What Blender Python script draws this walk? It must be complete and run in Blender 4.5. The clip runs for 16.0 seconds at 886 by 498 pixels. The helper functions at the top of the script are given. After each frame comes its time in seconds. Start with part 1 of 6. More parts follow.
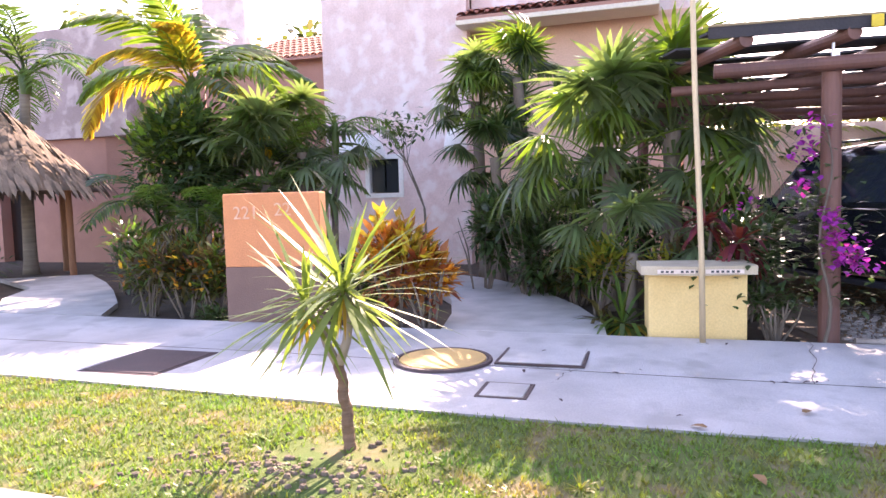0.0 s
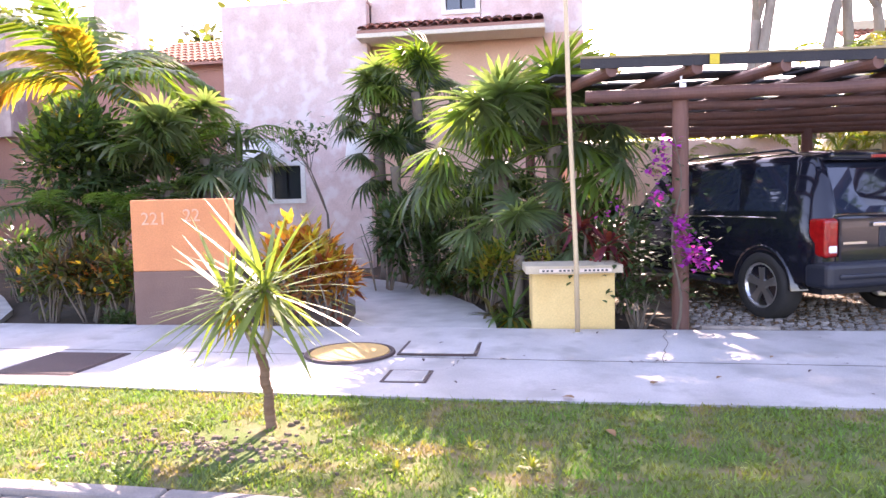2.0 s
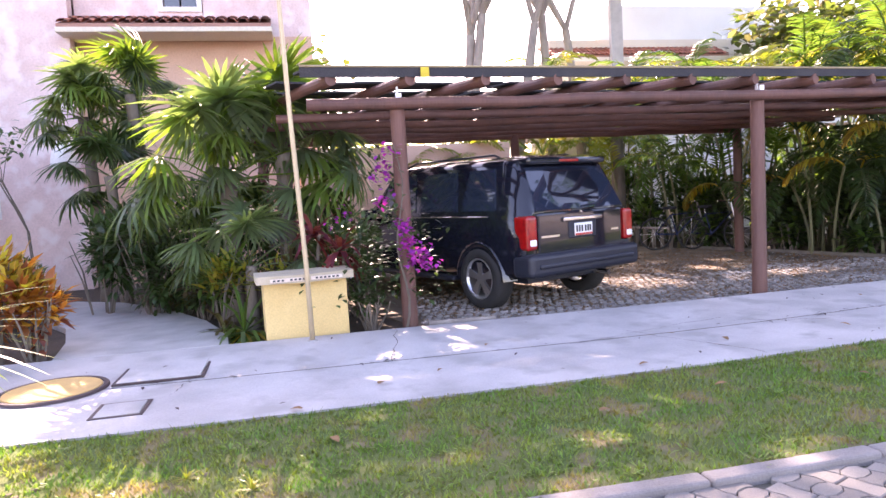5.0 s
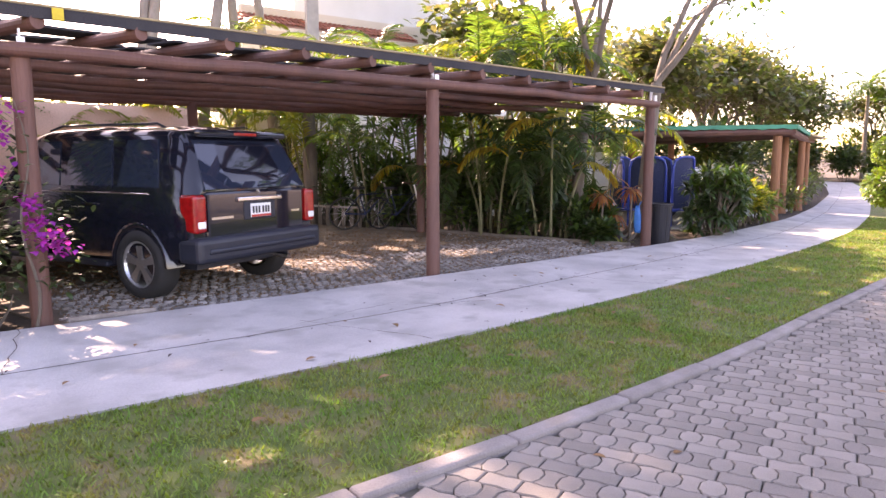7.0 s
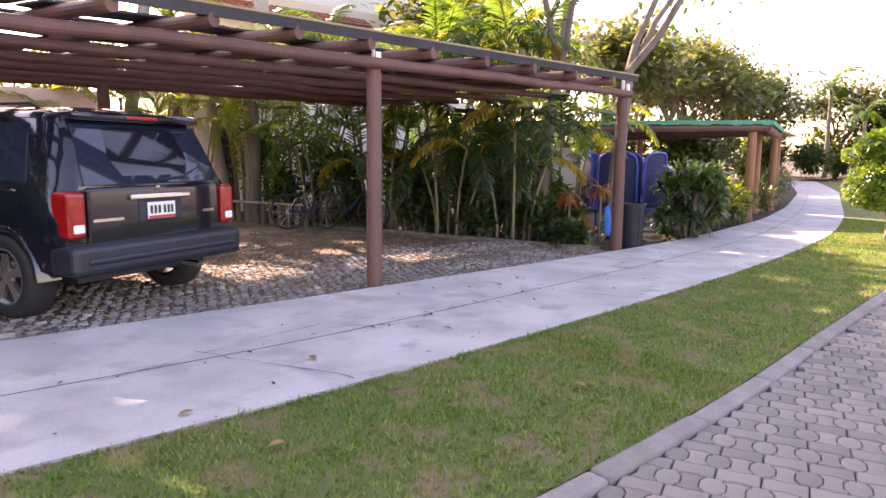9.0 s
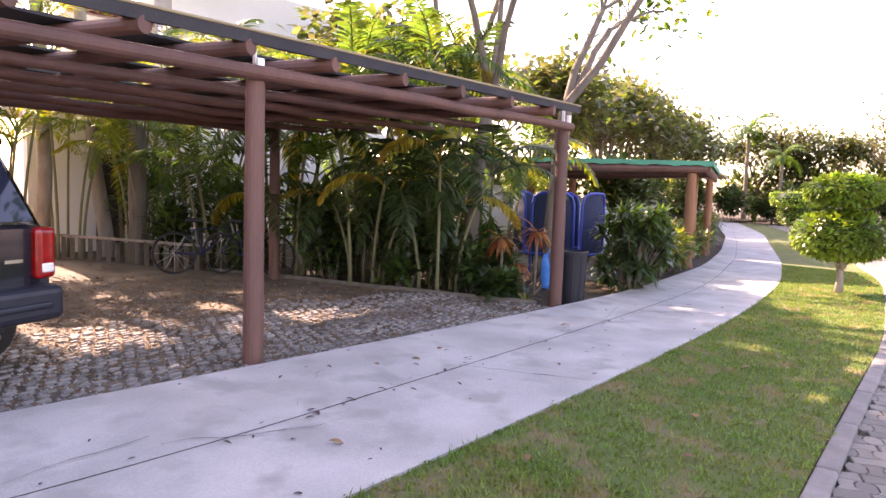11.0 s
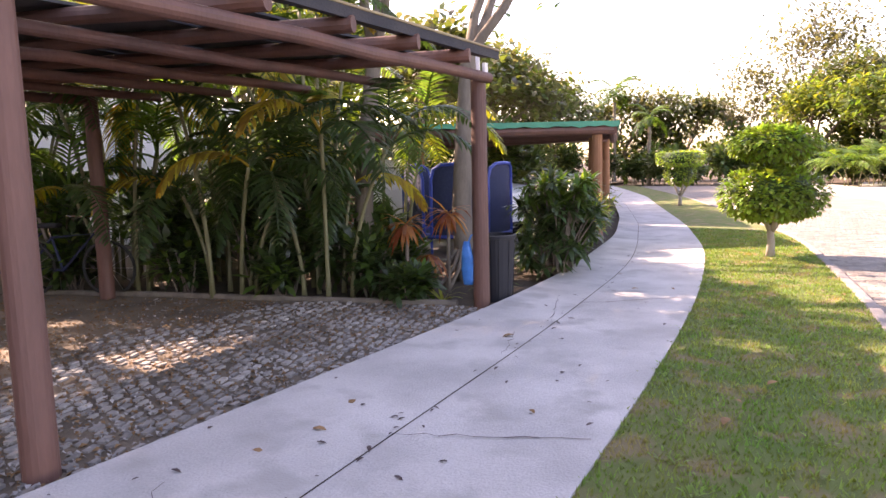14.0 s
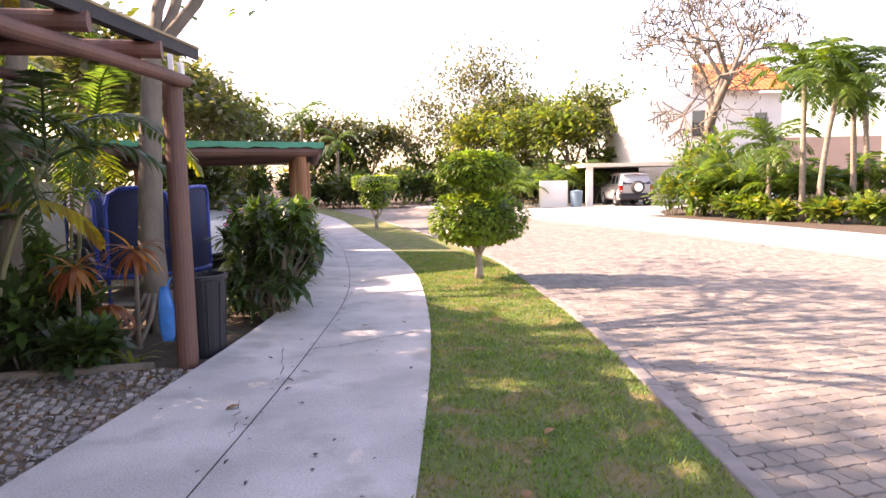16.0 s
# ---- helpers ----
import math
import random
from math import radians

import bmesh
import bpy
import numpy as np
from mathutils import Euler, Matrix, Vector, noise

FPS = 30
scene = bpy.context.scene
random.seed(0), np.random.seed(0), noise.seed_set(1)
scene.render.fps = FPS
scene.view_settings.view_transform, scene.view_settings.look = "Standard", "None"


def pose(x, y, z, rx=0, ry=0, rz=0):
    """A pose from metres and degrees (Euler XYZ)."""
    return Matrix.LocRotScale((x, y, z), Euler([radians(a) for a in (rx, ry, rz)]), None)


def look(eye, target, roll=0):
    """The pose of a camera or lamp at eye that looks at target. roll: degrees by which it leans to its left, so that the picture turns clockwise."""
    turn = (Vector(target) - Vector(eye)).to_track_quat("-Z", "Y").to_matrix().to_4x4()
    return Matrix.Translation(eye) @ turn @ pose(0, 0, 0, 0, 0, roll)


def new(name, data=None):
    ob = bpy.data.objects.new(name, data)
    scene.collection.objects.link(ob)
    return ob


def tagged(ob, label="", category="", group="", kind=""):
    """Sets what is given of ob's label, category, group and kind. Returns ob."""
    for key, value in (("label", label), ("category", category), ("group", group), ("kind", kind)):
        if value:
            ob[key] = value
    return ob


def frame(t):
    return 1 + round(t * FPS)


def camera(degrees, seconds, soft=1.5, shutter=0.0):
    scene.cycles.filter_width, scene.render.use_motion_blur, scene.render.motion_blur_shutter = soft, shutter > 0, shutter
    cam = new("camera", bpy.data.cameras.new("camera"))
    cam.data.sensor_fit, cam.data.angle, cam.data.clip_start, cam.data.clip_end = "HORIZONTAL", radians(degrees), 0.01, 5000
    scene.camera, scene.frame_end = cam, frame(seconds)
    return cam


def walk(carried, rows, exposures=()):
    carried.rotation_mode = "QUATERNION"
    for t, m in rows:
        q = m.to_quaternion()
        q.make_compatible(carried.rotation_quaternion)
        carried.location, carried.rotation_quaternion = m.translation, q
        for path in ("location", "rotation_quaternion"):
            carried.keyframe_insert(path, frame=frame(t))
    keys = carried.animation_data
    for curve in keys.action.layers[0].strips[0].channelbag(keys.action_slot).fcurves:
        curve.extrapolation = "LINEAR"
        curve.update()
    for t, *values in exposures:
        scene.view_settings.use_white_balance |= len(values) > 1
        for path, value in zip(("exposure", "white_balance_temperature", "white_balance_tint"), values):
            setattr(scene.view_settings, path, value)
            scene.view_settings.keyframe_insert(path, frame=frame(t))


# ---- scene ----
cam = camera(66.6, 16.0)
PATH = [
    (0, (-1.483, -6.564, 1.365), (-2.073, -4.659, 1.213), -1.6),
    (0.5, (-1.387, -6.793, 1.373), (-1.872, -4.86, 1.215), -2.1),
    (1, (-1.354, -6.982, 1.41), (-1.757, -5.029, 1.257), -1.7),
    (1.5, (-1.412, -7.126, 1.414), (-1.746, -5.162, 1.237), -2.6),
    (2, (-1.373, -7.17, 1.391), (-1.672, -5.198, 1.247), -1.3),
    (2.5, (-1.308, -7.165, 1.403), (-1.647, -5.201, 1.243), -1.8),
    (3, (-1.258, -7.162, 1.413), (-1.563, -5.193, 1.247), -1.6),
    (3.5, (-1.231, -7.174, 1.419), (-1.349, -5.183, 1.263), -1.4),
    (4, (-1.215, -7.185, 1.424), (-1.116, -5.192, 1.277), -1.3),
    (6.5, (-0.848, -7.08, 1.445), (0.116, -5.345, 1.2), -1.8),
    (7, (-0.698, -6.873, 1.48), (0.498, -5.292, 1.215), -0.1),
    (7.5, (-0.541, -6.739, 1.49), (0.76, -5.249, 1.192), -2.8),
    (8, (-0.31, -6.588, 1.516), (0.937, -5.052, 1.222), -2.2),
    (8.5, (0.004, -6.38, 1.43), (1.21, -4.824, 1.077), -0.1),
    (9, (0.228, -6.084, 1.449), (1.499, -4.565, 1.171), 0.5),
    (9.5, (0.526, -5.819, 1.47), (1.893, -4.401, 1.122), -1.5),
    (10, (0.864, -5.555, 1.481), (2.217, -4.101, 1.246), 0.8),
    (12.5, (2.141, -4.193, 1.513), (3.657, -2.904, 1.313), 0.3),
    (13, (2.385, -3.944, 1.487), (3.938, -2.715, 1.208), 0.3),
    (13.5, (2.607, -3.681, 1.474), (4.247, -2.557, 1.26), -0.7),
    (14, (2.789, -3.45, 1.48), (4.445, -2.355, 1.236), -1.4),
    (14.5, (3.003, -3.214, 1.489), (4.811, -2.389, 1.263), -0.2),
    (15, (3.193, -3.041, 1.491), (5.083, -2.456, 1.2), -0.6),
    (15.5, (3.442, -2.893, 1.501), (5.384, -2.464, 1.294), -2.5),
    (16, (3.612, -2.766, 1.498), (5.587, -2.514, 1.301), -1.2),
]
walk(cam, [(t, look(eye, target, roll)) for t, eye, target, roll in PATH], [(0, 2.5, 7300, 36), (2, 2.65, 7300, 37), (4, 2.75, 7100, 38), (7, 2.55, 8300, 41), (10, 2.52, 8400, 40), (13, 2.5, 8300, 39), (16, 2.15, 8400, 36)])

# ---- light ----
SUN_AZ, SUN_EL = 3.0, 35.0          # degrees clockwise from +y, degrees above the horizon
world = bpy.data.worlds.new("world")
scene.world = world
world.use_nodes = True
wn = world.node_tree
sky = wn.nodes.new("ShaderNodeTexSky")
sky.sky_type = 'NISHITA'
sky.sun_disc = False
sky.sun_elevation = radians(SUN_EL)
sky.sun_rotation = radians(SUN_AZ)
sky.dust_density = 1.5
sky.air_density = 1.0
wn.links.new(sky.outputs[0], wn.nodes["Background"].inputs[0])
wn.nodes["Background"].inputs[1].default_value = 0.15
sun = new("sun", bpy.data.lights.new("sun", 'SUN'))
sun.data.energy, sun.data.angle, sun.data.color = 4.0, radians(0.5), (1.0, 0.92, 0.80)
to_sun = Vector((math.sin(radians(SUN_AZ)) * math.cos(radians(SUN_EL)), math.cos(radians(SUN_AZ)) * math.cos(radians(SUN_EL)), math.sin(radians(SUN_EL))))
sun.matrix_world = look(to_sun * 30, (0, 0, 0))

# ---- materials ----
def shader(name, color, rough=0.8, color2=None, scale=6.0, amount=0.5, bump=0.3, bump_scale=60.0, metal=0.0,
           leaf=0.0, per_object=0.0, per_island=0.0, spots=None, coat=0.0, stretch=(1, 1, 1), spot_scale=2.0, spot_at=0.58):
    """A surface with variation at two scales, fine relief, and optional see-through light for leaves."""
    m = bpy.data.materials.new(name)
    m.use_nodes = True
    nt = m.node_tree
    n, ln = nt.nodes, nt.links
    b = n["Principled BSDF"]
    b.inputs["Roughness"].default_value = rough
    b.inputs["Metallic"].default_value = metal
    b.inputs["Coat Weight"].default_value = coat
    tc = n.new("ShaderNodeTexCoord")
    mp = n.new("ShaderNodeMapping")
    mp.inputs["Scale"].default_value = stretch
    ln.new(tc.outputs["Object"], mp.inputs[0])
    big = n.new("ShaderNodeTexNoise")
    big.inputs["Scale"].default_value, big.inputs["Detail"].default_value = scale, 6
    ln.new(mp.outputs[0], big.inputs["Vector"])
    fine = n.new("ShaderNodeTexNoise")
    fine.inputs["Scale"].default_value, fine.inputs["Detail"].default_value = bump_scale, 4
    ln.new(mp.outputs[0], fine.inputs["Vector"])
    c2 = color2 or tuple(c * 0.6 for c in color)
    mix = n.new("ShaderNodeMix")
    mix.data_type = 'RGBA'
    mix.inputs["A"].default_value, mix.inputs["B"].default_value = (*color, 1), (*c2, 1)
    rng = n.new("ShaderNodeMapRange")
    rng.inputs["From Min"].default_value, rng.inputs["From Max"].default_value = 0.35, 0.68
    rng.inputs["To Max"].default_value = amount
    ln.new(big.outputs["Fac"], rng.inputs["Value"])
    ln.new(rng.outputs[0], mix.inputs["Factor"])
    out = mix.outputs["Result"]
    hsv = n.new("ShaderNodeHueSaturation")
    ln.new(out, hsv.inputs["Color"])
    val = n.new("ShaderNodeMapRange")
    val.inputs["To Min"].default_value, val.inputs["To Max"].default_value = 0.8, 1.2
    ln.new(fine.outputs["Fac"], val.inputs["Value"])
    vout = val.outputs[0]
    for amt, kind in ((per_object, "ShaderNodeObjectInfo"), (per_island, "ShaderNodeNewGeometry")):
        if amt:
            src = n.new(kind)
            r = n.new("ShaderNodeMapRange")
            r.inputs["To Min"].default_value, r.inputs["To Max"].default_value = 1 - amt, 1 + amt
            ln.new(src.outputs["Random" if kind == "ShaderNodeObjectInfo" else "Random Per Island"], r.inputs["Value"])
            mul = n.new("ShaderNodeMath")
            mul.operation = 'MULTIPLY'
            ln.new(vout, mul.inputs[0])
            ln.new(r.outputs[0], mul.inputs[1])
            vout = mul.outputs[0]
            if leaf:
                h = n.new("ShaderNodeMapRange")
                h.inputs["To Min"].default_value, h.inputs["To Max"].default_value = 0.5 - amt * 0.06, 0.5 + amt * 0.06
                ln.new(src.outputs["Random" if kind == "ShaderNodeObjectInfo" else "Random Per Island"], h.inputs["Value"])
                ln.new(h.outputs[0], hsv.inputs["Hue"])
    ln.new(vout, hsv.inputs["Value"])
    out = hsv.outputs[0]
    if spots:
        sp = n.new("ShaderNodeTexNoise")
        sp.inputs["Scale"].default_value, sp.inputs["Detail"].default_value = spot_scale, 8
        ln.new(mp.outputs[0], sp.inputs["Vector"])
        sr = n.new("ShaderNodeMapRange")
        sr.inputs["From Min"].default_value, sr.inputs["From Max"].default_value = spot_at, spot_at + 0.14
        ln.new(sp.outputs["Fac"], sr.inputs["Value"])
        mx = n.new("ShaderNodeMix")
        mx.data_type = 'RGBA'
        ln.new(sr.outputs[0], mx.inputs["Factor"])
        ln.new(out, mx.inputs["A"])
        mx.inputs["B"].default_value = (*spots, 1)
        out = mx.outputs["Result"]
    ln.new(out, b.inputs["Base Color"])
    if bump:
        bp = n.new("ShaderNodeBump")
        bp.inputs["Strength"].default_value, bp.inputs["Distance"].default_value = bump, 0.01
        ln.new(fine.outputs["Fac"], bp.inputs["Height"])
        ln.new(bp.outputs[0], b.inputs["Normal"])
    if leaf:
        tr = n.new("ShaderNodeBsdfTranslucent")
        g = n.new("ShaderNodeMix")
        g.data_type, g.blend_type = 'RGBA', 'MULTIPLY'
        g.inputs["Factor"].default_value = 1.0
        g.inputs["B"].default_value = (2.2, 2.1, 0.9, 1)
        ln.new(out, g.inputs["A"])
        ln.new(g.outputs["Result"], tr.inputs["Color"])
        ms = n.new("ShaderNodeMixShader")
        ms.inputs[0].default_value = leaf
        ln.new(b.outputs[0], ms.inputs[1])
        ln.new(tr.outputs[0], ms.inputs[2])
        ln.new(ms.outputs[0], n["Material Output"].inputs[0])
    return m


def glass(name, color=(0.02, 0.025, 0.03), rough=0.05):
    m = bpy.data.materials.new(name)
    m.use_nodes = True
    b = m.node_tree.nodes["Principled BSDF"]
    b.inputs["Base Color"].default_value = (*color, 1)
    b.inputs["Roughness"].default_value = rough
    b.inputs["Specular IOR Level"].default_value = 1.0
    return m


M = {
    "concrete": shader("concrete", (0.53, 0.50, 0.48), 0.85, (0.38, 0.36, 0.345), 1.3, 1.0, 0.6, 70, spots=(0.36, 0.34, 0.32), spot_scale=2.3, spot_at=0.52),
    "concrete_old": shader("concrete_old", (0.46, 0.44, 0.42), 0.9, (0.30, 0.29, 0.27), 2.5, 0.8, 0.5, 60),
    "kerb": shader("kerb", (0.28, 0.25, 0.235), 0.9, (0.20, 0.18, 0.165), 4, 0.8, 0.5, 80, per_object=0.08),
    "paver": shader("paver", (0.255, 0.225, 0.198), 0.9, (0.175, 0.158, 0.136), 3, 0.7, 0.6, 120, per_object=0.18, per_island=0.18),
    "road": shader("road", (0.225, 0.198, 0.172), 0.9, (0.155, 0.138, 0.118), 1.2, 0.8, 0.6, 30),
    "joint": shader("joint", (0.13, 0.115, 0.09), 1.0, (0.06, 0.07, 0.035), 5, 0.7, 0.6, 90),
    "soil": shader("soil", (0.085, 0.06, 0.042), 1.0, (0.05, 0.04, 0.03), 3, 0.8, 0.8, 50),
    "lawn": shader("lawn", (0.085, 0.14, 0.028), 1.0, (0.16, 0.16, 0.055), 1.4, 0.8, 1.0, 140, spots=(0.21, 0.165, 0.085), spot_scale=3.2, spot_at=0.50),
    "grass": shader("grass", (0.09, 0.18, 0.03), 0.7, (0.17, 0.20, 0.055), 2.2, 1.0, 0, leaf=0.35, per_island=0.4, spots=(0.23, 0.19, 0.085), spot_scale=3.2, spot_at=0.53),
    "gravel": shader("gravel", (0.20, 0.15, 0.105), 0.95, (0.09, 0.07, 0.052), 2.0, 0.9, 0.8, 70, spots=(0.12, 0.085, 0.055), spot_scale=1.0, spot_at=0.56),
    "block": shader("block", (0.33, 0.305, 0.28), 0.9, (0.13, 0.11, 0.092), 1.5, 0.8, 0.6, 80, per_island=0.3, per_object=0.25),
    "pink": shader("pink_stucco", (0.77, 0.60, 0.57), 0.92, (0.66, 0.48, 0.45), 2.6, 0.9, 0.6, 30, spots=(0.80, 0.69, 0.67), spot_scale=3.5, spot_at=0.5),
    # weathered pink, darkened further so the wall's shade is in the colour
    "pink_old_shaded": shader("weathered_shaded_pink_stucco", (0.43, 0.33, 0.325), 0.92, (0.33, 0.25, 0.24), 1.6, 0.9, 0.6, 30, spots=(0.56, 0.46, 0.45), spot_scale=2.5, spot_at=0.5),
    "peach": shader("peach_stucco", (0.70, 0.46, 0.34), 0.92, (0.60, 0.37, 0.27), 1.5, 0.6, 0.4, 40),
    "terracotta": shader("terracotta_stucco", (0.46, 0.24, 0.185), 0.92, (0.36, 0.18, 0.14), 1.5, 0.7, 0.4, 40),
    "white_wall": shader("white_wall", (0.80, 0.78, 0.74), 0.9, (0.70, 0.68, 0.63), 1.2, 0.5, 0.3, 40),
    "cream": shader("cream_wall", (0.74, 0.67, 0.55), 0.9, (0.66, 0.58, 0.46), 1.2, 0.5, 0.3, 40),
    "sign": shader("sign_orange", (0.66, 0.27, 0.12), 0.9, (0.56, 0.22, 0.10), 3, 0.6, 0.5, 60),
    "sign_base": shader("sign_brown", (0.20, 0.125, 0.10), 0.9, (0.15, 0.09, 0.075), 3, 0.6, 0.5, 60),
    "yellow": shader("planter_yellow", (0.78, 0.57, 0.25), 0.88, (0.68, 0.47, 0.19), 3, 0.6, 0.35, 60, spots=(0.52, 0.40, 0.24), spot_scale=2.5, spot_at=0.66),
    "slab": shader("slab_stone", (0.56, 0.47, 0.33), 0.9, (0.46, 0.38, 0.27), 6, 0.8, 0.5, 70),
    "tile": shader("roof_tile", (0.50, 0.17, 0.10), 0.8, (0.36, 0.13, 0.085), 5, 0.8, 0.4, 40, per_island=0.2),
    "tile_orange": shader("roof_tile_orange", (0.68, 0.20, 0.06), 0.8, (0.5, 0.15, 0.06), 5, 0.6, 0.4, 40, per_island=0.15),
    "log": shader("varnished_log", (0.17, 0.075, 0.055), 0.6, (0.105, 0.05, 0.04), 3, 0.9, 0.4, 40, per_object=0.15, stretch=(1, 1, 0.2)),
    "wood_orange": shader("orange_wood", (0.32, 0.14, 0.065), 0.7, (0.21, 0.09, 0.045), 3, 0.8, 0.4, 40, stretch=(1, 1, 0.2)),
    "felt": shader("roof_felt", (0.035, 0.035, 0.04), 0.9, (0.06, 0.055, 0.055), 3, 0.8, 0.5, 60),
    "bamboo": shader("roof_edge", (0.40, 0.32, 0.18), 0.8, (0.28, 0.2, 0.12), 3, 0.8, 0.4, 60),
    "green_tarp": shader("green_tarp", (0.02, 0.30, 0.19), 0.55, (0.015, 0.20, 0.13), 3, 0.8, 0.3, 60),
    "thatch": shader("thatch", (0.23, 0.17, 0.12), 1.0, (0.13, 0.10, 0.075), 4, 0.9, 0.7, 50, per_island=0.35),
    "bark": shader("bark", (0.20, 0.165, 0.13), 0.95, (0.11, 0.09, 0.07), 6, 0.8, 0.8, 40, stretch=(1, 1, 0.35)),
    "bark_pale": shader("bark_pale", (0.36, 0.31, 0.26), 0.95, (0.22, 0.18, 0.15), 6, 0.8, 0.6, 40, stretch=(1, 1, 0.35)),
    "bark_ring": shader("palm_bark", (0.27, 0.23, 0.18), 0.95, (0.16, 0.13, 0.10), 3, 0.8, 0.8, 30, stretch=(0.4, 0.4, 4)),
    "trunk_brown": shader("ringed_brown_trunk", (0.22, 0.135, 0.085), 0.95, (0.12, 0.075, 0.05), 6, 0.9, 0.8, 50, stretch=(0.5, 0.5, 3)),
    "cane": shader("palm_cane", (0.17, 0.17, 0.085), 0.6, (0.17, 0.15, 0.07), 3, 0.8, 0.3, 30, stretch=(0.4, 0.4, 4)),
    "car": shader("car_paint", (0.008, 0.009, 0.016), 0.10, (0.012, 0.014, 0.022), 2, 0.5, 0, coat=0.6),
    "car_white": shader("white_car_paint", (0.78, 0.79, 0.80), 0.3, (0.74, 0.75, 0.76), 2, 0.5, 0, coat=0.5),
    "car_silver": shader("silver_car_paint", (0.50, 0.51, 0.52), 0.3, (0.46, 0.47, 0.48), 2, 0.5, 0, coat=0.5, metal=0.3),
    "bumper": shader("bumper_plastic", (0.018, 0.022, 0.035), 0.4, (0.014, 0.016, 0.024), 4, 0.5, 0.1, 200),
    "glass": glass("dark_car_glass", (0.018, 0.026, 0.045), 0.04),
    "pane": glass("window_pane", (0.03, 0.035, 0.04), 0.08),
    "chrome": shader("chrome", (0.80, 0.80, 0.80), 0.15, (0.7, 0.7, 0.7), 4, 0.5, 0, metal=1.0),
    "alloy": shader("alloy", (0.62, 0.62, 0.62), 0.3, (0.5, 0.5, 0.5), 4, 0.5, 0, metal=0.9),
    "tyre": shader("tyre_rubber", (0.022, 0.022, 0.023), 0.85, (0.035, 0.033, 0.03), 8, 0.6, 0.4, 90),
    "red_lamp": shader("red_lens", (0.42, 0.010, 0.009), 0.12, (0.22, 0.006, 0.006), 14, 0.9, 0.1, 90, coat=0.6),
    "white_lamp": shader("clear_lens", (0.85, 0.85, 0.83), 0.15, (0.75, 0.75, 0.74), 20, 0.5, 0.1, 90, coat=0.6),
    "plate": shader("plate_white", (0.80, 0.80, 0.78), 0.5, (0.7, 0.7, 0.68), 20, 0.5, 0),
    "plate_red": shader("plate_red", (0.55, 0.06, 0.04), 0.5, None, 20, 0.3, 0),
    "ink": shader("dark_ink", (0.06, 0.06, 0.06), 0.6, None, 20, 0.3, 0),
    "lettering": shader("white_lettering", (0.78, 0.68, 0.58), 0.8, (0.66, 0.5, 0.4), 30, 0.7, 0),
    "faded_paint": shader("faded_digit_paint", (0.70, 0.46, 0.33), 0.9, (0.66, 0.33, 0.19), 14, 0.9, 0.2, 60),
    "steel_pole": shader("painted_pole", (0.60, 0.46, 0.28), 0.45, (0.45, 0.36, 0.24), 3, 0.8, 0.1, 60, metal=0.3, stretch=(1, 1, 0.2)),
    "iron": shader("iron_cover", (0.075, 0.045, 0.045), 0.7, (0.05, 0.035, 0.035), 5, 0.7, 0.4, 90),
    "iron_yellow": shader("yellow_cover", (0.62, 0.40, 0.14), 0.8, (0.5, 0.31, 0.12), 5, 0.7, 0.4, 90),
    "blue_plastic": shader("blue_plastic", (0.02, 0.06, 0.33), 0.45, (0.02, 0.045, 0.24), 3, 0.7, 0.1, 60),
    "mesh_dark": shader("dark_blue_net", (0.015, 0.025, 0.07), 0.8, (0.025, 0.035, 0.09), 30, 0.8, 0.6, 300),
    "cyan_bag": shader("blue_bag", (0.02, 0.22, 0.60), 0.4, (0.015, 0.15, 0.45), 8, 0.8, 0.3, 30),
    "black_plastic": shader("black_plastic", (0.008, 0.009, 0.015), 0.65, (0.014, 0.014, 0.018), 5, 0.6, 0.1, 90),
    "yellow_tag": shader("yellow_tag", (0.75, 0.55, 0.04), 0.6, None, 8, 0.5, 0),
    "galvanised": shader("galvanised", (0.72, 0.72, 0.74), 0.4, (0.55, 0.55, 0.58), 10, 0.7, 0.1, 60, metal=0.6),
    "magenta": shader("bougainvillea_petal", (0.42, 0.04, 0.46), 0.7, (0.32, 0.03, 0.36), 9, 0.7, 0, leaf=0.4, per_island=0.3),
    "pod": shader("seed_pod", (0.06, 0.04, 0.03), 0.9, None, 9, 0.7, 0.2),
    "dry_leaf": shader("dry_leaf", (0.26, 0.14, 0.06), 0.9, (0.18, 0.10, 0.05), 9, 0.7, 0, per_object=0.3),
    # near-black colour that stands in for the shade inside rooms
    "interior_shade": shader("dark_interior_shade", (0.03, 0.028, 0.028), 0.95, None, 3, 0.5, 0.1),
}


def leaf_mat(name, color, color2, var=0.35, leaf=0.4, rough=0.45):
    M[name] = shader(name, color, rough, color2, 2.0, 0.7, 0, leaf=leaf, per_island=var, per_object=0.12)


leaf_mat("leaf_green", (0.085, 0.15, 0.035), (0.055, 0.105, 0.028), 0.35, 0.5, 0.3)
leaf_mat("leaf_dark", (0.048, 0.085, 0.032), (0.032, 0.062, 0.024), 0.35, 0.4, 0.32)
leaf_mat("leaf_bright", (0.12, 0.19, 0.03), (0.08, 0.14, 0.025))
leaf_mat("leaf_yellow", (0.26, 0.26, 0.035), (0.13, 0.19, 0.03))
leaf_mat("leaf_gold", (0.36, 0.24, 0.035), (0.24, 0.24, 0.04), 0.4)
leaf_mat("leaf_orange", (0.50, 0.18, 0.03), (0.42, 0.28, 0.035), 0.45)
leaf_mat("leaf_croton", (0.10, 0.06, 0.025), (0.05, 0.075, 0.02), 0.55)
leaf_mat("leaf_red", (0.22, 0.035, 0.05), (0.13, 0.03, 0.045), 0.4)
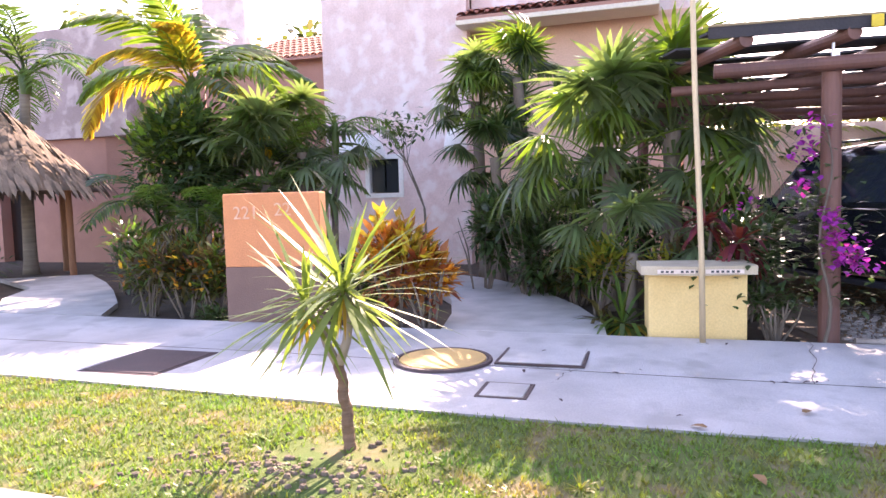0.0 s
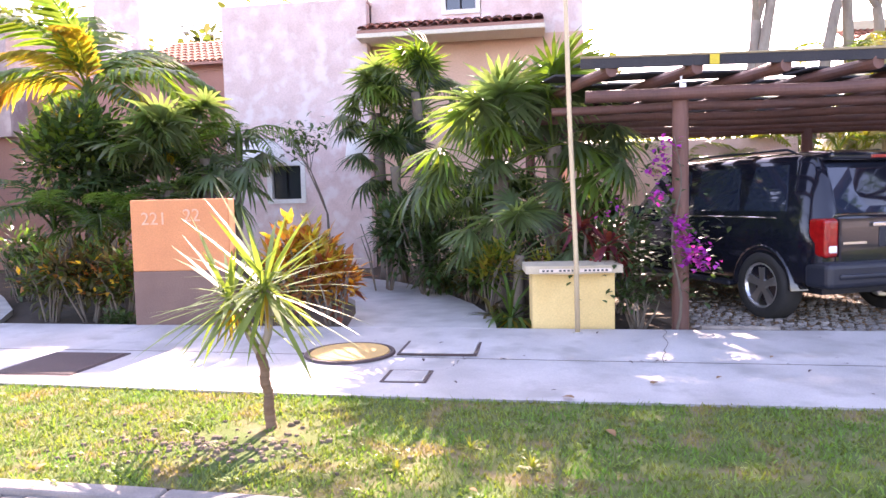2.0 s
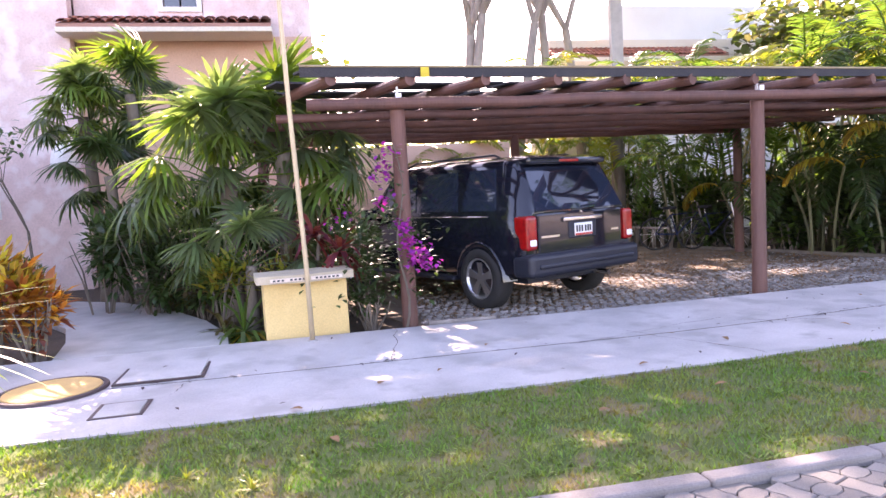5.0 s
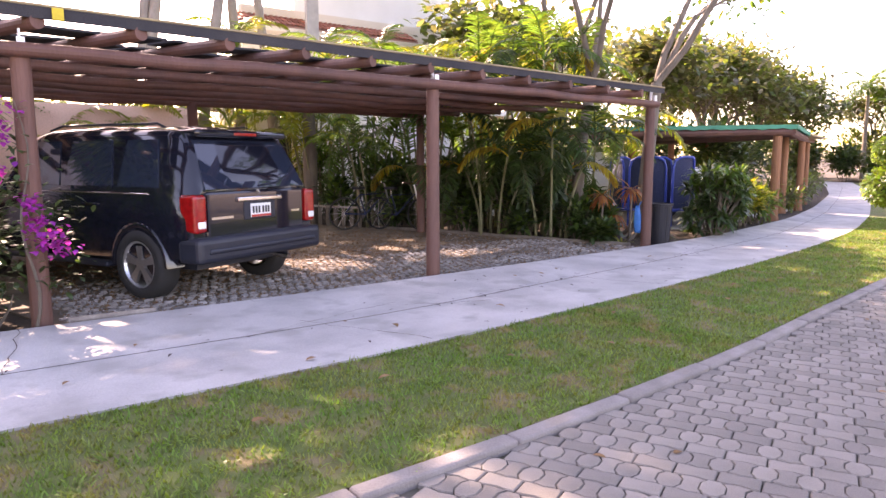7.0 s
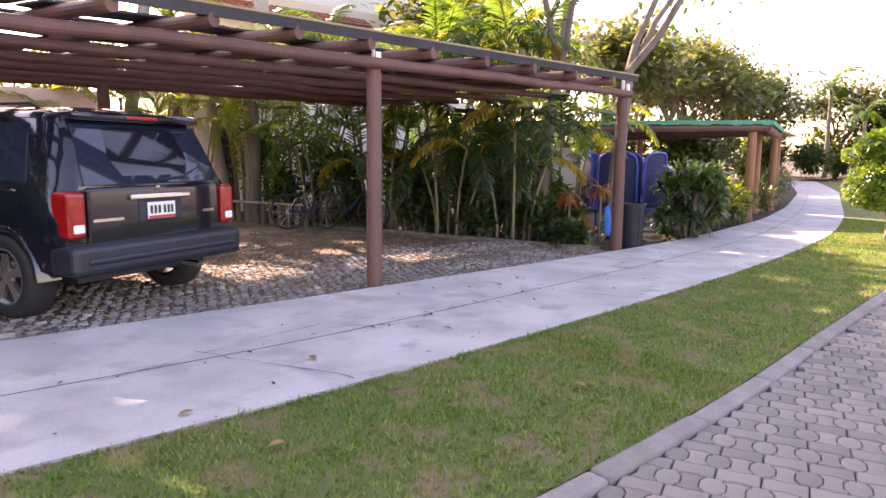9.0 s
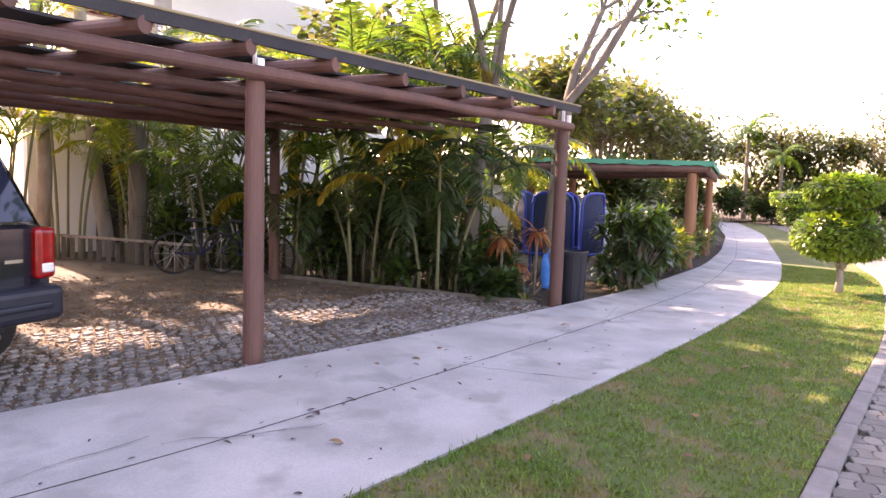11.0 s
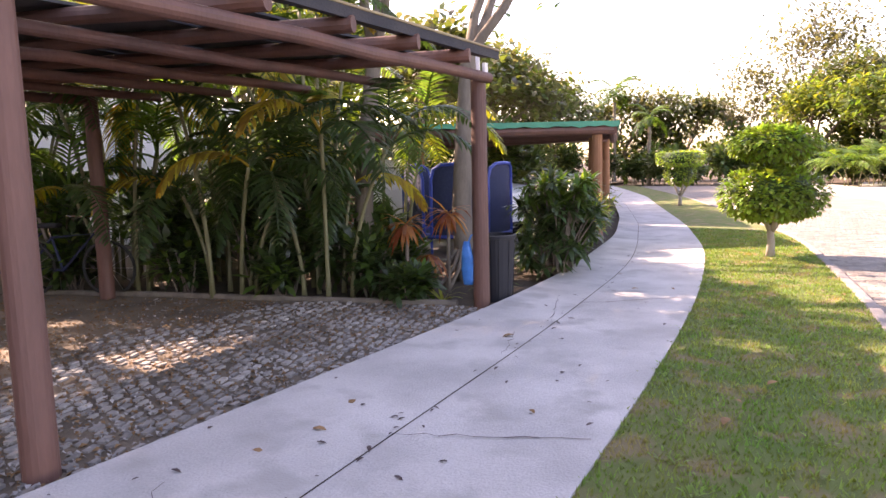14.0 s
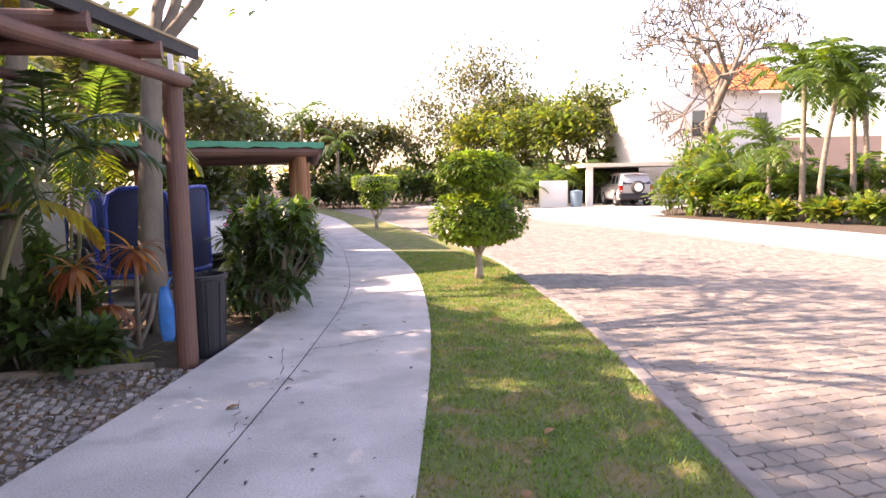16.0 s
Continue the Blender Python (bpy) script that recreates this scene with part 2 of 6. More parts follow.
leaf_mat("leaf_rust", (0.30, 0.10, 0.04), (0.19, 0.07, 0.035), 0.4)
leaf_mat("leaf_far", (0.085, 0.115, 0.035), (0.06, 0.085, 0.03), 0.35)
leaf_mat("leaf_far_grey", (0.13, 0.13, 0.085), (0.10, 0.10, 0.07), 0.35)
leaf_mat("leaf_striped", (0.14, 0.19, 0.05), (0.08, 0.125, 0.03), 0.45, 0.35)
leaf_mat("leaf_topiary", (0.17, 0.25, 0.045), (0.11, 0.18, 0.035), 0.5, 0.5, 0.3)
leaf_mat("leaf_blue", (0.12, 0.17, 0.085), (0.075, 0.12, 0.06), 0.3, 0.5, 0.3)

# ---- mesh helpers ----
class Geo:
    """Collects vertices and faces of one mesh."""
    def __init__(self):
        self.v, self.f = [], []

    def add(self, vs, fs):
        o = len(self.v)
        self.v += [tuple(p) for p in vs]
        self.f += [tuple(i + o for i in q) for q in fs]
        return self

    def box(self, x0, y0, z0, x1, y1, z1, m=None):
        vs = [Vector((x, y, z)) for z in (z0, z1) for y in (y0, y1) for x in (x0, x1)]
        if m:
            vs = [m @ p for p in vs]
        return self.add(vs, [(0, 2, 3, 1), (4, 5, 7, 6), (0, 1, 5, 4), (2, 6, 7, 3), (1, 3, 7, 5), (0, 4, 6, 2)])

    def tube(self, pts, radii, n=10, caps=True):
        pts = [Vector(p) for p in pts]
        rings = []
        for i, p in enumerate(pts):
            d = (pts[min(i + 1, len(pts) - 1)] - pts[max(i - 1, 0)]).normalized()
            a = d.orthogonal().normalized() if abs(d.z) < 0.99 else Vector((1, 0, 0))
            if abs(d.z) >= 0.99:
                a = (a - d * a.dot(d)).normalized()
            b = d.cross(a)
            rings.append([p + (a * math.cos(2 * math.pi * k / n) + b * math.sin(2 * math.pi * k / n)) * radii[i] for k in range(n)])
        # keep rings untwisted
        for i in range(1, len(rings)):
            best = min(range(n), key=lambda s: (rings[i][s] - pts[i] - (rings[i - 1][0] - pts[i - 1])).length)
            rings[i] = rings[i][best:] + rings[i][:best]
        vs = [p for r in rings for p in r]
        fs = [(i * n + k, i * n + (k + 1) % n, (i + 1) * n + (k + 1) % n, (i + 1) * n + k) for i in range(len(pts) - 1) for k in range(n)]
        if caps:
            fs += [tuple(range(n))[::-1], tuple((len(pts) - 1) * n + k for k in range(n))]
        return self.add(vs, fs)

    def lathe(self, profile, n=20, m=None):
        vs = [Vector((r * math.cos(2 * math.pi * k / n), r * math.sin(2 * math.pi * k / n), z)) for r, z in profile for k in range(n)]
        if m:
            vs = [m @ p for p in vs]
        fs = [(i * n + k, i * n + (k + 1) % n, (i + 1) * n + (k + 1) % n, (i + 1) * n + k) for i in range(len(profile) - 1) for k in range(n)]
        return self.add(vs, fs)

    def prism(self, outline, z0, z1, m=None):
        n = len(outline)
        vs = [Vector((x, y, z0)) for x, y in outline] + [Vector((x, y, z1)) for x, y in outline]
        if m:
            vs = [m @ p for p in vs]
        return self.add(vs, [tuple(range(n))[::-1], tuple(range(n, 2 * n))] + [(k, (k + 1) % n, n + (k + 1) % n, n + k) for k in range(n)])

    def blade(self, base, d, length, width, up=None, droop=0.3, seg=3, fold=0.0):
        """A tapered leaf that starts at base, runs along d and droops."""
        d = Vector(d).normalized()
        up = Vector(up or (0, 0, 1))
        side = d.cross(up)
        side = side.normalized() if side.length > 1e-4 else Vector((1, 0, 0))
        nrm = side.cross(d)
        p, vs, w = Vector(base), [], [0.45, 1.0, 0.8, 0.0] if seg == 3 else [0.6, 1.0, 0.0]
        for i in range(seg + 1):
            s = side * width * 0.5 * w[i]
            lift = nrm * (fold * width * w[i])
            vs += [p - s + lift, p + s + lift]
            d = (d - Vector((0, 0, droop / seg))).normalized()
            p = p + d * (length / seg)
        fs = [(2 * i, 2 * i + 1, 2 * i + 3, 2 * i + 2) for i in range(seg)]
        return self.add(vs, fs)

    def mesh(self, name, mat, smooth=False):
        me = bpy.data.meshes.new(name)
        me.from_pydata(self.v, [], self.f)
        me.materials.append(mat)
        if smooth:
            me.polygons.foreach_set("use_smooth", [True] * len(me.polygons))
        me.update()
        return me


def bevelled(name, mat, x0, y0, z0, x1, y1, z1, r=0.01, seg=2, m=None):
    bm = bmesh.new()
    bmesh.ops.create_cube(bm, size=1)
    for v in bm.verts:
        v.co = Vector((x0 + (v.co.x + 0.5) * (x1 - x0), y0 + (v.co.y + 0.5) * (y1 - y0), z0 + (v.co.z + 0.5) * (z1 - z0)))
    bmesh.ops.bevel(bm, geom=bm.edges[:], offset=r, segments=seg, affect='EDGES', profile=0.5)
    if m:
        bmesh.ops.transform(bm, matrix=m, verts=bm.verts)
    me = bpy.data.meshes.new(name)
    bm.to_mesh(me)
    bm.free()
    me.materials.append(mat)
    return me


def part(name, shape, mat=None, parent=None, label="", smooth=False, at=None):
    """Links a mesh (or Geo) as one object under a thing or part."""
    me = shape.mesh(name, M[mat] if isinstance(mat, str) else mat, smooth) if isinstance(shape, Geo) else shape
    ob = new(name, me)
    if parent:
        ob.parent = parent
    if at:
        ob.matrix_basis = at
    if label:
        ob["label"] = label
    return ob


def thing(name, label, category, at=(0, 0, 0), group="", kind="", rz=0, scale=1):
    ob = new(name)
    ob.matrix_basis = pose(*at, 0, 0, rz) @ Matrix.Scale(scale, 4)
    return tagged(ob, label, category, group, kind)


def structure(name, shape, mat, label="", category="", smooth=False):
    return tagged(part(name, shape, mat, smooth=smooth), label, category, "", "structure")


rnd = random.Random(7)
U = rnd.uniform

# ---- lines of the street ----
def smooth_line(pts):
    xs, ys = zip(*pts)
    def at(x):
        # averaged over two metres, so that the line bends softly
        return sum(float(np.interp(x + d, xs, ys)) for d in (-1, -0.5, 0, 0.5, 1)) / 5
    return at


back = smooth_line([(-60, 0.1), (-9.5, -0.05), (-1.9, -0.23), (3, -0.27), (8.5, -0.12), (11.1, 0.10), (15.7, 1.0), (20.1, 2.4), (27.8, 5.3), (36, 9), (44, 13)])
front = smooth_line([(-60, -2.3), (-6.7, -2.39), (-2.5, -2.6), (2, -2.62), (4.6, -2.42), (7.5, -2.14), (10, -1.83), (12.4, -1.4), (14.6, -0.92), (18.8, 0.41), (25.7, 3.0), (31, 4.95), (36, 7.2), (44, 11)])
gutter = smooth_line([(-60, -1.2), (-5, -1.22), (-1.9, -1.4), (2.8, -1.5), (5.7, -1.2), (8.2, -0.95), (12, -0.43), (14.2, 0.1), (18.8, 1.5), (26, 4.2), (36, 8.2), (44, 12)])
kerbline = smooth_line([(-60, -4.0), (-4.3, -4.12), (0.7, -4.32), (3.7, -4.2), (6.8, -3.8), (10.2, -3.4), (13.5, -2.75), (16.2, -2.2), (22, -0.2), (31, 3.4), (36, 5.7), (44, 9.5)])
far_kerb = smooth_line([(-60, -15), (0, -13.5), (10, -11.5), (16.5, -9.1), (20.5, -7.6), (23.5, -6.3), (28, -4.1), (33, -2.0), (40, 1.5), (48, 6)])
far_back = smooth_line([(-60, -18), (0, -16.5), (10, -14.5), (16.5, -12.6), (21, -11.2), (24, -10.2), (28, -8.6), (33, -6.2), (40, -3.0), (48, 1)])


def strip(g, lo, hi, x0, x1, z_lo, z_hi, step=0.4, cuts=1):
    n = max(2, int((x1 - x0) / step))
    vs, fs = [], []
    for i in range(n + 1):
        x = x0 + (x1 - x0) * i / n
        for k in range(cuts + 1):
            s = k / cuts
            vs.append((x, lo(x) + (hi(x) - lo(x)) * s, z_lo + (z_hi - z_lo) * s))
    w = cuts + 1
    for i in range(n):
        for k in range(cuts):
            fs.append((i * w + k, (i + 1) * w + k, (i + 1) * w + k + 1, i * w + k + 1))
    return g.add(vs, fs)


off = lambda line, d: (lambda x: line(x) + d)

structure("ground", Geo().add([(-900, -900, -0.16), (900, -900, -0.16), (900, 900, -0.16), (-900, 900, -0.16)], [(0, 1, 2, 3)]), "soil", "dark earth ground reaching the horizon", "ground")
structure("road", strip(Geo(), far_kerb, off(kerbline, -0.10), -60, 44, -0.05, -0.05, 1.0), "joint", "stone-paved street with sandy joints", "road")
structure("pavement", strip(strip(Geo(), off(gutter, 0.004), back, -60, 44, 0.006, 0.05), front, off(gutter, -0.004), -60, 44, 0.012, 0.004), "concrete", "pale worn concrete pavement with hairline cracks", "pavement")
structure("pavement_bed", strip(Geo(), front, back, -60, 44, -0.03, -0.012), "soil", "dark joint under the pavement slabs", "pavement")
pv = Geo()
strip(pv, off(front, -0.0), off(front, 0.0005), -60, 44, -0.1, 0.012)
structure("pavement_edge", pv, "concrete_old", "rough concrete edge of the pavement", "pavement")
structure("lawn", strip(Geo(), kerbline, front, -60, 44, -0.005, -0.005, 0.4, 3), "lawn", "green lawn strip with worn dry patches", "lawn")
structure("far_pavement", strip(Geo(), far_back, far_kerb, -60, 48, 0.02, 0.0, 1.0), "concrete", "sunlit concrete pavement across the street", "pavement")
yard = Geo()
strip(yard, back, lambda x: 60, -60, 60, -0.03, -0.03, 1.0)
structure("garden_ground", yard, "soil", "dark garden earth with leaf litter", "ground")
structure("far_ground", strip(Geo(), lambda x: -60, far_back, -60, 60, -0.02, -0.02, 1.0), "soil", "shaded garden earth across the street", "ground")

# ---- plant functions ----
def frond_mesh(name, mat, length=1.8, n=26, leaflet=0.45, width=0.035, droop=0.9, rise=0.9, vee=0.35, seed=0):
    """A feather palm frond along +x: a curved rib with two rows of leaflets."""
    r = random.Random(seed)
    g = Geo()
    pts, p, a = [], Vector((0, 0, 0)), rise
    m = 10
    for i in range(m + 1):
        pts.append(p.copy())
        p = p + Vector((math.cos(a), 0, math.sin(a))) * (length / m)
        a -= (rise + droop) / m
    g.tube(pts, [0.018 * (1 - 0.85 * i / m) + 0.003 for i in range(m + 1)], 5)
    for i in range(n):
        s = 0.16 + 0.84 * i / (n - 1)
        k = min(int(s * m), m - 1)
        q = pts[k].lerp(pts[k + 1], s * m - k)
        d = (pts[k + 1] - pts[k]).normalized()
        ll = leaflet * (math.sin(math.pi * (0.18 + 0.78 * s)) ** 0.7) * r.uniform(0.85, 1.1)
        for sg in (-1, 1):
            v = d * r.uniform(0.45, 0.75) + Vector((0, sg, 0)) * 0.85 + Vector((0, 0, vee + r.uniform(-0.15, 0.15)))
            g.blade(q, v, ll, width, None, 0.9 + r.uniform(-0.2, 0.35), 3, 0.1)
    return g.mesh(name, M[mat])


def fan_mesh(name, mat, petiole=0.9, blades=22, size=0.65, seed=0, spread=150):
    """A fan palm leaf: a stalk along +x that ends in a pleated fan of split blades."""
    r = random.Random(seed)
    g = Geo()
    pts = [Vector((petiole * s, 0, 0.35 * petiole * math.sin(s * 1.9))) for s in (0, 0.35, 0.7, 1)]
    g.tube(pts, [0.014, 0.011, 0.009, 0.008], 5)
    for i in range(blades):
        a = radians(-spread + 2 * spread * i / (blades - 1))
        v = Vector((math.cos(a), math.sin(a), -0.05 - 0.25 * abs(math.sin(a * 0.5))))
        g.blade(pts[-1], v, size * (0.75 + 0.3 * math.cos(a * 0.55)) * r.uniform(0.9, 1.08), 0.05, None, 0.7 + r.uniform(-0.1, 0.5), 3, 0.15)
    return g.mesh(name, M[mat])


def trunk_geo(height, r0, r1, lean=(0, 0), n=12, rough=0.06, seed=0, seg=14):
    r = random.Random(seed)
    pts, radii = [], []
    for i in range(seg + 1):
        s = i / seg
        pts.append((lean[0] * s * s * height, lean[1] * s * s * height, height * s))
        radii.append((r0 + (r1 - r0) * s) * (1 + r.uniform(-rough, rough)) * (1 + 0.5 * max(0, 0.08 - s) / 0.08 * 0.6))
    return Geo().tube(pts, radii, n)


def feather_palm(name, label, at, height, fronds, frond_meshes, r0=0.09, r1=0.06, lean=(0, 0), rz=0, tilt=(-5, 55), scale=1.0, bark="bark_ring", group="", seed=1):
    r = random.Random(seed)
    t = thing(name, label, "palm tree", at, group, rz=rz)
    part("trunk", trunk_geo(height, r0, r1, lean, seed=seed), bark, t, smooth=True)
    top = (lean[0] * height, lean[1] * height, height * 0.985)
    part("crown_shaft", Geo().lathe([(r1 * 1.1, -0.35), (r1 * 1.3, -0.1), (r1 * 1.1, 0.1), (0.01, 0.3)], 10), "leaf_green", t, smooth=True, at=pose(*top))
    for i in range(fronds):
        e = tilt[0] + (tilt[1] - tilt[0]) * ((i * 0.7549 + 0.31) % 1)
        part("frond", frond_meshes[i % len(frond_meshes)], None, t, at=pose(*top, 0, -e, i * 137.5 + r.uniform(-12, 12)) @ Matrix.Scale(scale * r.uniform(0.85, 1.12), 4))
    return t


def clump_palm(name, label, at, canes, frond_meshes, height=(2.2, 3.6), per=6, spread=0.35, seed=1, cane_mat="cane", scale=1.0, tilt=(0, 50)):
    """Several slender ringed canes from one root, each with its own fronds."""
    r = random.Random(seed)
    t = thing(name, label, "palm tree", at)
    for c in range(canes):
        a = 2 * math.pi * c / canes + r.uniform(-0.3, 0.3)
        h = r.uniform(*height)
        lean = (math.cos(a) * spread * r.uniform(0.15, 0.5) / max(h, 1) * 1.6, math.sin(a) * spread * r.uniform(0.15, 0.5) / max(h, 1) * 1.6)
        base = (math.cos(a) * spread * 0.4, math.sin(a) * spread * 0.4, 0)
        part("cane", trunk_geo(h, 0.027, 0.02, lean, 8, seed=seed + c, seg=8), cane_mat, t, smooth=True, at=pose(*base))
        top = (base[0] + lean[0] * h, base[1] + lean[1] * h, h * 0.98)
        for i in range(per):
            e = tilt[0] + (tilt[1] - tilt[0]) * ((i * 0.7549 + 0.13 * c) % 1)
            part("frond", r.choice(frond_meshes), None, t, at=pose(*top, 0, -e, i * 137.5 + r.uniform(-20, 20) + c * 40) @ Matrix.Scale(scale * r.uniform(0.8, 1.1), 4))
    return t


def fan_palm(name, label, at, height, leaves, meshes, r0=0.09, seed=1, scale=1.0, tilt=(-20, 70)):
    r = random.Random(seed)
    t = thing(name, label, "palm tree", at)
    part("trunk", trunk_geo(height, r0, r0 * 0.85, (U(-0.04, 0.04), U(-0.04, 0.04)), 10, 0.1, seed), "bark", t, smooth=True)
    for i in range(leaves):
        e = tilt[0] + (tilt[1] - tilt[0]) * ((i * 0.7549 + 0.31) % 1)
        part("leaf", r.choice(meshes), None, t, at=pose(0, 0, height * r.uniform(0.88, 1.0), 0, -e, i * 137.5 + r.uniform(-15, 15)) @ Matrix.Scale(scale * r.uniform(0.8, 1.15), 4))
    return t


def rosette_geo(n, length, width, tilt, r, droop=0.5, seg=3, at=(0, 0, 0), g=None):
    g = g or Geo()
    for i in range(n):
        e = radians(tilt[0] + (tilt[1] - tilt[0]) * ((i * 0.7549 + 0.31) % 1) + r.uniform(-6, 6))
        a = i * 2.39996 + r.uniform(-0.2, 0.2)
        g.blade(at, (math.cos(a) * math.cos(e), math.sin(a) * math.cos(e), math.sin(e)), length * r.uniform(0.75, 1.1), width, None, droop * r.uniform(0.4, 1.4), seg, 0.12)
    return g


def bush_geo(r, size, n, leaf=0.12, width=0.05, shell=0.45, droop=0.5, lift=0.3, lumps=5, flat=False):
    """Leaves over the uneven outside of a lumpy, rounded volume; size is half-extents."""
    g = Geo()
    cs = [Vector((r.uniform(-0.5, 0.5), r.uniform(-0.5, 0.5), r.uniform(-0.35, 0.55))) for _ in range(lumps)]
    for i in range(n):
        c = r.choice(cs) if not flat else Vector()
        d = Vector((r.gauss(0, 1), r.gauss(0, 1), r.gauss(0, 1))).normalized()
        q = c + d * (r.uniform(shell, 1.0) * (0.6 if not flat else 1.0))
        p = Vector((q.x * size[0], q.y * size[1], q.z * size[2]))
        v = d + Vector((r.uniform(-0.6, 0.6), r.uniform(-0.6, 0.6), r.uniform(-0.3, 0.6) + lift))
        g.blade(p, v, leaf * r.uniform(0.6, 1.25), width * r.uniform(0.7, 1.2), Vector((r.uniform(-0.4, 0.4), r.uniform(-0.4, 0.4), 1)), droop * r.uniform(0.3, 1.5), 2, 0.15)
    return g


def stems_geo(r, size, height, n=9, rad=0.014):
    g = Geo()
    for i in range(n):
        a = r.uniform(0, 6.28)
        b = Vector((math.cos(a) * size[0] * 0.35 * r.random(), math.sin(a) * size[1] * 0.35 * r.random(), 0))
        e = Vector((math.cos(a) * size[0] * 0.75, math.sin(a) * size[1] * 0.75, height * r.uniform(0.7, 1.0)))
        g.tube([b, b.lerp(e, 0.5) + Vector((r.uniform(-0.05, 0.05), r.uniform(-0.05, 0.05), height * 0.1)), e], [rad, rad * 0.8, rad * 0.4], 5)
    return g


def shrub(name, label, at, size, n, mats, leaf=0.12, width=0.05, low=0.15, seed=1, droop=0.5, category="shrub", group="", lumps=6, stems=9):
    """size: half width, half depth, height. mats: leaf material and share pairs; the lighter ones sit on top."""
    r = random.Random(seed)
    t = thing(name, label, category, at, group)
    hz = (size[2] - low) * 0.5
    part("branch_frame", stems_geo(r, size, size[2] * 0.8, stems), "bark", t)
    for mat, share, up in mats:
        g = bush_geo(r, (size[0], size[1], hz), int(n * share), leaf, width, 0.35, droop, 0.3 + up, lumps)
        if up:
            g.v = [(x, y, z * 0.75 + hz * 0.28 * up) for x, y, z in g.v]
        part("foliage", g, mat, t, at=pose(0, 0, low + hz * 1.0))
    return t


def limb_tree(name, label, at, height, mats, seed=1, r0=0.16, levels=4, leaves=900, leaf=0.16, lean=(0, 0), spread=0.55, bark="bark", first=0.35, clump=0.5, category="tree", group="", pods=0, kids=3, width=0.55, climb=0.12, rmin=0.0):
    """A tapered trunk that forks into limbs and twigs, with clumps of small leaves at their ends."""
    r = random.Random(seed)
    t = thing(name, label, category, at, group)
    g, tips = Geo(), []

    def grow(p, d, ln, rad, lv):
        pts, rs, q = [p], [rad], p
        for k in range(3):
            d = (d + Vector((r.uniform(-0.16, 0.16), r.uniform(-0.16, 0.16), r.uniform(-0.05, 0.12)))).normalized()
            q = q + d * ln / 3
            pts.append(q)
            rs.append(rad * (1 - 0.3 * (k + 1) / 3))
        g.tube(pts, rs, 8 if lv > 2 else 5, False)
        if lv <= 1:
            tips.append((q, d))
            return
        for k in range(kids if lv > 2 else 3):
            a = r.uniform(0, 6.28)
            side = (d.orthogonal().normalized() * math.cos(a) + d.cross(d.orthogonal()).normalized() * math.sin(a))
            grow(q, (d + side * spread * r.uniform(0.6, 1.5)).normalized(), ln * r.uniform(0.62, 0.85), max(rmin, rs[-1] * 0.68), lv - 1)

    grow(Vector((0, 0, -0.05)), Vector((lean[0], lean[1], 1)).normalized(), height * first, r0, levels)
    part("trunk", g, bark, t, smooth=True)
    if leaves:
        per = max(3, leaves // max(1, len(tips)))
        for mat, share in mats:
            lg = Geo()
            for q, d in tips:
                if r.random() > share:
                    continue
                for _ in range(per):
                    o = Vector((r.gauss(0, 1), r.gauss(0, 1), r.gauss(0, 0.7))) * clump * 0.5
                    lg.blade(q + o, (r.uniform(-1, 1), r.uniform(-1, 1), r.uniform(-0.5, 0.7)), leaf * r.uniform(0.6, 1.3), leaf * width, None, 0.5, 2, 0.1)
            if lg.v:
                part("crown", lg, mat, t)
    if pods:
        pg = Geo()
        for _ in range(pods):
            q, d = r.choice(tips)
            b = q + Vector((r.uniform(-0.4, 0.4), r.uniform(-0.4, 0.4), r.uniform(-0.15, 0.15)))
            pg.blade(b, (r.uniform(-0.2, 0.2), r.uniform(-0.2, 0.2), -1), r.uniform(0.16, 0.3), 0.045, (1, 0, 0), 0, 3)
        tagged(part("hanging_pod", pg, "pod", t), "dark hanging seed pods", "", "", "stuff")
    return t


# ---- carport of logs ----
SKEW = Vector((-0.345, 0.9386, 0))
P1, P2, P3, DEPTH = Vector((0, 0, 0)), Vector((4.34, 0, 0)), Vector((8.852, 0.083, 0)), 4.6
carport = thing("carport", "log carport with brown varnished posts and dark felt roof", "carport")


def log(name, a, b, r0, r1=None, parent=None, n=14, bend=0.02, mat="log", seed=0):
    r = random.Random(seed)
    a, b = Vector(a), Vector(b)
    k = 7
    side = (b - a).orthogonal().normalized()
    pts = [a.lerp(b, i / k) + side * bend * math.sin(i / k * 3.1) * r.uniform(-1, 1) for i in range(k + 1)]
    return part(name, Geo().tube(pts, [r0 + ((r1 or r0) - r0) * i / k for i in range(k + 1)], n), mat, parent, smooth=False)


for i, p in enumerate((P1, P2, P3)):
    for d in (0, DEPTH):
        q = p + SKEW * d
        log("post", q + Vector((0, 0, -0.1)), q + Vector((U(-0.02, 0.02), 0, 2.42)), 0.088, 0.078, carport, 18, 0.004, seed=i)
        if d == 0:
            part("strap", Geo().box(-0.03, -0.1, 2.40, 0.03, -0.07, 2.50).box(-0.008, -0.02, 2.42, 0.008, 0.02, 2.58), "galvanised", carport, "galvanised strap", at=pose(*q))
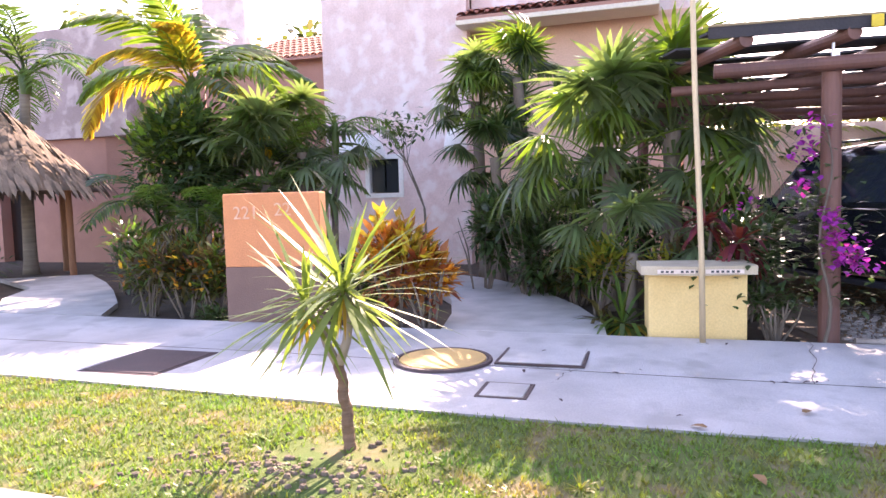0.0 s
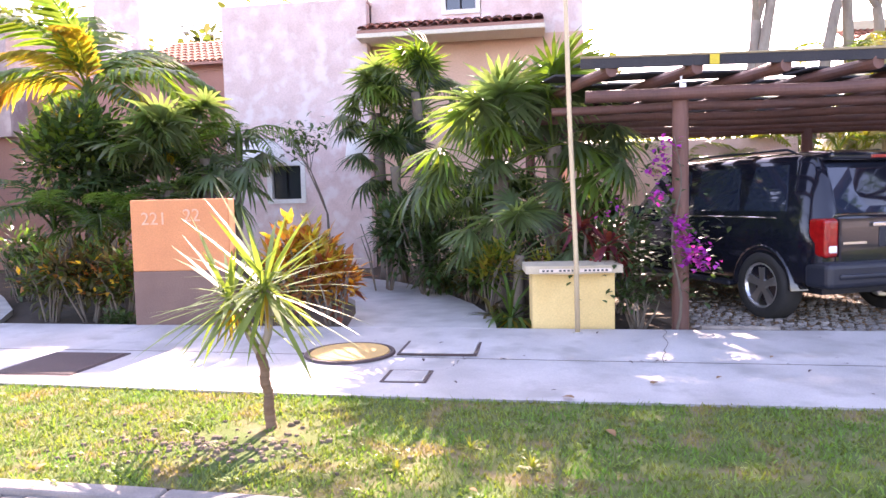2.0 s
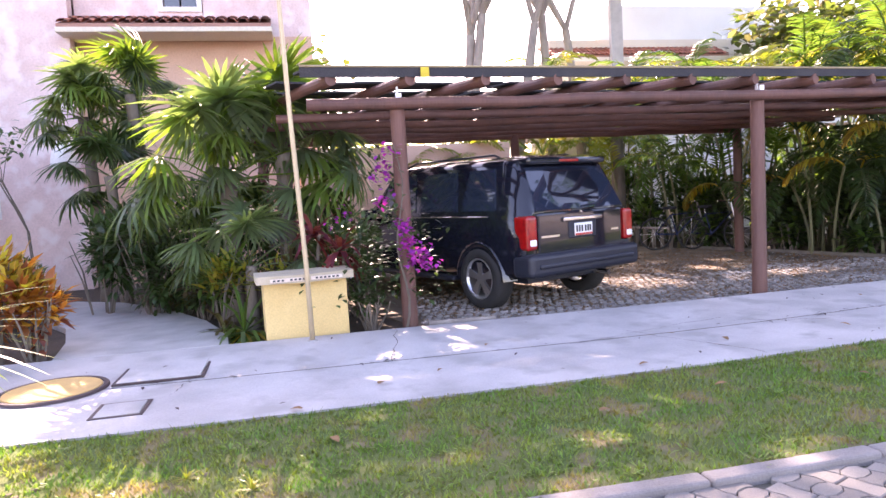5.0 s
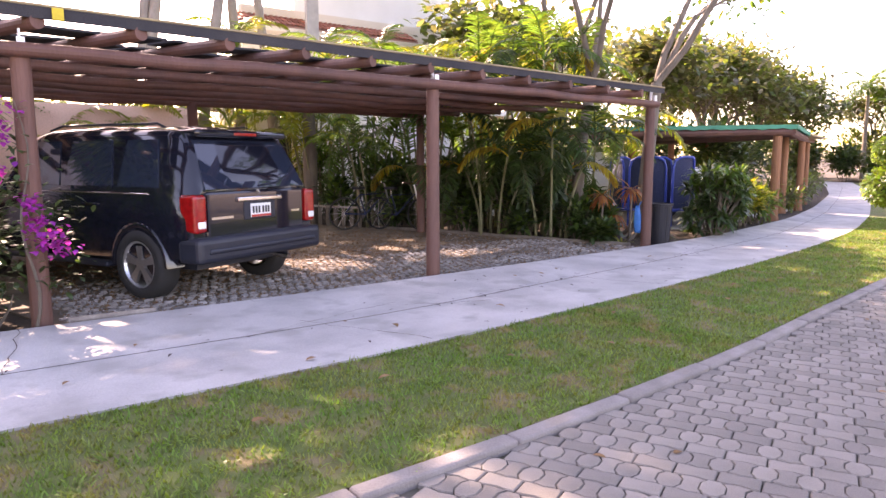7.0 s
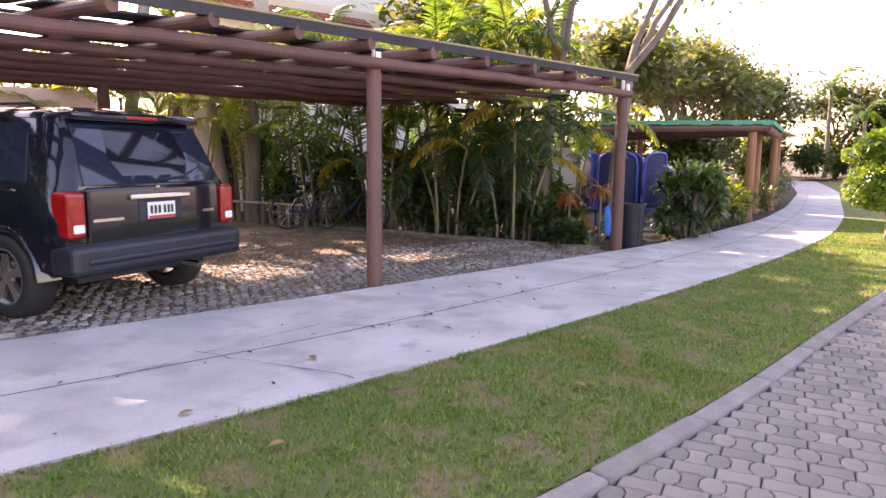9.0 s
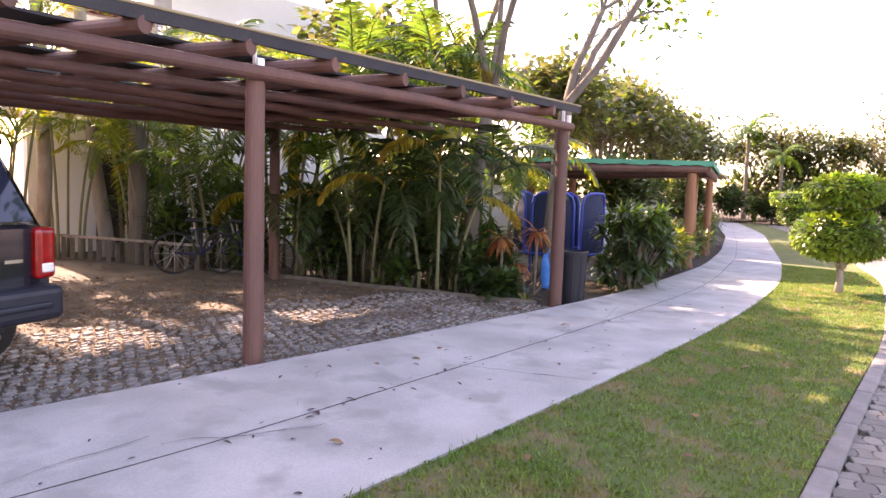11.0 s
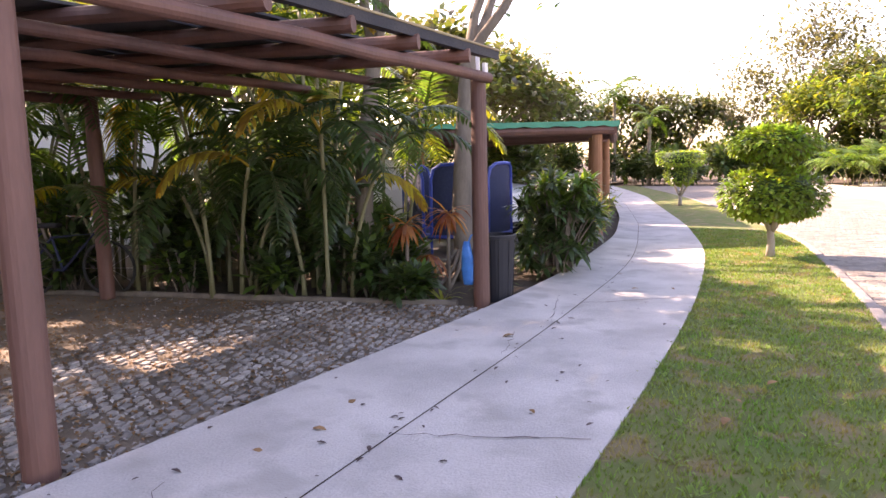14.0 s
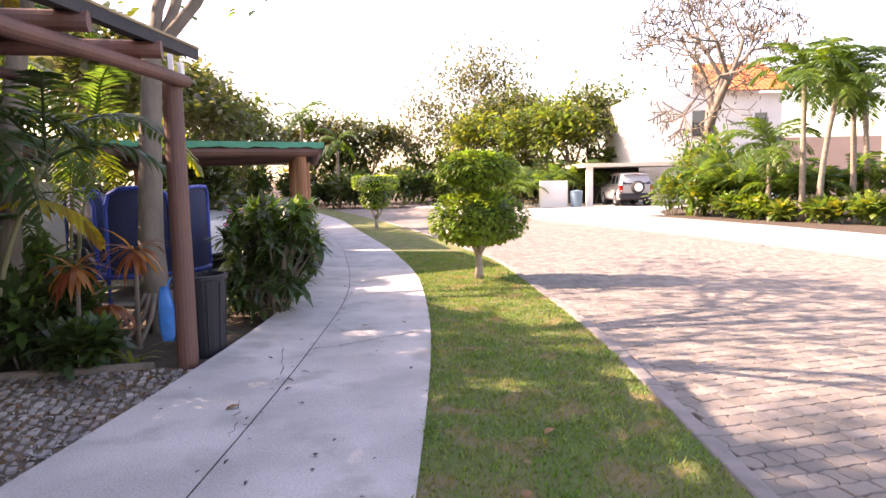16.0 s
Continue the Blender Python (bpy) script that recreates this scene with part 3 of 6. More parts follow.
for i, d in enumerate((0, 0.95, 1.9, 2.85, 3.75, DEPTH)):
    z = 2.385 if d else 2.40
    o = SKEW * d
    rr = 0.062 if i in (0, 5) else 0.05
    yo = Vector((0, -0.09, 0)) if i == 0 else Vector()
    a, b, c = P1 + o + yo - Vector((0.95, 0, 0)), P2 + o + yo, P3 + o + yo + Vector((0.06, 0, 0))
    log("beam", a + Vector((0, 0, z)), b + Vector((0, 0, z - 0.015)), rr, rr * 0.95, carport, 14, 0.035, seed=10 + i)
    log("beam", b + Vector((0, 0, z - 0.015)), c + Vector((0, 0, z - 0.045)), rr * 0.95, rr * 0.85, carport, 14, 0.03, seed=20 + i)
ZR = lambda x: 2.745 - 0.0165 * x          # the roof falls slightly towards the last post
for k in range(12):
    x = -0.75 + k * 0.82
    z = ZR(x) - 0.112
    log("rafter", Vector((x, 0.02, z)) - SKEW * 0.17, Vector((x, 0, z + 0.02)) + SKEW * (DEPTH + 0.3), 0.064, 0.05, carport, 12, 0.03, seed=40 + k)
# felt strips laid along the front with narrow gaps between them
widths = [(-0.12, 0.04), (0.56, 1.02), (1.30, 1.86), (2.14, 2.68), (2.95, 3.43), (3.68, 4.17), (4.4, 5.0)]
for i, (d0, d1) in enumerate(widths):
    for j, (xa, xb) in enumerate(((-1.05, 1.55), (1.62, 3.75), (3.80, 6.2), (6.24, 8.90))):
        if j == 3 and i > 0:          # the last bay is nearly closed
            d0, d1 = d0 - 0.12, d1 + 0.12
        g = Geo()
        nx = 8
        vs, fs = [], []
        for a in range(nx + 1):
            x = xa + (xb - xa) * a / nx
            zz = ZR(x) - 0.045 + 0.008 * math.sin(x * 5 + i)
            for d in (d0, d1):
                p = Vector((x, 0, 0)) + SKEW * d
                vs += [(p.x, p.y, zz + 0.012 * d), (p.x, p.y, zz + 0.012 * d + 0.022)]
        for a in range(nx):
            o = a * 4
            fs += [(o, o + 2, o + 6, o + 4), (o + 1, o + 5, o + 7, o + 3), (o, o + 4, o + 5, o + 1), (o + 2, o + 3, o + 7, o + 6)]
        fs += [(0, 1, 3, 2), (nx * 4, nx * 4 + 2, nx * 4 + 3, nx * 4 + 1)]
        part("roof_panel", g.add(vs, fs), "felt", carport)
fa, fb = (-1.0, -0.16), (8.93, -0.12)
part("fascia", Geo().add([(fa[0], fa[1], ZR(fa[0]) - 0.09), (fb[0], fb[1], ZR(fb[0]) - 0.07), (fb[0], fb[1], ZR(fb[0]) + 0.01), (fa[0], fa[1], ZR(fa[0]) + 0.01),
                          (fa[0], fa[1] + 0.025, ZR(fa[0]) - 0.09), (fb[0], fb[1] + 0.025, ZR(fb[0]) - 0.07), (fb[0], fb[1] + 0.025, ZR(fb[0]) + 0.01), (fa[0], fa[1] + 0.025, ZR(fa[0]) + 0.01)],
     [(0, 1, 2, 3), (4, 7, 6, 5), (3, 2, 6, 7), (0, 4, 5, 1), (1, 5, 6, 2), (0, 3, 7, 4)]), "felt", carport)
part("edge_strip", Geo().tube([(fa[0], fa[1], ZR(fa[0]) + 0.02), (4, -0.14, ZR(4) + 0.022), (fb[0], fb[1], ZR(fb[0]) + 0.02)], [0.012] * 3, 6), "bamboo", carport, "straw-coloured roof edge")
part("tag", bevelled("tag", M["yellow_tag"], -0.045, -0.008, -0.05, 0.045, 0.008, 0.05, 0.006), None, carport, "small yellow plastic tag", at=pose(0.28, -0.175, 2.70))

# ---- the parked off-road car ----
def wheel(parent, x, y, side, r=0.375, w=0.25, spokes=5):
    t = part("tyre", Geo().lathe([(r * 0.66, -w / 2), (r * 0.93, -w / 2), (r, -w / 2 + 0.04), (r, w / 2 - 0.04), (r * 0.93, w / 2), (r * 0.66, w / 2), (r * 0.66, -w / 2)], 36), "tyre", parent, smooth=True,
             at=pose(x, y, r, 0, 90 * side, 0))
    g = Geo().lathe([(r * 0.67, w / 2 - 0.005), (r * 0.62, w / 2), (r * 0.58, w / 2 - 0.03), (r * 0.58, -w / 2)], 36)
    g.lathe([(0.001, w / 2 - 0.02), (r * 0.17, w / 2 - 0.022), (r * 0.2, w / 2 - 0.05)], 20)
    for k in range(spokes):
        a = 2 * math.pi * k / spokes
        for o in (-0.13, 0.13):
            g.box(r * 0.12, -0.022, w / 2 - 0.06, r * 0.61, 0.022, w / 2 - 0.02, Matrix.Rotation(a + o, 4, 'Z'))
    part("rim", g, "alloy", t, "alloy wheel rim")
    part("brake", Geo().lathe([(0.001, 0.02), (r * 0.5, 0.02), (r * 0.5, -0.02)], 24), "iron", t)


def loft(sections, closed=True):
    n = len(sections[0])
    g = Geo()
    vs = [p for s in sections for p in s]
    fs = []
    for i in range(len(sections) - 1):
        for k in range(n - 1):
            fs.append((i * n + k, i * n + k + 1, (i + 1) * n + k + 1, (i + 1) * n + k))
    fs += [tuple(range(n))[::-1], tuple((len(sections) - 1) * n + k for k in range(n))]
    return g.add(vs, fs)


def body_section(y, half, z0, zb, zs, top_half=None, z1=None):
    """One cross-section of a car's body: sill, bulge at the belt, shoulder and, where there is one, roof."""
    pr = [(half * 0.86, z0), (half * 0.965, z0 + 0.06), (half, (z0 + zb) / 2), (half * 0.995, zb), (half * 0.965, zs)]
    if z1:
        pr += [(top_half + (half * 0.95 - top_half) * 0.12, z1 - 0.11), (top_half * 0.97, z1 - 0.04), (top_half * 0.85, z1), (top_half * 0.4, z1 + 0.02)]
    else:
        pr += [(half * 0.93, zs + 0.015), (half * 0.85, zs + 0.03), (half * 0.6, zs + 0.04), (half * 0.3, zs + 0.045)]
    return [(x, y, z) for x, z in pr] + [(-x, y, z) for x, z in pr[::-1]]


def suv(name, label, at, rz, paint, length=5.0, half=0.965, roof=1.86, dark_rear=True, spare=False, scale=1.0):
    """Car along +y (front), origin on the ground under the rear bumper's middle."""
    t = thing(name, label, "car", at, rz=rz, scale=scale)
    L, zs = length, 1.16
    secs = [body_section(0.09, half * 0.945, 0.52, 0.85, 1.10, 0.80, 1.24), body_section(0.17, half * 0.975, 0.46, 0.88, 1.14, 0.79, 1.40), body_section(0.30, half * 0.99, 0.42, 0.9, zs, 0.755, 1.65),
            body_section(0.40, half, 0.40, 0.9, zs, 0.735, roof - 0.06), body_section(0.62, half, 0.40, 0.9, zs, 0.735, roof - 0.015), body_section(L * 0.35, half, 0.36, 0.9, zs - 0.01, 0.75, roof), body_section(L * 0.54, half, 0.36, 0.9, zs - 0.03, 0.745, roof - 0.02),
            body_section(L * 0.60, half, 0.36, 0.9, zs - 0.04, 0.73, roof - 0.06), body_section(L * 0.735, half, 0.38, 0.88, zs - 0.07, 0.72, zs + 0.1), body_section(L * 0.76, half, 0.38, 0.88, zs - 0.09),
            body_section(L * 0.93, half * 0.97, 0.40, 0.85, zs - 0.16), body_section(L * 0.985, half * 0.90, 0.42, 0.8, zs - 0.24)]
    body = part("body", loft(secs), paint, t, smooth=True)
    md = body.modifiers.new("edge", 'EDGE_SPLIT')
    md.split_angle = radians(38)
    # side windows, set just proud of the body
    for sg in (-1, 1):
        for y0, y1 in ((0.42, 1.22), (1.34, 2.18), (2.28, 3.02)):
            ya, yb = max(0.60, y0 * L / 5), y1 * L / 5
            slope = 0.34 if y1 > 3 else 0.0
            def wx(z, y):
                s = (z - zs) / (roof - 0.11 - zs)
                return sg * (half * 0.965 + (0.765 - half * 0.965) * s + 0.006)
            zt = roof - 0.15
            q = [(wx(zs + 0.05, ya), ya - 0.03, zs + 0.05), (wx(zs + 0.05, yb), yb + slope, zs + 0.05), (wx(zt, yb), yb - 0.04, zt), (wx(zt, ya), ya + 0.10, zt)]
            part("side_window", Geo().add(q + [(x - sg * 0.02, y, z) for x, y, z in q], [(0, 1, 2, 3), (7, 6, 5, 4), (0, 4, 5, 1), (1, 5, 6, 2), (2, 6, 7, 3), (3, 7, 4, 0)]), "glass", t)
        part("door_trim", bevelled("door_trim", M["chrome"], 0, 0.7, 0, 0.010, L * 0.70, 0.016, 0.004, 1), None, t, at=pose(sg * (half * 0.972 - 0.002) - (0.006 if sg < 0 else 0.0), 0, 1.13))
        part("running_board", bevelled("running_board", M["bumper"], -0.07, 1.35, 0.33, 0.07, L - 1.55, 0.39, 0.02), None, t, at=pose(sg * (half - 0.02), 0, 0))
        part("roof_rail", Geo().tube([(sg * 0.64, 0.75, roof - 0.02), (sg * 0.64, 0.87, roof + 0.025), (sg * 0.66, L * 0.5, roof + 0.035), (sg * 0.66, L * 0.55, roof - 0.02)], [0.014] * 4, 8), "bumper", t)
        part("mirror", bevelled("mirror", M["car"] if paint == "car" else M["bumper"], -0.11, -0.06, -0.08, 0.11, 0.06, 0.08, 0.03), None, t, at=pose(sg * (half + 0.09), L * 0.66, zs + 0.03))
        part("door_handle", bevelled("door_handle", M[paint], -0.02, -0.1, -0.015, 0.02, 0.1, 0.015, 0.01), None, t, at=pose(sg * (half + 0.005), L * 0.33, 1.02))
        part("door_handle", bevelled("door_handle", M[paint], -0.02, -0.1, -0.015, 0.02, 0.1, 0.015, 0.01), None, t, at=pose(sg * (half + 0.005), L * 0.52, 1.01))
        lamp = part("tail_light", bevelled("tail_light", M["red_lamp"], -0.085, -0.045, 0.0, 0.085, 0.20, 0.40, 0.045, 4), None, t, "tall red tail light", at=pose(sg * (half - 0.115), 0.07, 0.745))
        part("reversing_lens", bevelled("reversing_lens", M["white_lamp"], -0.05, -0.002, 0.0, 0.05, 0.02, 0.075, 0.015), None, lamp, "clear lower lens", at=pose(0, -0.052, 0.05))
        for y in (0.88, L - 0.98):
            wheel(t, sg * (half - 0.115), y, sg, 0.385, 0.25)
            arch = Geo()
            for k in range(13):
                a = math.pi * k / 12
                arch.v += [(sg * (half + 0.006), y + math.cos(a) * 0.45, 0.37 + math.sin(a) * 0.47), (sg * (half + 0.006), y + math.cos(a) * 0.41, 0.37 + math.sin(a) * 0.41),
                           (sg * (half - 0.2), y + math.cos(a) * 0.47, 0.37 + math.sin(a) * 0.47), (sg * (half - 0.2), y + math.cos(a) * 0.41, 0.37 + math.sin(a) * 0.41)]
            for k in range(12):
                o = 4 * k
                arch.f += [(o, o + 4, o + 5, o + 1), (o + 1, o + 5, o + 7, o + 3), (o, o + 2, o + 6, o + 4)]
            part("wheel_arch", arch, paint, t, smooth=True)
    zt = roof - 0.16
    q = [(-0.76, 0.055, 1.19), (0.76, 0.055, 1.19), (0.66, 0.318, zt), (-0.66, 0.318, zt)]
    part("rear_window", Geo().add(q + [(x, y + 0.03, z) for x, y, z in q], [(0, 1, 2, 3), (7, 6, 5, 4), (0, 4, 5, 1), (1, 5, 6, 2), (2, 6, 7, 3), (3, 7, 4, 0)]), "glass", t)
    ws = [(-0.74, L * 0.735 + 0.022, zs + 0.06), (0.74, L * 0.735 + 0.022, zs + 0.06), (0.66, L * 0.615, roof - 0.10), (-0.66, L * 0.615, roof - 0.10)]
    part("windscreen", Geo().add([(x, y + 0.02, z + 0.02) for x, y, z in ws] + ws, [(1, 0, 3, 2), (6, 7, 4, 5), (0, 1, 5, 4), (1, 2, 6, 5), (2, 3, 7, 6), (3, 0, 4, 7)]), "glass", t)
    part("spoiler", bevelled("spoiler", M[paint], -0.68, 0.23, roof - 0.125, 0.68, 0.66, roof - 0.045, 0.035, 3), None, t)
    part("brake_light", bevelled("brake_light", M["red_lamp"], -0.17, 0.222, roof - 0.105, 0.17, 0.26, roof - 0.07, 0.008), None, t)
    part("tailgate", bevelled("tailgate", M[paint], -0.745, 0.055, 0.66, 0.745, 0.16, 1.165, 0.03), None, t)
    part("bumper", bevelled("bumper", M["bumper"], -half * 0.99, -0.04, 0.43, half * 0.99, 0.30, 0.70, 0.06, 3), None, t, "dark blue plastic bumper")
    part("bumper_step", bevelled("bumper_step", M["bumper"], -half * 0.86, -0.06, 0.53, half * 0.86, 0.0, 0.585, 0.02), None, t)
    part("exhaust", Geo().tube([(0.45, 0.05, 0.36), (0.45, 0.5, 0.38)], [0.032, 0.032], 10), "chrome", t)
    part("underside", Geo().box(-0.7, 0.3, 0.33, 0.7, L - 0.3, 0.45), "bumper", t)
    if spare:
        part("spare_wheel", Geo().lathe([(0.001, -0.2), (0.2, -0.2), (0.32, -0.17), (0.35, -0.1), (0.35, 0.02), (0.001, 0.02)], 28, Matrix.Rotation(radians(-90), 4, 'X')), "tyre", t, smooth=True, at=pose(0.05, 0.02, 1.02))
        part("spare_cover", Geo().lathe([(0.001, -0.215), (0.22, -0.21), (0.23, -0.19)], 28, Matrix.Rotation(radians(-90), 4, 'X')), "white_lamp", t, at=pose(0.05, 0.02, 1.02))
    else:
        part("chrome_bar", bevelled("chrome_bar", M["chrome"], -0.34, 0.02, 1.045, 0.34, 0.06, 1.095, 0.012), None, t, "chrome tailgate bar")
        part("plate_recess", bevelled("plate_recess", M["bumper"], -0.24, 0.045, 0.84, 0.24, 0.06, 1.04, 0.01), None, t)
        pl = part("number_plate", bevelled("number_plate", M["plate"], -0.155, 0.03, 0.865, 0.155, 0.042, 1.015, 0.004), None, t, "white number plate with unreadable characters")
        part("plate_band", Geo().box(-0.15, 0.026, 0.868, 0.15, 0.0295, 0.892), "plate_red", pl)
        for k, x in enumerate((-0.12, -0.075, -0.03, 0.03, 0.075, 0.115)):
            part("plate_character", Geo().box(x - 0.014, 0.026, 0.91, x + 0.014, 0.0295, 0.985), "ink", pl)
        part("badge", Geo().box(-0.70, 0.048, 0.875, -0.40, 0.0545, 0.90), "chrome", t)
        part("badge", Geo().box(0.52, 0.048, 0.885, 0.66, 0.0545, 0.91), "chrome", t)
        part("emblem", Geo().lathe([(0.001, -0.01), (0.028, -0.008), (0.03, 0.0)], 12, Matrix.Rotation(radians(90), 4, 'X')), "chrome", t, at=pose(-0.02, 0.05, 1.14))
        part("wiper", Geo().tube([(0.0, 0.06, 1.21), (0.3, 0.065, 1.24), (0.52, 0.08, 1.33)], [0.012, 0.01, 0.006], 6), "bumper", t)
    return t


suv("off_road_car", "black four-wheel-drive family car with alloy wheels parked under the carport", (2.25, 0.36, -0.02), 24.3, "car")

# ---- houses ----
def wall_with_holes(name, mat, p, q, z0, z1, thick, holes, label, category="wall", parent=None, kind="structure"):
    """A wall from p to q (plan), with rectangular openings (s0, s1, zb, zt) along its length."""
    p, q = Vector((*p, 0)), Vector((*q, 0))
    ln = (q - p).length
    d = (q - p) / ln
    nrm = Vector((-d.y, d.x, 0)) * thick
    ss = sorted({0, ln, *[h[0] for h in holes], *[h[1] for h in holes]})
    zz = sorted({z0, z1, *[h[2] for h in holes], *[h[3] for h in holes]})
    g = Geo()
    for a, b in zip(ss, ss[1:]):
        for c, e in zip(zz, zz[1:]):
            if any(h[0] <= a and b <= h[1] and h[2] <= c and e <= h[3] for h in holes):
                continue
            vs = [p + d * s + nrm * k + Vector((0, 0, z)) for z in (c, e) for k in (0, 1) for s in (a, b)]
            g.add(vs, [(0, 1, 5, 4), (2, 6, 7, 3), (0, 4, 6, 2), (1, 3, 7, 5), (0, 2, 3, 1), (4, 5, 7, 6)])
    me = g.mesh(name, M[mat])
    bm = bmesh.new()
    bm.from_mesh(me)
    bmesh.ops.remove_doubles(bm, verts=bm.verts, dist=0.0005)
    # inner faces between two blocks come in pairs
    seen = {}
    for f in bm.faces:
        seen.setdefault(tuple(round(c, 3) for c in f.calc_center_median()), []).append(f)
    bmesh.ops.delete(bm, geom=[f for fs in seen.values() if len(fs) > 1 for f in fs], context='FACES')
    bm.to_mesh(me)
    bm.free()
    ob = part(name, me, None, parent)
    return ob if parent else tagged(ob, label, category, "", kind)


def tile_roof(parent, name, x0, x1, y0, y1, z0, z1, mat="tile", pitch=0.17, m=None):
    """Rows of half-round clay tiles that climb from (y0, z0) to (y1, z1)."""
    n = max(1, int((x1 - x0) / pitch))
    rows = max(2, int(abs(Vector((y1 - y0, z1 - z0)).length) / 0.33))
    g = Geo()
    for i in range(n):
        xc = x0 + (i + 0.5) * (x1 - x0) / n
        for j in range(rows):
            a, b = j / rows, (j + 1.12) / rows
            vs = []
            for s, rr, lift in ((a, 0.085, 0.02), (b, 0.072, 0.0)):
                for k in range(6):
                    an = math.pi * k / 5
                    vs.append(Vector((xc - rr * math.cos(an) * pitch / 0.17, y0 + (y1 - y0) * s, z0 + (z1 - z0) * s + rr * math.sin(an) * 0.7 + lift)))
            if m:
                vs = [m @ v for v in vs]
            g.add(vs, [(k, k + 1, k + 7, k + 6) for k in range(5)])
    base = Geo()
    vs = [Vector(v) for v in ((x0, y0, z0 - 0.05), (x1, y0, z0 - 0.05), (x1, y1, z1 - 0.05), (x0, y1, z1 - 0.05), (x0, y0, z0), (x1, y0, z0), (x1, y1, z1), (x0, y1, z1))]
    if m:
        vs = [m @ v for v in vs]
    base.add(vs, [(3, 2, 1, 0), (4, 5, 6, 7), (0, 1, 5, 4), (2, 3, 7, 6), (1, 2, 6, 5), (0, 4, 7, 3)])
    r = part(name, base, "terracotta", parent)
    part("roof_tiles", g, mat, r)
    return r


def window(parent, x, y, z0, z1, w, frame_mat="concrete_old", bars=2):
    """A framed window in a wall whose face lies at y and looks towards -y."""
    f = part("window", Geo().box(x - w / 2 - 0.08, y - 0.03, z0 - 0.08, x + w / 2 + 0.08, y + 0.10, z0).box(x - w / 2 - 0.08, y - 0.03, z1, x + w / 2 + 0.08, y + 0.10, z1 + 0.08)
             .box(x - w / 2 - 0.08, y - 0.03, z0, x - w / 2, y + 0.10, z1).box(x + w / 2, y - 0.03, z0, x + w / 2 + 0.08, y + 0.10, z1), frame_mat, parent)
    for k in range(bars):
        a, b = x - w / 2 + w * k / bars, x - w / 2 + w * (k + 1) / bars
        part("pane", Geo().box(a + 0.015, y + 0.06, z0 + 0.015, b - 0.015, y + 0.075, z1 - 0.015), "pane", f)
    return f


pink = thing("pink_house", "pink stucco house with tower, tiled eave and arched awnings", "house", (0.276, 1.38, -0.28), scale=1.2)
TY = 4.6
wall_with_holes("wall", "pink", (-7.11, TY), (-4.42, TY), -0.1, 4.95, 0.25, [(0.83, 1.41, 1.47, 2.09)], "", parent=pink)
wall_with_holes("wall", "pink", (-7.11, 9.5), (-7.11, TY + 0.252), -0.1, 4.95, 0.25, [], "", parent=pink)
wall_with_holes("wall", "peach", (-4.42, TY + 0.35), (-0.68, TY + 0.35), -0.1, 4.25, 0.25, [], "", parent=pink)
wall_with_holes("wall", "pink", (-4.42, TY + 0.36), (-2.45, TY + 0.36), 4.25, 5.2, 0.25, [(1.35, 1.9, 4.74, 5.12)], "", parent=pink)
wall_with_holes("wall", "pink", (-0.68, TY + 0.632), (-0.68, 9.5), -0.1, 5.19, 0.25, [], "", parent=pink)
part("roof_slab", Geo().box(-7.0, TY + 0.02, 4.88, -4.40, 9.5, 4.945), "pink", pink)
wall_with_holes("wall", "pink", (-2.44, TY + 0.37), (-0.68, TY + 0.37), 4.25, 5.2, 0.25, [], "", parent=pink)
part("roof_slab", Geo().box(-4.4, TY + 0.64, 5.1, -2.46, 9.5, 5.18), "pink", pink)
part("roof_slab", Geo().box(-2.44, TY + 0.64, 5.1, -0.7, 9.5, 5.18), "pink", pink)
part("floor_slab", Geo().box(-7.0, TY + 0.3, -0.09, -0.7, 9.5, 0.05), "concrete", pink)
part("wall", Geo().box(-7.1, 9.3, -0.1, -0.7, 9.5, 4.8), "pink", pink)
tile_roof(pink, "eave", -4.5, -1.35, TY - 0.35, TY + 0.36, 4.30, 4.55)
part("eave_board", bevelled("eave_board", M["cream"], -4.52, TY - 0.36, 4.17, -1.33, TY + 0.3, 4.25, 0.015), None, pink)
window(pink, -5.99, TY, 1.48, 2.08, 0.56, "white_wall", bars=2)
# near-black sheet behind the pane: the room's shade as colour
part("window_backing", Geo().box(-6.3, TY + 0.3, 1.3, -5.7, TY + 0.33, 2.3), "interior_shade", pink)
window(pink, -2.795, TY + 0.36, 4.74, 5.12, 0.53, "white_wall")


def awning(parent, x, y, z, w, d, h):
    """A quarter-dome of plaster over a window."""
    g = Geo()
    n, m2 = 16, 8
    for thick in (1.0, 0.92):
        o = len(g.v)
        for i in range(m2 + 1):
            e = math.pi / 2 * i / m2
            for k in range(n + 1):
                a = math.pi * k / n
                g.v.append((x + math.cos(a) * math.cos(e) * w / 2 * thick, y - math.sin(a) * math.cos(e) * d * thick, z + math.sin(e) * h * thick))
        for i in range(m2):
            for k in range(n):
                g.f.append((o + i * (n + 1) + k, o + i * (n + 1) + k + 1, o + (i + 1) * (n + 1) + k + 1, o + (i + 1) * (n + 1) + k))
    part("awning", g, "white_wall", parent, "rounded pale plaster awning", smooth=True)


awning(pink, -6.42, TY, 2.12, 0.92, 0.45, 0.46)
awning(pink, -4.66, TY, 2.15, 0.40, 0.3, 0.46)

wing = thing("house_wing", "pink and terracotta house wing with red tile roof", "house")
wall_with_holes("wall", "terracotta", (-12.2, 8.2), (-7.13, 8.2), -0.1, 4.85, 0.25, [(2.3, 3.1, 1.0, 2.1)], "", parent=wing)
# another sheet with the shade of the room painted on
part("window_backing", Geo().box(-10.1, 8.6, 0.9, -8.9, 8.63, 2.2), "interior_shade", wing)
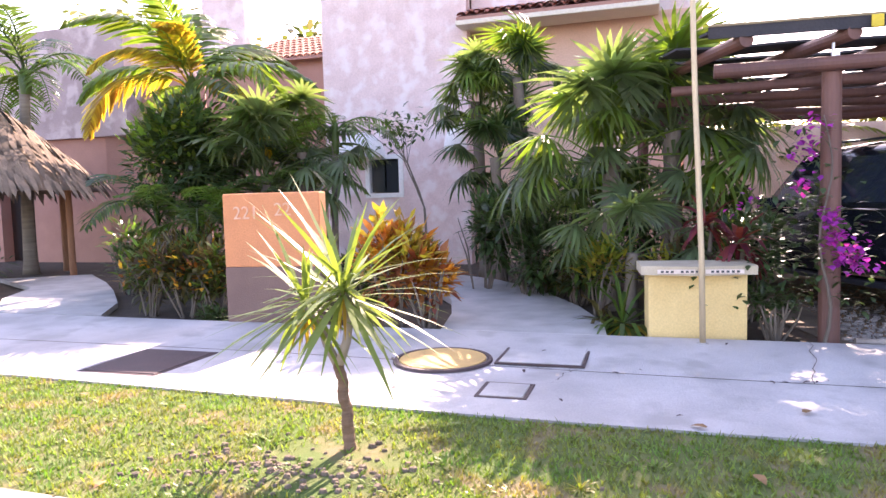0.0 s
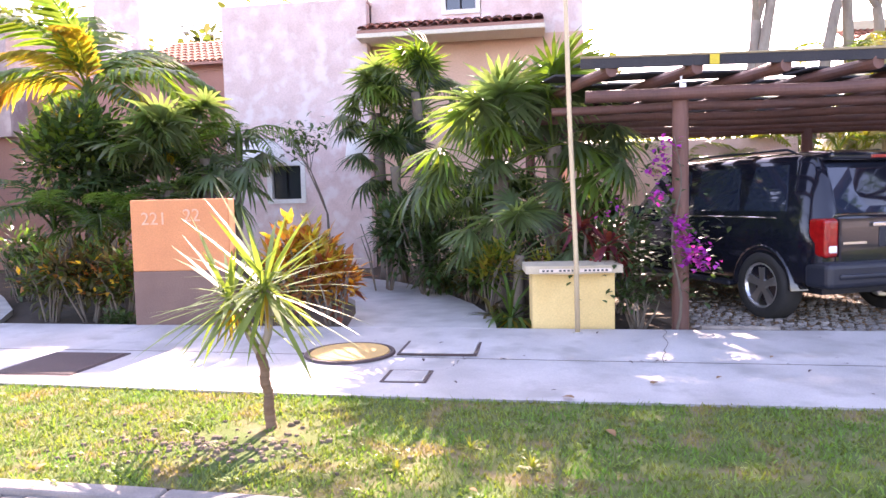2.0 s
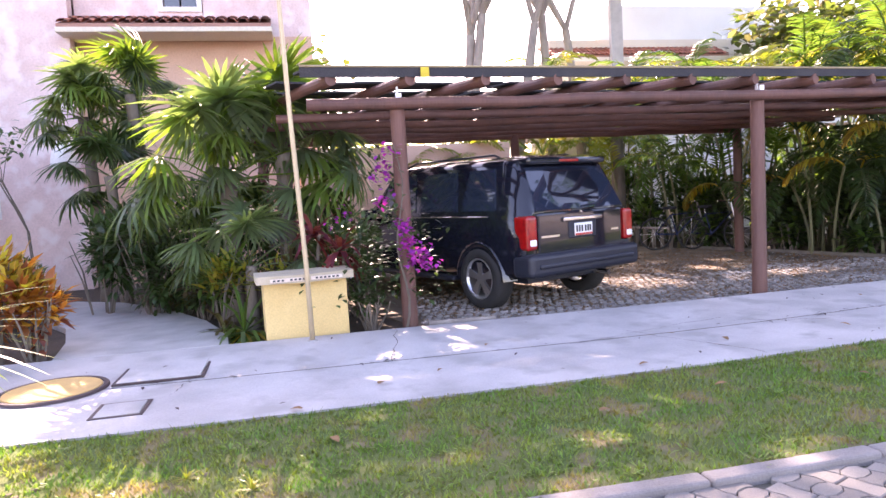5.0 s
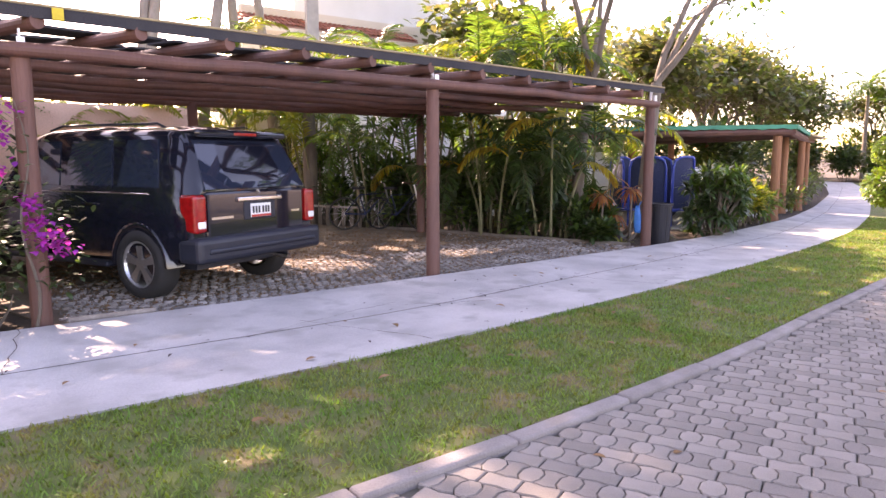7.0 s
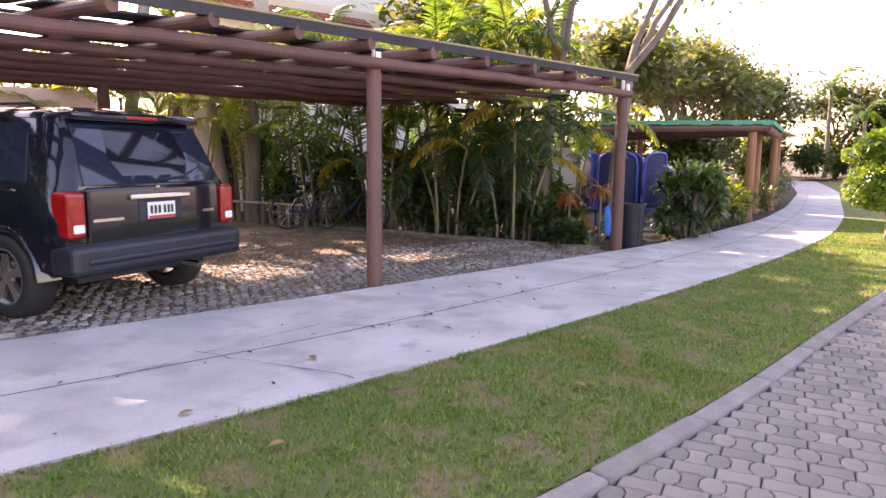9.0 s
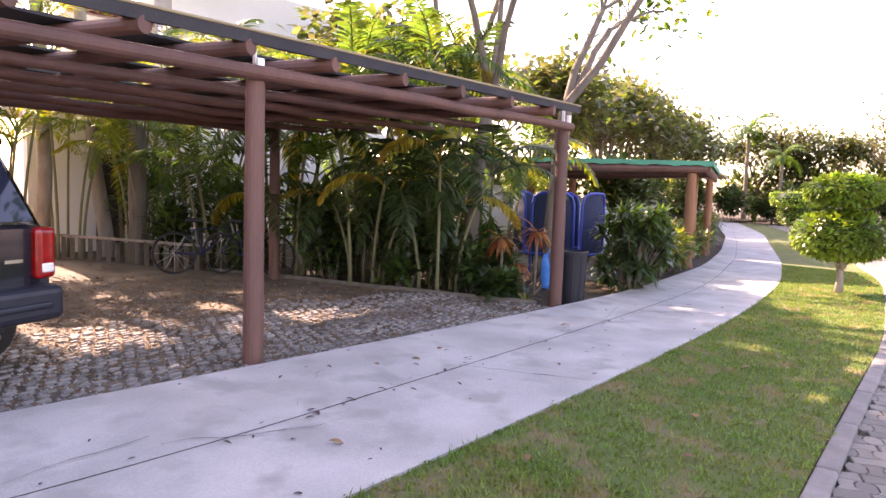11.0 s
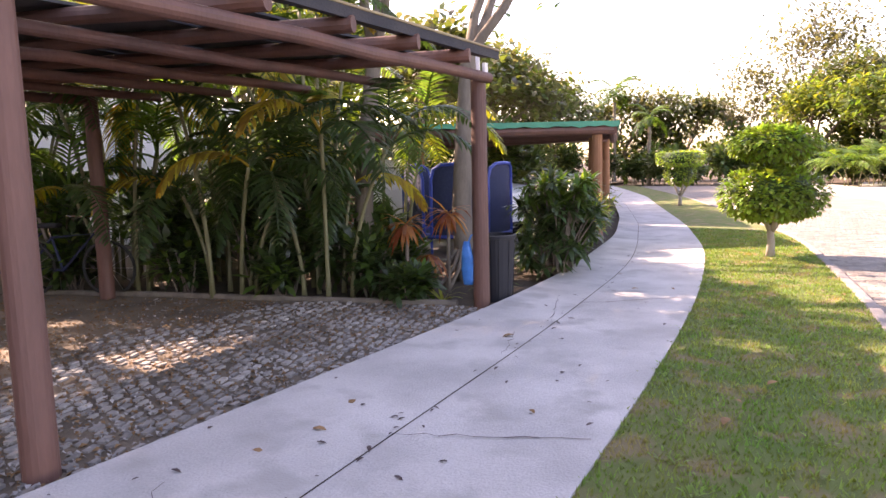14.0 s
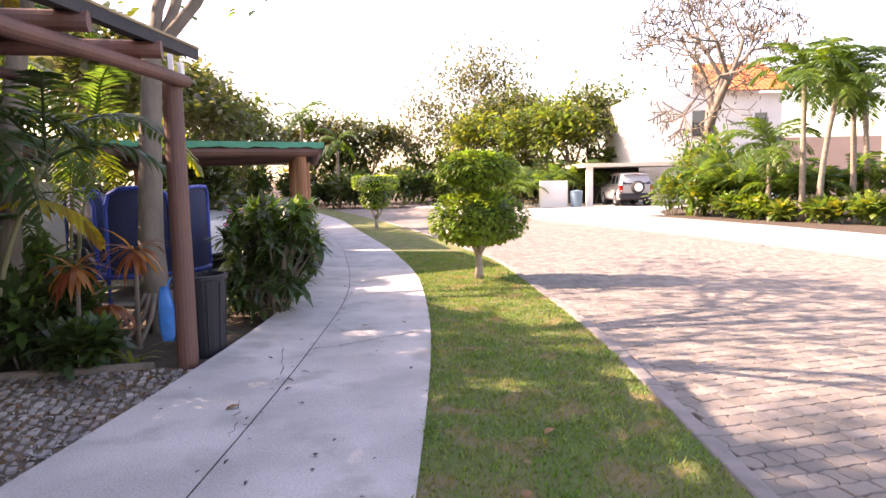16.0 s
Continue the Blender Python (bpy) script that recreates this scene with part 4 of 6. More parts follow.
window(wing, -9.5, 8.2, 1.0, 2.1, 0.76)
tile_roof(wing, "roof", -11.2, -7.13, 7.9, 10.2, 4.75, 5.75)
part("parapet", Geo().box(-12.2, 8.21, 4.85, -11.0, 8.45, 6.9), "pink", wing)
part("gable", Geo().box(-11.0, 10.2, -0.1, -7.13, 10.4, 5.7), "terracotta", wing)

left_house = thing("neighbour_house", "weathered pink plaster house behind the palms", "house")
wall_with_holes("wall", "pink_old_shaded", (-20, 7.0), (-13.6, 7.0), 3.1, 5.8, 0.3, [], "", parent=left_house)
wall_with_holes("wall", "terracotta", (-20, 7.15), (-14.4, 7.15), -0.1, 3.1, 0.3, [(2.0, 3.0, -0.1, 2.1)], "", parent=left_house)
wall_with_holes("wall", "terracotta", (-14.38, 7.1), (-12.3, 8.3), -0.1, 4.6, 0.25, [], "", parent=left_house)
part("wall", Geo().box(-20, 7.2, 5.6, -13.7, 12, 5.78).box(-13.9, 7.3, 3.0, -13.6, 12, 5.8), "pink_old_shaded", left_house)
# sheet behind the doorway, painted as dark as a shaded room
part("dark_room", Geo().box(-18.2, 7.6, -0.1, -16.8, 7.63, 2.2), "interior_shade", left_house)

# thatched shelter
hut = thing("thatched_shelter", "round palm-thatch shelter on wooden posts", "shelter", (-14.3, 3.6, -0.22))
for k in range(6):
    a = 2 * math.pi * k / 6 + 0.35
    part("post", trunk_geo(2.15, 0.07, 0.06, seed=k), "wood_orange", hut, at=pose(math.cos(a) * 1.75, math.sin(a) * 1.75, -0.03))
tg = Geo()
r = random.Random(3)
for i in range(16):
    s = i / 16
    rad, z = 2.35 * (1 - s) + 0.05, 1.85 + 1.9 * s
    for k in range(int(26 + 70 * (1 - s))):
        a = r.uniform(0, 6.28)
        tg.blade((math.cos(a) * rad * 0.97, math.sin(a) * rad * 0.97, z + 0.25), (math.cos(a), math.sin(a), -0.95), r.uniform(0.35, 0.6), 0.11, None, 0.35, 3)
part("thatch", tg, "thatch", hut)
part("roof_cone", Geo().lathe([(2.25, 1.92), (0.02, 3.85)], 28), "thatch", hut, smooth=True)

# low orange garden wall and white house behind the carport
wall_with_holes("garden_wall", "peach", (-0.9, 6.6), (3.4, 6.6), -0.1, 2.45, 0.2, [], "orange plastered garden wall behind the carport", "wall")
white = thing("white_house", "cream two-storey house with red tiled canopy behind carport", "house")
wall_with_holes("wall", "white_wall", (5.3, 10.2), (14, 10.2), -0.1, 3.0, 0.3, [(1.25, 1.95, -0.1, 2.05)], "", parent=white)
# painted shade sheet instead of a real room behind the doorway
part("dark_room", Geo().box(6.3, 10.7, -0.1, 7.6, 10.73, 2.2), "interior_shade", white)
wall_with_holes("wall", "cream", (7.3, 13.9), (16, 13.9), 2.8, 6.2, 0.3, [(3.2, 4.6, 4.0, 5.3)], "", parent=white)
part("roof_slab", Geo().box(5.3, 10.3, 2.9, 16, 14, 3.05), "white_wall", white)
window(white, 11.2, 13.9, 4.0, 5.3, 1.3)
tile_roof(white, "canopy", 6.95, 13.4, 13.2, 14.1, 5.55, 6.0)
part("eave_board", bevelled("eave_board", M["cream"], 6.93, 13.15, 5.36, 13.45, 13.9, 5.5, 0.02), None, white)
part("wall", Geo().box(9.2, 14.2, 6.0, 16, 14.5, 7.4), "white_wall", white)
part("column", Geo().box(9.05, 13.0, 5.0, 9.45, 13.14, 7.8), "concrete_old", white)

# ---- yellow meter plinth with pole ----
plinth = thing("yellow_plinth", "yellow rendered plinth with pale slab top beside pavement", "plinth")
PW = Matrix.Translation((-1.10, -0.05, 0)) @ Matrix.Rotation(radians(6), 4, 'Z')
part("wall", bevelled("wall", M["yellow"], -0.42, -0.08, -0.03, 0.43, 0.30, 0.62, 0.012), None, plinth, at=PW)
part("slab", Geo().prism([(-0.49, -0.18), (0.0, -0.27), (0.49, -0.18), (0.49, 0.34), (-0.49, 0.34)], 0.62, 0.70, PW), "slab", plinth, "pale stone slab top")
sg = part("sign_strip", Geo().box(-0.36, -0.262, 0.64, 0.36, -0.256, 0.675, PW), "lettering", plinth, "white strip with unreadable writing")
for k in range(16):
    x = -0.32 + k * 0.042
    if k not in (3, 9):
        part("mark", Geo().box(x - 0.012, -0.266, 0.648, x + 0.012, -0.2625, 0.667, PW), "ink", sg)
pole = thing("flag_pole", "tall thin tan metal pole leaning slightly beside plinth", "pole", (-1.06, -0.42, 0))
part("shaft", Geo().tube([(0, 0, 0), (-0.01, 0.02, 0.8), (-0.06, 0.08, 2.2), (-0.09, 0.1, 3.4), (-0.10, 0.1, 4.2)], [0.026, 0.025, 0.024, 0.022, 0.02], 14), "steel_pole", pole, smooth=True)
part("foot", Geo().lathe([(0.0, 0.06), (0.05, 0.05), (0.06, 0.0)], 14), "concrete_old", pole)

# ---- house number wall ----
sign = thing("number_wall", "orange and brown rendered house number wall", "sign")
SM = Matrix.Translation((-6.0, -0.16, 0)) @ Matrix.Rotation(radians(7), 4, 'Z')
part("lower_wall", bevelled("lower_wall", M["sign_base"], 0.0, 0.0, -0.03, 1.12, 0.22, 0.66, 0.012), None, sign, "brown painted base", at=SM)
part("upper_wall", bevelled("upper_wall", M["sign"], 0.0, 0.003, 0.66, 1.12, 0.217, 1.47, 0.015), None, sign, at=SM)


def lettering(text, size, at, parent, mat):
    cu = bpy.data.curves.new("digits", 'FONT')
    cu.body, cu.size, cu.extrude = text, size, 0.006
    ob = bpy.data.objects.new("digits", cu)
    scene.collection.objects.link(ob)
    dg = bpy.context.evaluated_depsgraph_get()
    me = bpy.data.meshes.new_from_object(ob.evaluated_get(dg))
    bpy.data.objects.remove(ob)
    me.materials.clear()
    me.materials.append(M[mat])
    return part("digits", me, None, parent, "pale painted house number", at=at)


lettering("221", 0.20, SM @ pose(0.12, 0.0, 1.19, 90, 0, 0), sign, "faded_paint")
lettering("22", 0.20, SM @ pose(0.60, 0.0, 1.22, 90, 0, 0), sign, "faded_paint")

# ---- covers in the pavement ----
def cover(name, label, x0, y0, x1, y1, mat, frame_mat, z=0.012):
    t = thing(name, label, "manhole cover")
    part("lid", bevelled("lid", M[mat], x0 + 0.03, y0 + 0.03, z - 0.01, x1 - 0.03, y1 - 0.03, z + 0.012, 0.004, 1), None, t)
    part("frame", Geo().box(x0, y0, z - 0.01, x1, y0 + 0.025, z + 0.006).box(x0, y1 - 0.025, z - 0.01, x1, y1, z + 0.006).box(x0, y0 + 0.025, z - 0.01, x0 + 0.025, y1 - 0.025, z + 0.006).box(x1 - 0.025, y0 + 0.025, z - 0.01, x1, y1 - 0.025, z + 0.006), frame_mat, t)
    return t


cover("iron_cover", "dark brown rectangular iron cover in pavement", -6.05, -2.2, -5.27, -1.37, "iron", "iron", 0.008)
cover("concrete_cover", "large concrete cover with dark iron frame", -2.7, -1.33, -1.98, -0.52, "concrete", "iron", 0.022)
cover("small_cover", "small concrete cover with dark iron frame", -2.64, -2.22, -2.28, -1.85, "concrete", "iron", 0.010)
rc = thing("round_cover", "round yellow cover with dark rim in pavement", "manhole cover", (-3.15, -1.27, 0.02))
part("lid", Geo().lathe([(0.001, 0.012), (0.36, 0.012), (0.365, 0.0)], 32), "iron_yellow", rc)
part("rim", Geo().lathe([(0.375, -0.01), (0.375, 0.01), (0.41, 0.01), (0.42, -0.01)], 32), "iron", rc)

# ---- garden path and driveway ----
structure("garden_path", Geo().prism([(-3.5, -0.19), (-1.88, -0.235), (-1.95, 0.4), (-2.3, 1.4), (-2.9, 2.6), (-3.8, 3.8), (-4.6, 4.4), (-5.9, 4.55), (-5.6, 3.6), (-4.6, 2.8), (-3.95, 1.7), (-3.65, 0.7)], -0.02, 0.052), "concrete_old", "pale curved concrete garden path", "path")
structure("side_path", Geo().prism([(-9.6, -0.03), (-7.9, -0.02), (-8.5, 0.9), (-9.6, 2.0), (-10.6, 2.9), (-12.0, 4.0), (-13.4, 3.2), (-11.4, 2.1), (-10.7, 1.0)], -0.02, 0.051), "concrete_old", "pale concrete side path beside hedges", "path")
drive = [(0.15, -0.262), (2.9, -0.262), (6.5, -0.19), (8.75, -0.112), (8.85, 0.3), (7.55, 4.0), (6.2, 7.6), (5.4, 10.1), (-1.2, 6.5), (-0.9, 3.6)]
structure("driveway", Geo().prism(drive, -0.03, -0.012), "gravel", "brown gritty driveway covered in leaf litter", "driveway")

# ---- plants along the pavement, from the thatched shelter to the number wall ----
GREEN_FROND = [frond_mesh("frond", "leaf_green", 1.7, 26, 0.42, 0.04, 1.1, 0.7, 0.3, s) for s in (1, 2)]
BRIGHT_FROND = [frond_mesh("frond", "leaf_yellow", 1.6, 24, 0.42, 0.042, 1.2, 0.8, 0.3, s) for s in (3, 4)] + [frond_mesh("frond", "leaf_bright", 1.6, 24, 0.42, 0.042, 1.1, 0.8, 0.3, 5)]
GOLD_FROND = [frond_mesh("frond", "leaf_gold", 1.5, 24, 0.42, 0.045, 1.6, 0.4, 0.1, 6), frond_mesh("frond", "leaf_yellow", 1.7, 26, 0.45, 0.045, 1.3, 0.6, 0.2, 7)]
DARK_FROND = [frond_mesh("frond", "leaf_dark", 1.6, 24, 0.45, 0.042, 1.2, 0.8, 0.3, s) for s in (8, 9)]
COCO = [frond_mesh("frond", "leaf_bright", 2.3, 42, 0.62, 0.055, 1.5, 0.5, 0.05, 11), frond_mesh("frond", "leaf_gold", 2.2, 40, 0.6, 0.055, 1.8, 0.4, 0.0, 12), frond_mesh("frond", "leaf_green", 2.4, 42, 0.62, 0.055, 1.2, 0.5, 0.1, 13)]
FAN = [fan_mesh("leaf", "leaf_blue", 0.85, 26, 0.62, 1), fan_mesh("leaf", "leaf_bright", 0.9, 26, 0.68, 2), fan_mesh("leaf", "leaf_blue", 0.8, 24, 0.6, 3)]
FAN_DARK = [fan_mesh("leaf", "leaf_dark", 0.7, 20, 0.55, 4), fan_mesh("leaf", "leaf_blue", 0.7, 20, 0.55, 5)]

CROTON_DARK = (("leaf_croton", 0.6, 0), ("leaf_green", 0.25, 0), ("leaf_orange", 0.10, 0.5))
for i, (x, y, w, h) in enumerate(((-7.55, 0.42, 0.42, 0.98), (-7.0, 0.38, 0.42, 1.02), (-6.5, 0.42, 0.40, 0.95), (-7.2, 0.95, 0.5, 1.05))):
    shrub("croton_hedge", "dark croton hedge plant with bronze and orange leaves", (x, y, -0.03), (w, 0.36, h), 620, CROTON_DARK, 0.15, 0.05, 0.05, 20 + i, group="croton hedge")
for i, (x, y, w, h) in enumerate(((-11.9, 1.1, 0.55, 0.95), (-12.7, 0.75, 0.55, 0.95), (-13.6, 1.3, 0.6, 1.0), (-12.5, 1.9, 0.5, 0.85), (-10.0, 3.6, 0.6, 0.9), (-9.3, 3.2, 0.55, 0.95), (-8.6, 2.6, 0.5, 0.9)), 1):
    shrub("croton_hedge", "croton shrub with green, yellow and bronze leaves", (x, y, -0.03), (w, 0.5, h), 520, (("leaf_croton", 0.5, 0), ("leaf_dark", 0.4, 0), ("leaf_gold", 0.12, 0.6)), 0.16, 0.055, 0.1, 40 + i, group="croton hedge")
shrub("yellow_croton", "tall croton with yellow, orange and red leaves", (-4.15, 0.22, -0.03), (0.42, 0.32, 1.30), 420, (("leaf_orange", 0.5, 0.6), ("leaf_rust", 0.3, 0), ("leaf_gold", 0.45, 0.9)), 0.22, 0.07, 0.1, 61, stems=14)
shrub("yellow_croton", "croton with orange and reddish leaves near the path", (-3.75, 0.12, -0.03), (0.33, 0.28, 0.98), 330, (("leaf_orange", 0.5, 0.6), ("leaf_rust", 0.35, 0), ("leaf_gold", 0.35, 0.8)), 0.2, 0.065, 0.05, 62, stems=12)
shrub("low_groundcover", "low dark green ground cover under the sign", (-6.35, 0.1, -0.03), (0.3, 0.2, 0.22), 260, (("leaf_dark", 1.0, 0),), 0.08, 0.03, 0.0, 63)

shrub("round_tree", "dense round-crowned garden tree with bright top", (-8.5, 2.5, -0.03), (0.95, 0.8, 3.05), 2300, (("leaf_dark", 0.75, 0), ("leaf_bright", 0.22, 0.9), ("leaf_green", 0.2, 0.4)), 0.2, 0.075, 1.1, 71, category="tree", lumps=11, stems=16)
feather_palm("coconut_palm", "coconut palm with yellowing arching fronds", (-8.9, 3.2, -0.03), 3.35, 16, COCO, 0.14, 0.1, (0.02, 0), scale=1.0, tilt=(-15, 75), seed=72)
feather_palm("coconut_palm", "coconut palm beside the thatched shelter", (-14.2, 4.6, -0.03), 4.2, 11, GREEN_FROND + DARK_FROND, 0.14, 0.1, (0.05, 0), scale=1.3, tilt=(-30, 50), seed=73)
clump_palm("areca_palm", "green areca palm clump before the pink house", (-7.75, 3.4, -0.03), 6, GREEN_FROND + DARK_FROND, (1.2, 2.4), 6, 0.6, 74)
clump_palm("areca_palm", "green areca palm clump beside the sign", (-7.9, 2.0, -0.03), 5, GREEN_FROND + DARK_FROND, (0.7, 1.6), 6, 0.6, 75)
feather_palm("small_palm", "slim palm with arching fronds before the pink wall", (-6.55, 3.7, -0.03), 2.55, 7, GREEN_FROND, 0.06, 0.05, (0.03, 0), scale=0.72, tilt=(-25, 30), seed=76)
for i, (x, y, w, h) in enumerate(((-5.4, 4.0, 0.5, 0.8), (-9.4, 2.2, 0.6, 1.2), (-5.1, 2.5, 0.5, 0.7), (-4.95, 1.4, 0.45, 0.8))):
    shrub("dark_shrub", "dark green leafy garden shrub", (x, y, -0.03), (w, w * 0.8, h), 480, (("leaf_dark", 0.8, 0), ("leaf_green", 0.2, 0.3)), 0.15, 0.06, 0.05, 80 + i, group="dark shrubs")

# ---- plants between the garden path and the carport ----
fan_palm("tall_fan_palm", "tall spiky palm with stiff dark leaves", (-4.15, 4.4, -0.03), 2.95, 26, FAN_DARK + FAN[:1], 0.1, 91, 0.85, (-30, 89))
fan_palm("tall_fan_palm", "tall spiky palm beside the house wall", (-3.38, 4.2, -0.03), 3.25, 26, FAN_DARK + FAN[1:2], 0.1, 92, 0.85, (-30, 89))
fan_palm("tall_fan_palm", "spiky palm with dense dark leaves behind path", (-3.75, 3.9, -0.03), 2.0, 20, FAN_DARK, 0.09, 97, 0.85, (-40, 85))
fan_palm("fan_palm", "green fan palm between the house and number wall", (-7.35, 2.9, -0.03), 1.75, 20, FAN[:1] + FAN[2:], 0.1, 98, 1.15, (-35, 70))
fan_palm("fan_palm", "green fan palm behind the number wall", (-6.9, 3.5, -0.03), 2.2, 16, FAN[:1] + FAN[2:], 0.1, 99, 1.0, (-35, 60))
fan_palm("fan_palm", "fan palm with split glossy drooping leaves", (-1.95, 1.7, -0.03), 1.8, 26, FAN, 0.12, 93, 1.1, (-40, 80))
fan_palm("fan_palm", "fan palm with split glossy leaves near the plinth", (-1.25, 1.9, -0.03), 2.1, 26, FAN, 0.12, 94, 1.05, (-45, 80))
fan_palm("fan_palm", "low fan palm with green leaves", (-1.7, 0.9, -0.03), 0.75, 14, FAN, 0.08, 95, 0.8, (-20, 70))
limb_tree("slim_shrub_tree", "slim airy shrub against the pink wall", (-5.05, 4.1, -0.03), 2.6, (("leaf_dark", 0.9),), 96, 0.03, 3, 260, 0.12, spread=0.4, first=0.5, clump=0.4, category="shrub")
for i, (x, y, w, h, mats) in enumerate((
        (-3.75, 2.75, 0.5, 1.5, (("leaf_dark", 1.0, 0),)), (-3.05, 2.35, 0.55, 1.6, (("leaf_dark", 1.0, 0),)), (-3.6, 3.9, 0.7, 1.7, (("leaf_dark", 1.0, 0),)), (-2.9, 3.4, 0.7, 2.0, (("leaf_dark", 1.0, 0),)), (-2.2, 2.9, 0.7, 1.9, (("leaf_dark", 0.9, 0), ("leaf_green", 0.2, 0.4))), (-1.4, 2.8, 0.7, 1.8, (("leaf_dark", 1.0, 0),)), (-0.7, 2.4, 0.6, 1.6, (("leaf_dark", 1.0, 0),)),
        (-2.35, 1.9, 0.4, 0.75, (("leaf_croton", 0.6, 0), ("leaf_dark", 0.5, 0))), (-2.75, 2.5, 0.4, 0.5, (("leaf_croton", 0.6, 0), ("leaf_dark", 0.5, 0))))):
    shrub("dark_shrub", "dark green shrub behind the garden path", (x, y, -0.03), (w, w * 0.8, h), 700 if h > 1 else 350, mats, 0.17, 0.06, 0.05, 100 + i, group="dark shrubs")
shrub("yellow_green_croton", "croton with yellow and green leaves by the path", (-2.05, 0.95, -0.03), (0.36, 0.34, 0.95), 360, (("leaf_yellow", 0.35, 0.5), ("leaf_green", 0.5, 0), ("leaf_gold", 0.2, 0.7)), 0.19, 0.05, 0.1, 111)
shrub("yellow_green_croton", "croton with yellow and green leaves behind the plinth", (-1.35, 0.75, -0.03), (0.32, 0.3, 0.9), 260, (("leaf_yellow", 0.4, 0.4), ("leaf_croton", 0.6, 0)), 0.17, 0.05, 0.1, 112)


def strap_plant(name, label, at, n, length, width, mat, tilt, seed, droop=1.6, height=0.0, dry=0):
    r = random.Random(seed)
    t = thing(name, label, "plant", at)
    if height:
        part("stem", trunk_geo(height, 0.025, 0.02, (0.05, 0), 8, seed=seed, seg=6), "bark", t)
    part("leaf_rosette", rosette_geo(n, length, width, tilt, r, droop, 3, (0, 0, height)), mat, t)
    if dry:
        part("dry_skirt", rosette_geo(dry, length, width, (-30, 40), r, droop * 1.4, 3, (0, 0, height)), "leaf_gold", t)
    return t


strap_plant("strap_plant", "drooping strap-leaved plant with yellowing leaves", (-1.75, 0.18, -0.03), 34, 0.75, 0.045, "leaf_green", (25, 85), 121, 2.6, 0.12, 22)
strap_plant("strap_plant", "drooping strap-leaved plant at the path edge", (-2.0, 0.55, -0.03), 26, 0.6, 0.04, "leaf_croton", (15, 80), 122, 2.4, 0.1, 6)
strap_plant("red_cordyline", "dark red cordyline with long narrow leaves", (-0.68, 0.45, -0.03), 40, 0.52, 0.06, "leaf_red", (-35, 75), 123, 1.5, 0.88)
strap_plant("red_cordyline", "red cordyline beside the pole", (-0.95, 0.7, -0.03), 30, 0.5, 0.06, "leaf_red", (-30, 75), 124, 1.5, 1.05)

# bougainvillea on the first post
boug = thing("bougainvillea", "purple bougainvillea climbing the carport post", "shrub", (-0.12, 0.05, -0.03))
r = random.Random(5)
bp = [(0.06 + 0.05 * math.sin(z * 5), -0.155 + 0.02 * math.cos(z * 4), z) for z in np.linspace(0, 2.0, 12)]
part("stem", Geo().tube(bp, [0.016 - 0.001 * i for i in range(12)], 6), "bark", boug)
lg = Geo()
for i in range(520):
    z = r.uniform(0.35, 1.35) if r.random() < 0.8 else r.uniform(1.2, 2.0)
    s = 0.34 if z < 1.2 else 0.16
    p = (-0.12 + r.gauss(0, s), -0.08 + r.gauss(0, 0.14), z)
    lg.blade(p, (r.uniform(-1, 1), r.uniform(-1, 1), r.uniform(-0.4, 0.6)), r.uniform(0.06, 0.11), 0.05, None, 0.6, 2, 0.1)
for c, n, s in (((0.22, -0.28, 0.83), 70, 0.07), ((0.12, -0.26, 0.98), 46, 0.055), ((0.10, -0.22, 1.12), 40, 0.05), ((-0.12, -0.2, 1.42), 26, 0.05), ((-0.1, -0.18, 1.72), 34, 0.06), ((-0.06, -0.2, 1.9), 24, 0.06), ((-0.55, 0.05, 1.25), 16, 0.06), ((0.3, -0.25, 0.78), 34, 0.06)):
    pg = Geo()
    for _ in range(n):
        p = [c[k] + r.gauss(0, s) for k in range(3)]
        pg.blade(p, (r.uniform(-1, 1), r.uniform(-1, 1), r.uniform(-0.6, 0.8)), 0.055, 0.05, None, 0.5, 2, 0.2)
    tagged(part("bract_spray", pg, "magenta", boug, "bright purple flower bracts"), kind="stuff")
part("foliage", lg, "leaf_dark", boug)
shrub("dark_shrub", "thin shrub with dark leaves beside the plinth", (-0.42, 0.1, -0.03), (0.3, 0.22, 0.55), 220, (("leaf_dark", 1.0, 0),), 0.08, 0.035, 0.15, 131, stems=16)
shrub("dark_shrub", "dark shrub behind the carport post", (-0.5, 1.2, -0.03), (0.5, 0.4, 1.25), 420, (("leaf_dark", 1.0, 0),), 0.14, 0.05, 0.1, 132)

# ---- small dracaena tree on the lawn ----
dr = thing("dracaena_tree", "small forked dracaena tree with spiky striped leaves", "tree", (-3.08, -3.25, -0.005))
tk = random.Random(4)
part("trunk", Geo().tube([(0.005 * math.sin(k * 0.7) - 0.05 * (k / 24) ** 2, 0.006 * math.cos(k), -0.05 + 0.53 * k / 24) for k in range(25)], [(0.036 - 0.008 * k / 24) * (1.06 if k % 2 else 0.95) * tk.uniform(0.96, 1.05) for k in range(25)], 12), "trunk_brown", dr)
r = random.Random(9)
heads = [((0.0, 0.0, 0.88), 78, 0.72), ((-0.25, 0.03, 0.79), 58, 0.62)]
part("branch", Geo().tube([(-0.05, 0, 0.46), (0.005, 0, 0.60), (0.02, 0, 0.70), (0.0, 0, 0.87)], [0.028, 0.025, 0.026, 0.024], 10), "bark_pale", dr, smooth=True)
part("branch", Geo().tube([(-0.05, 0, 0.46), (-0.12, 0.01, 0.58), (-0.16, 0.02, 0.68), (-0.25, 0.03, 0.78)], [0.026, 0.024, 0.024, 0.022], 10), "bark_pale", dr, smooth=True)
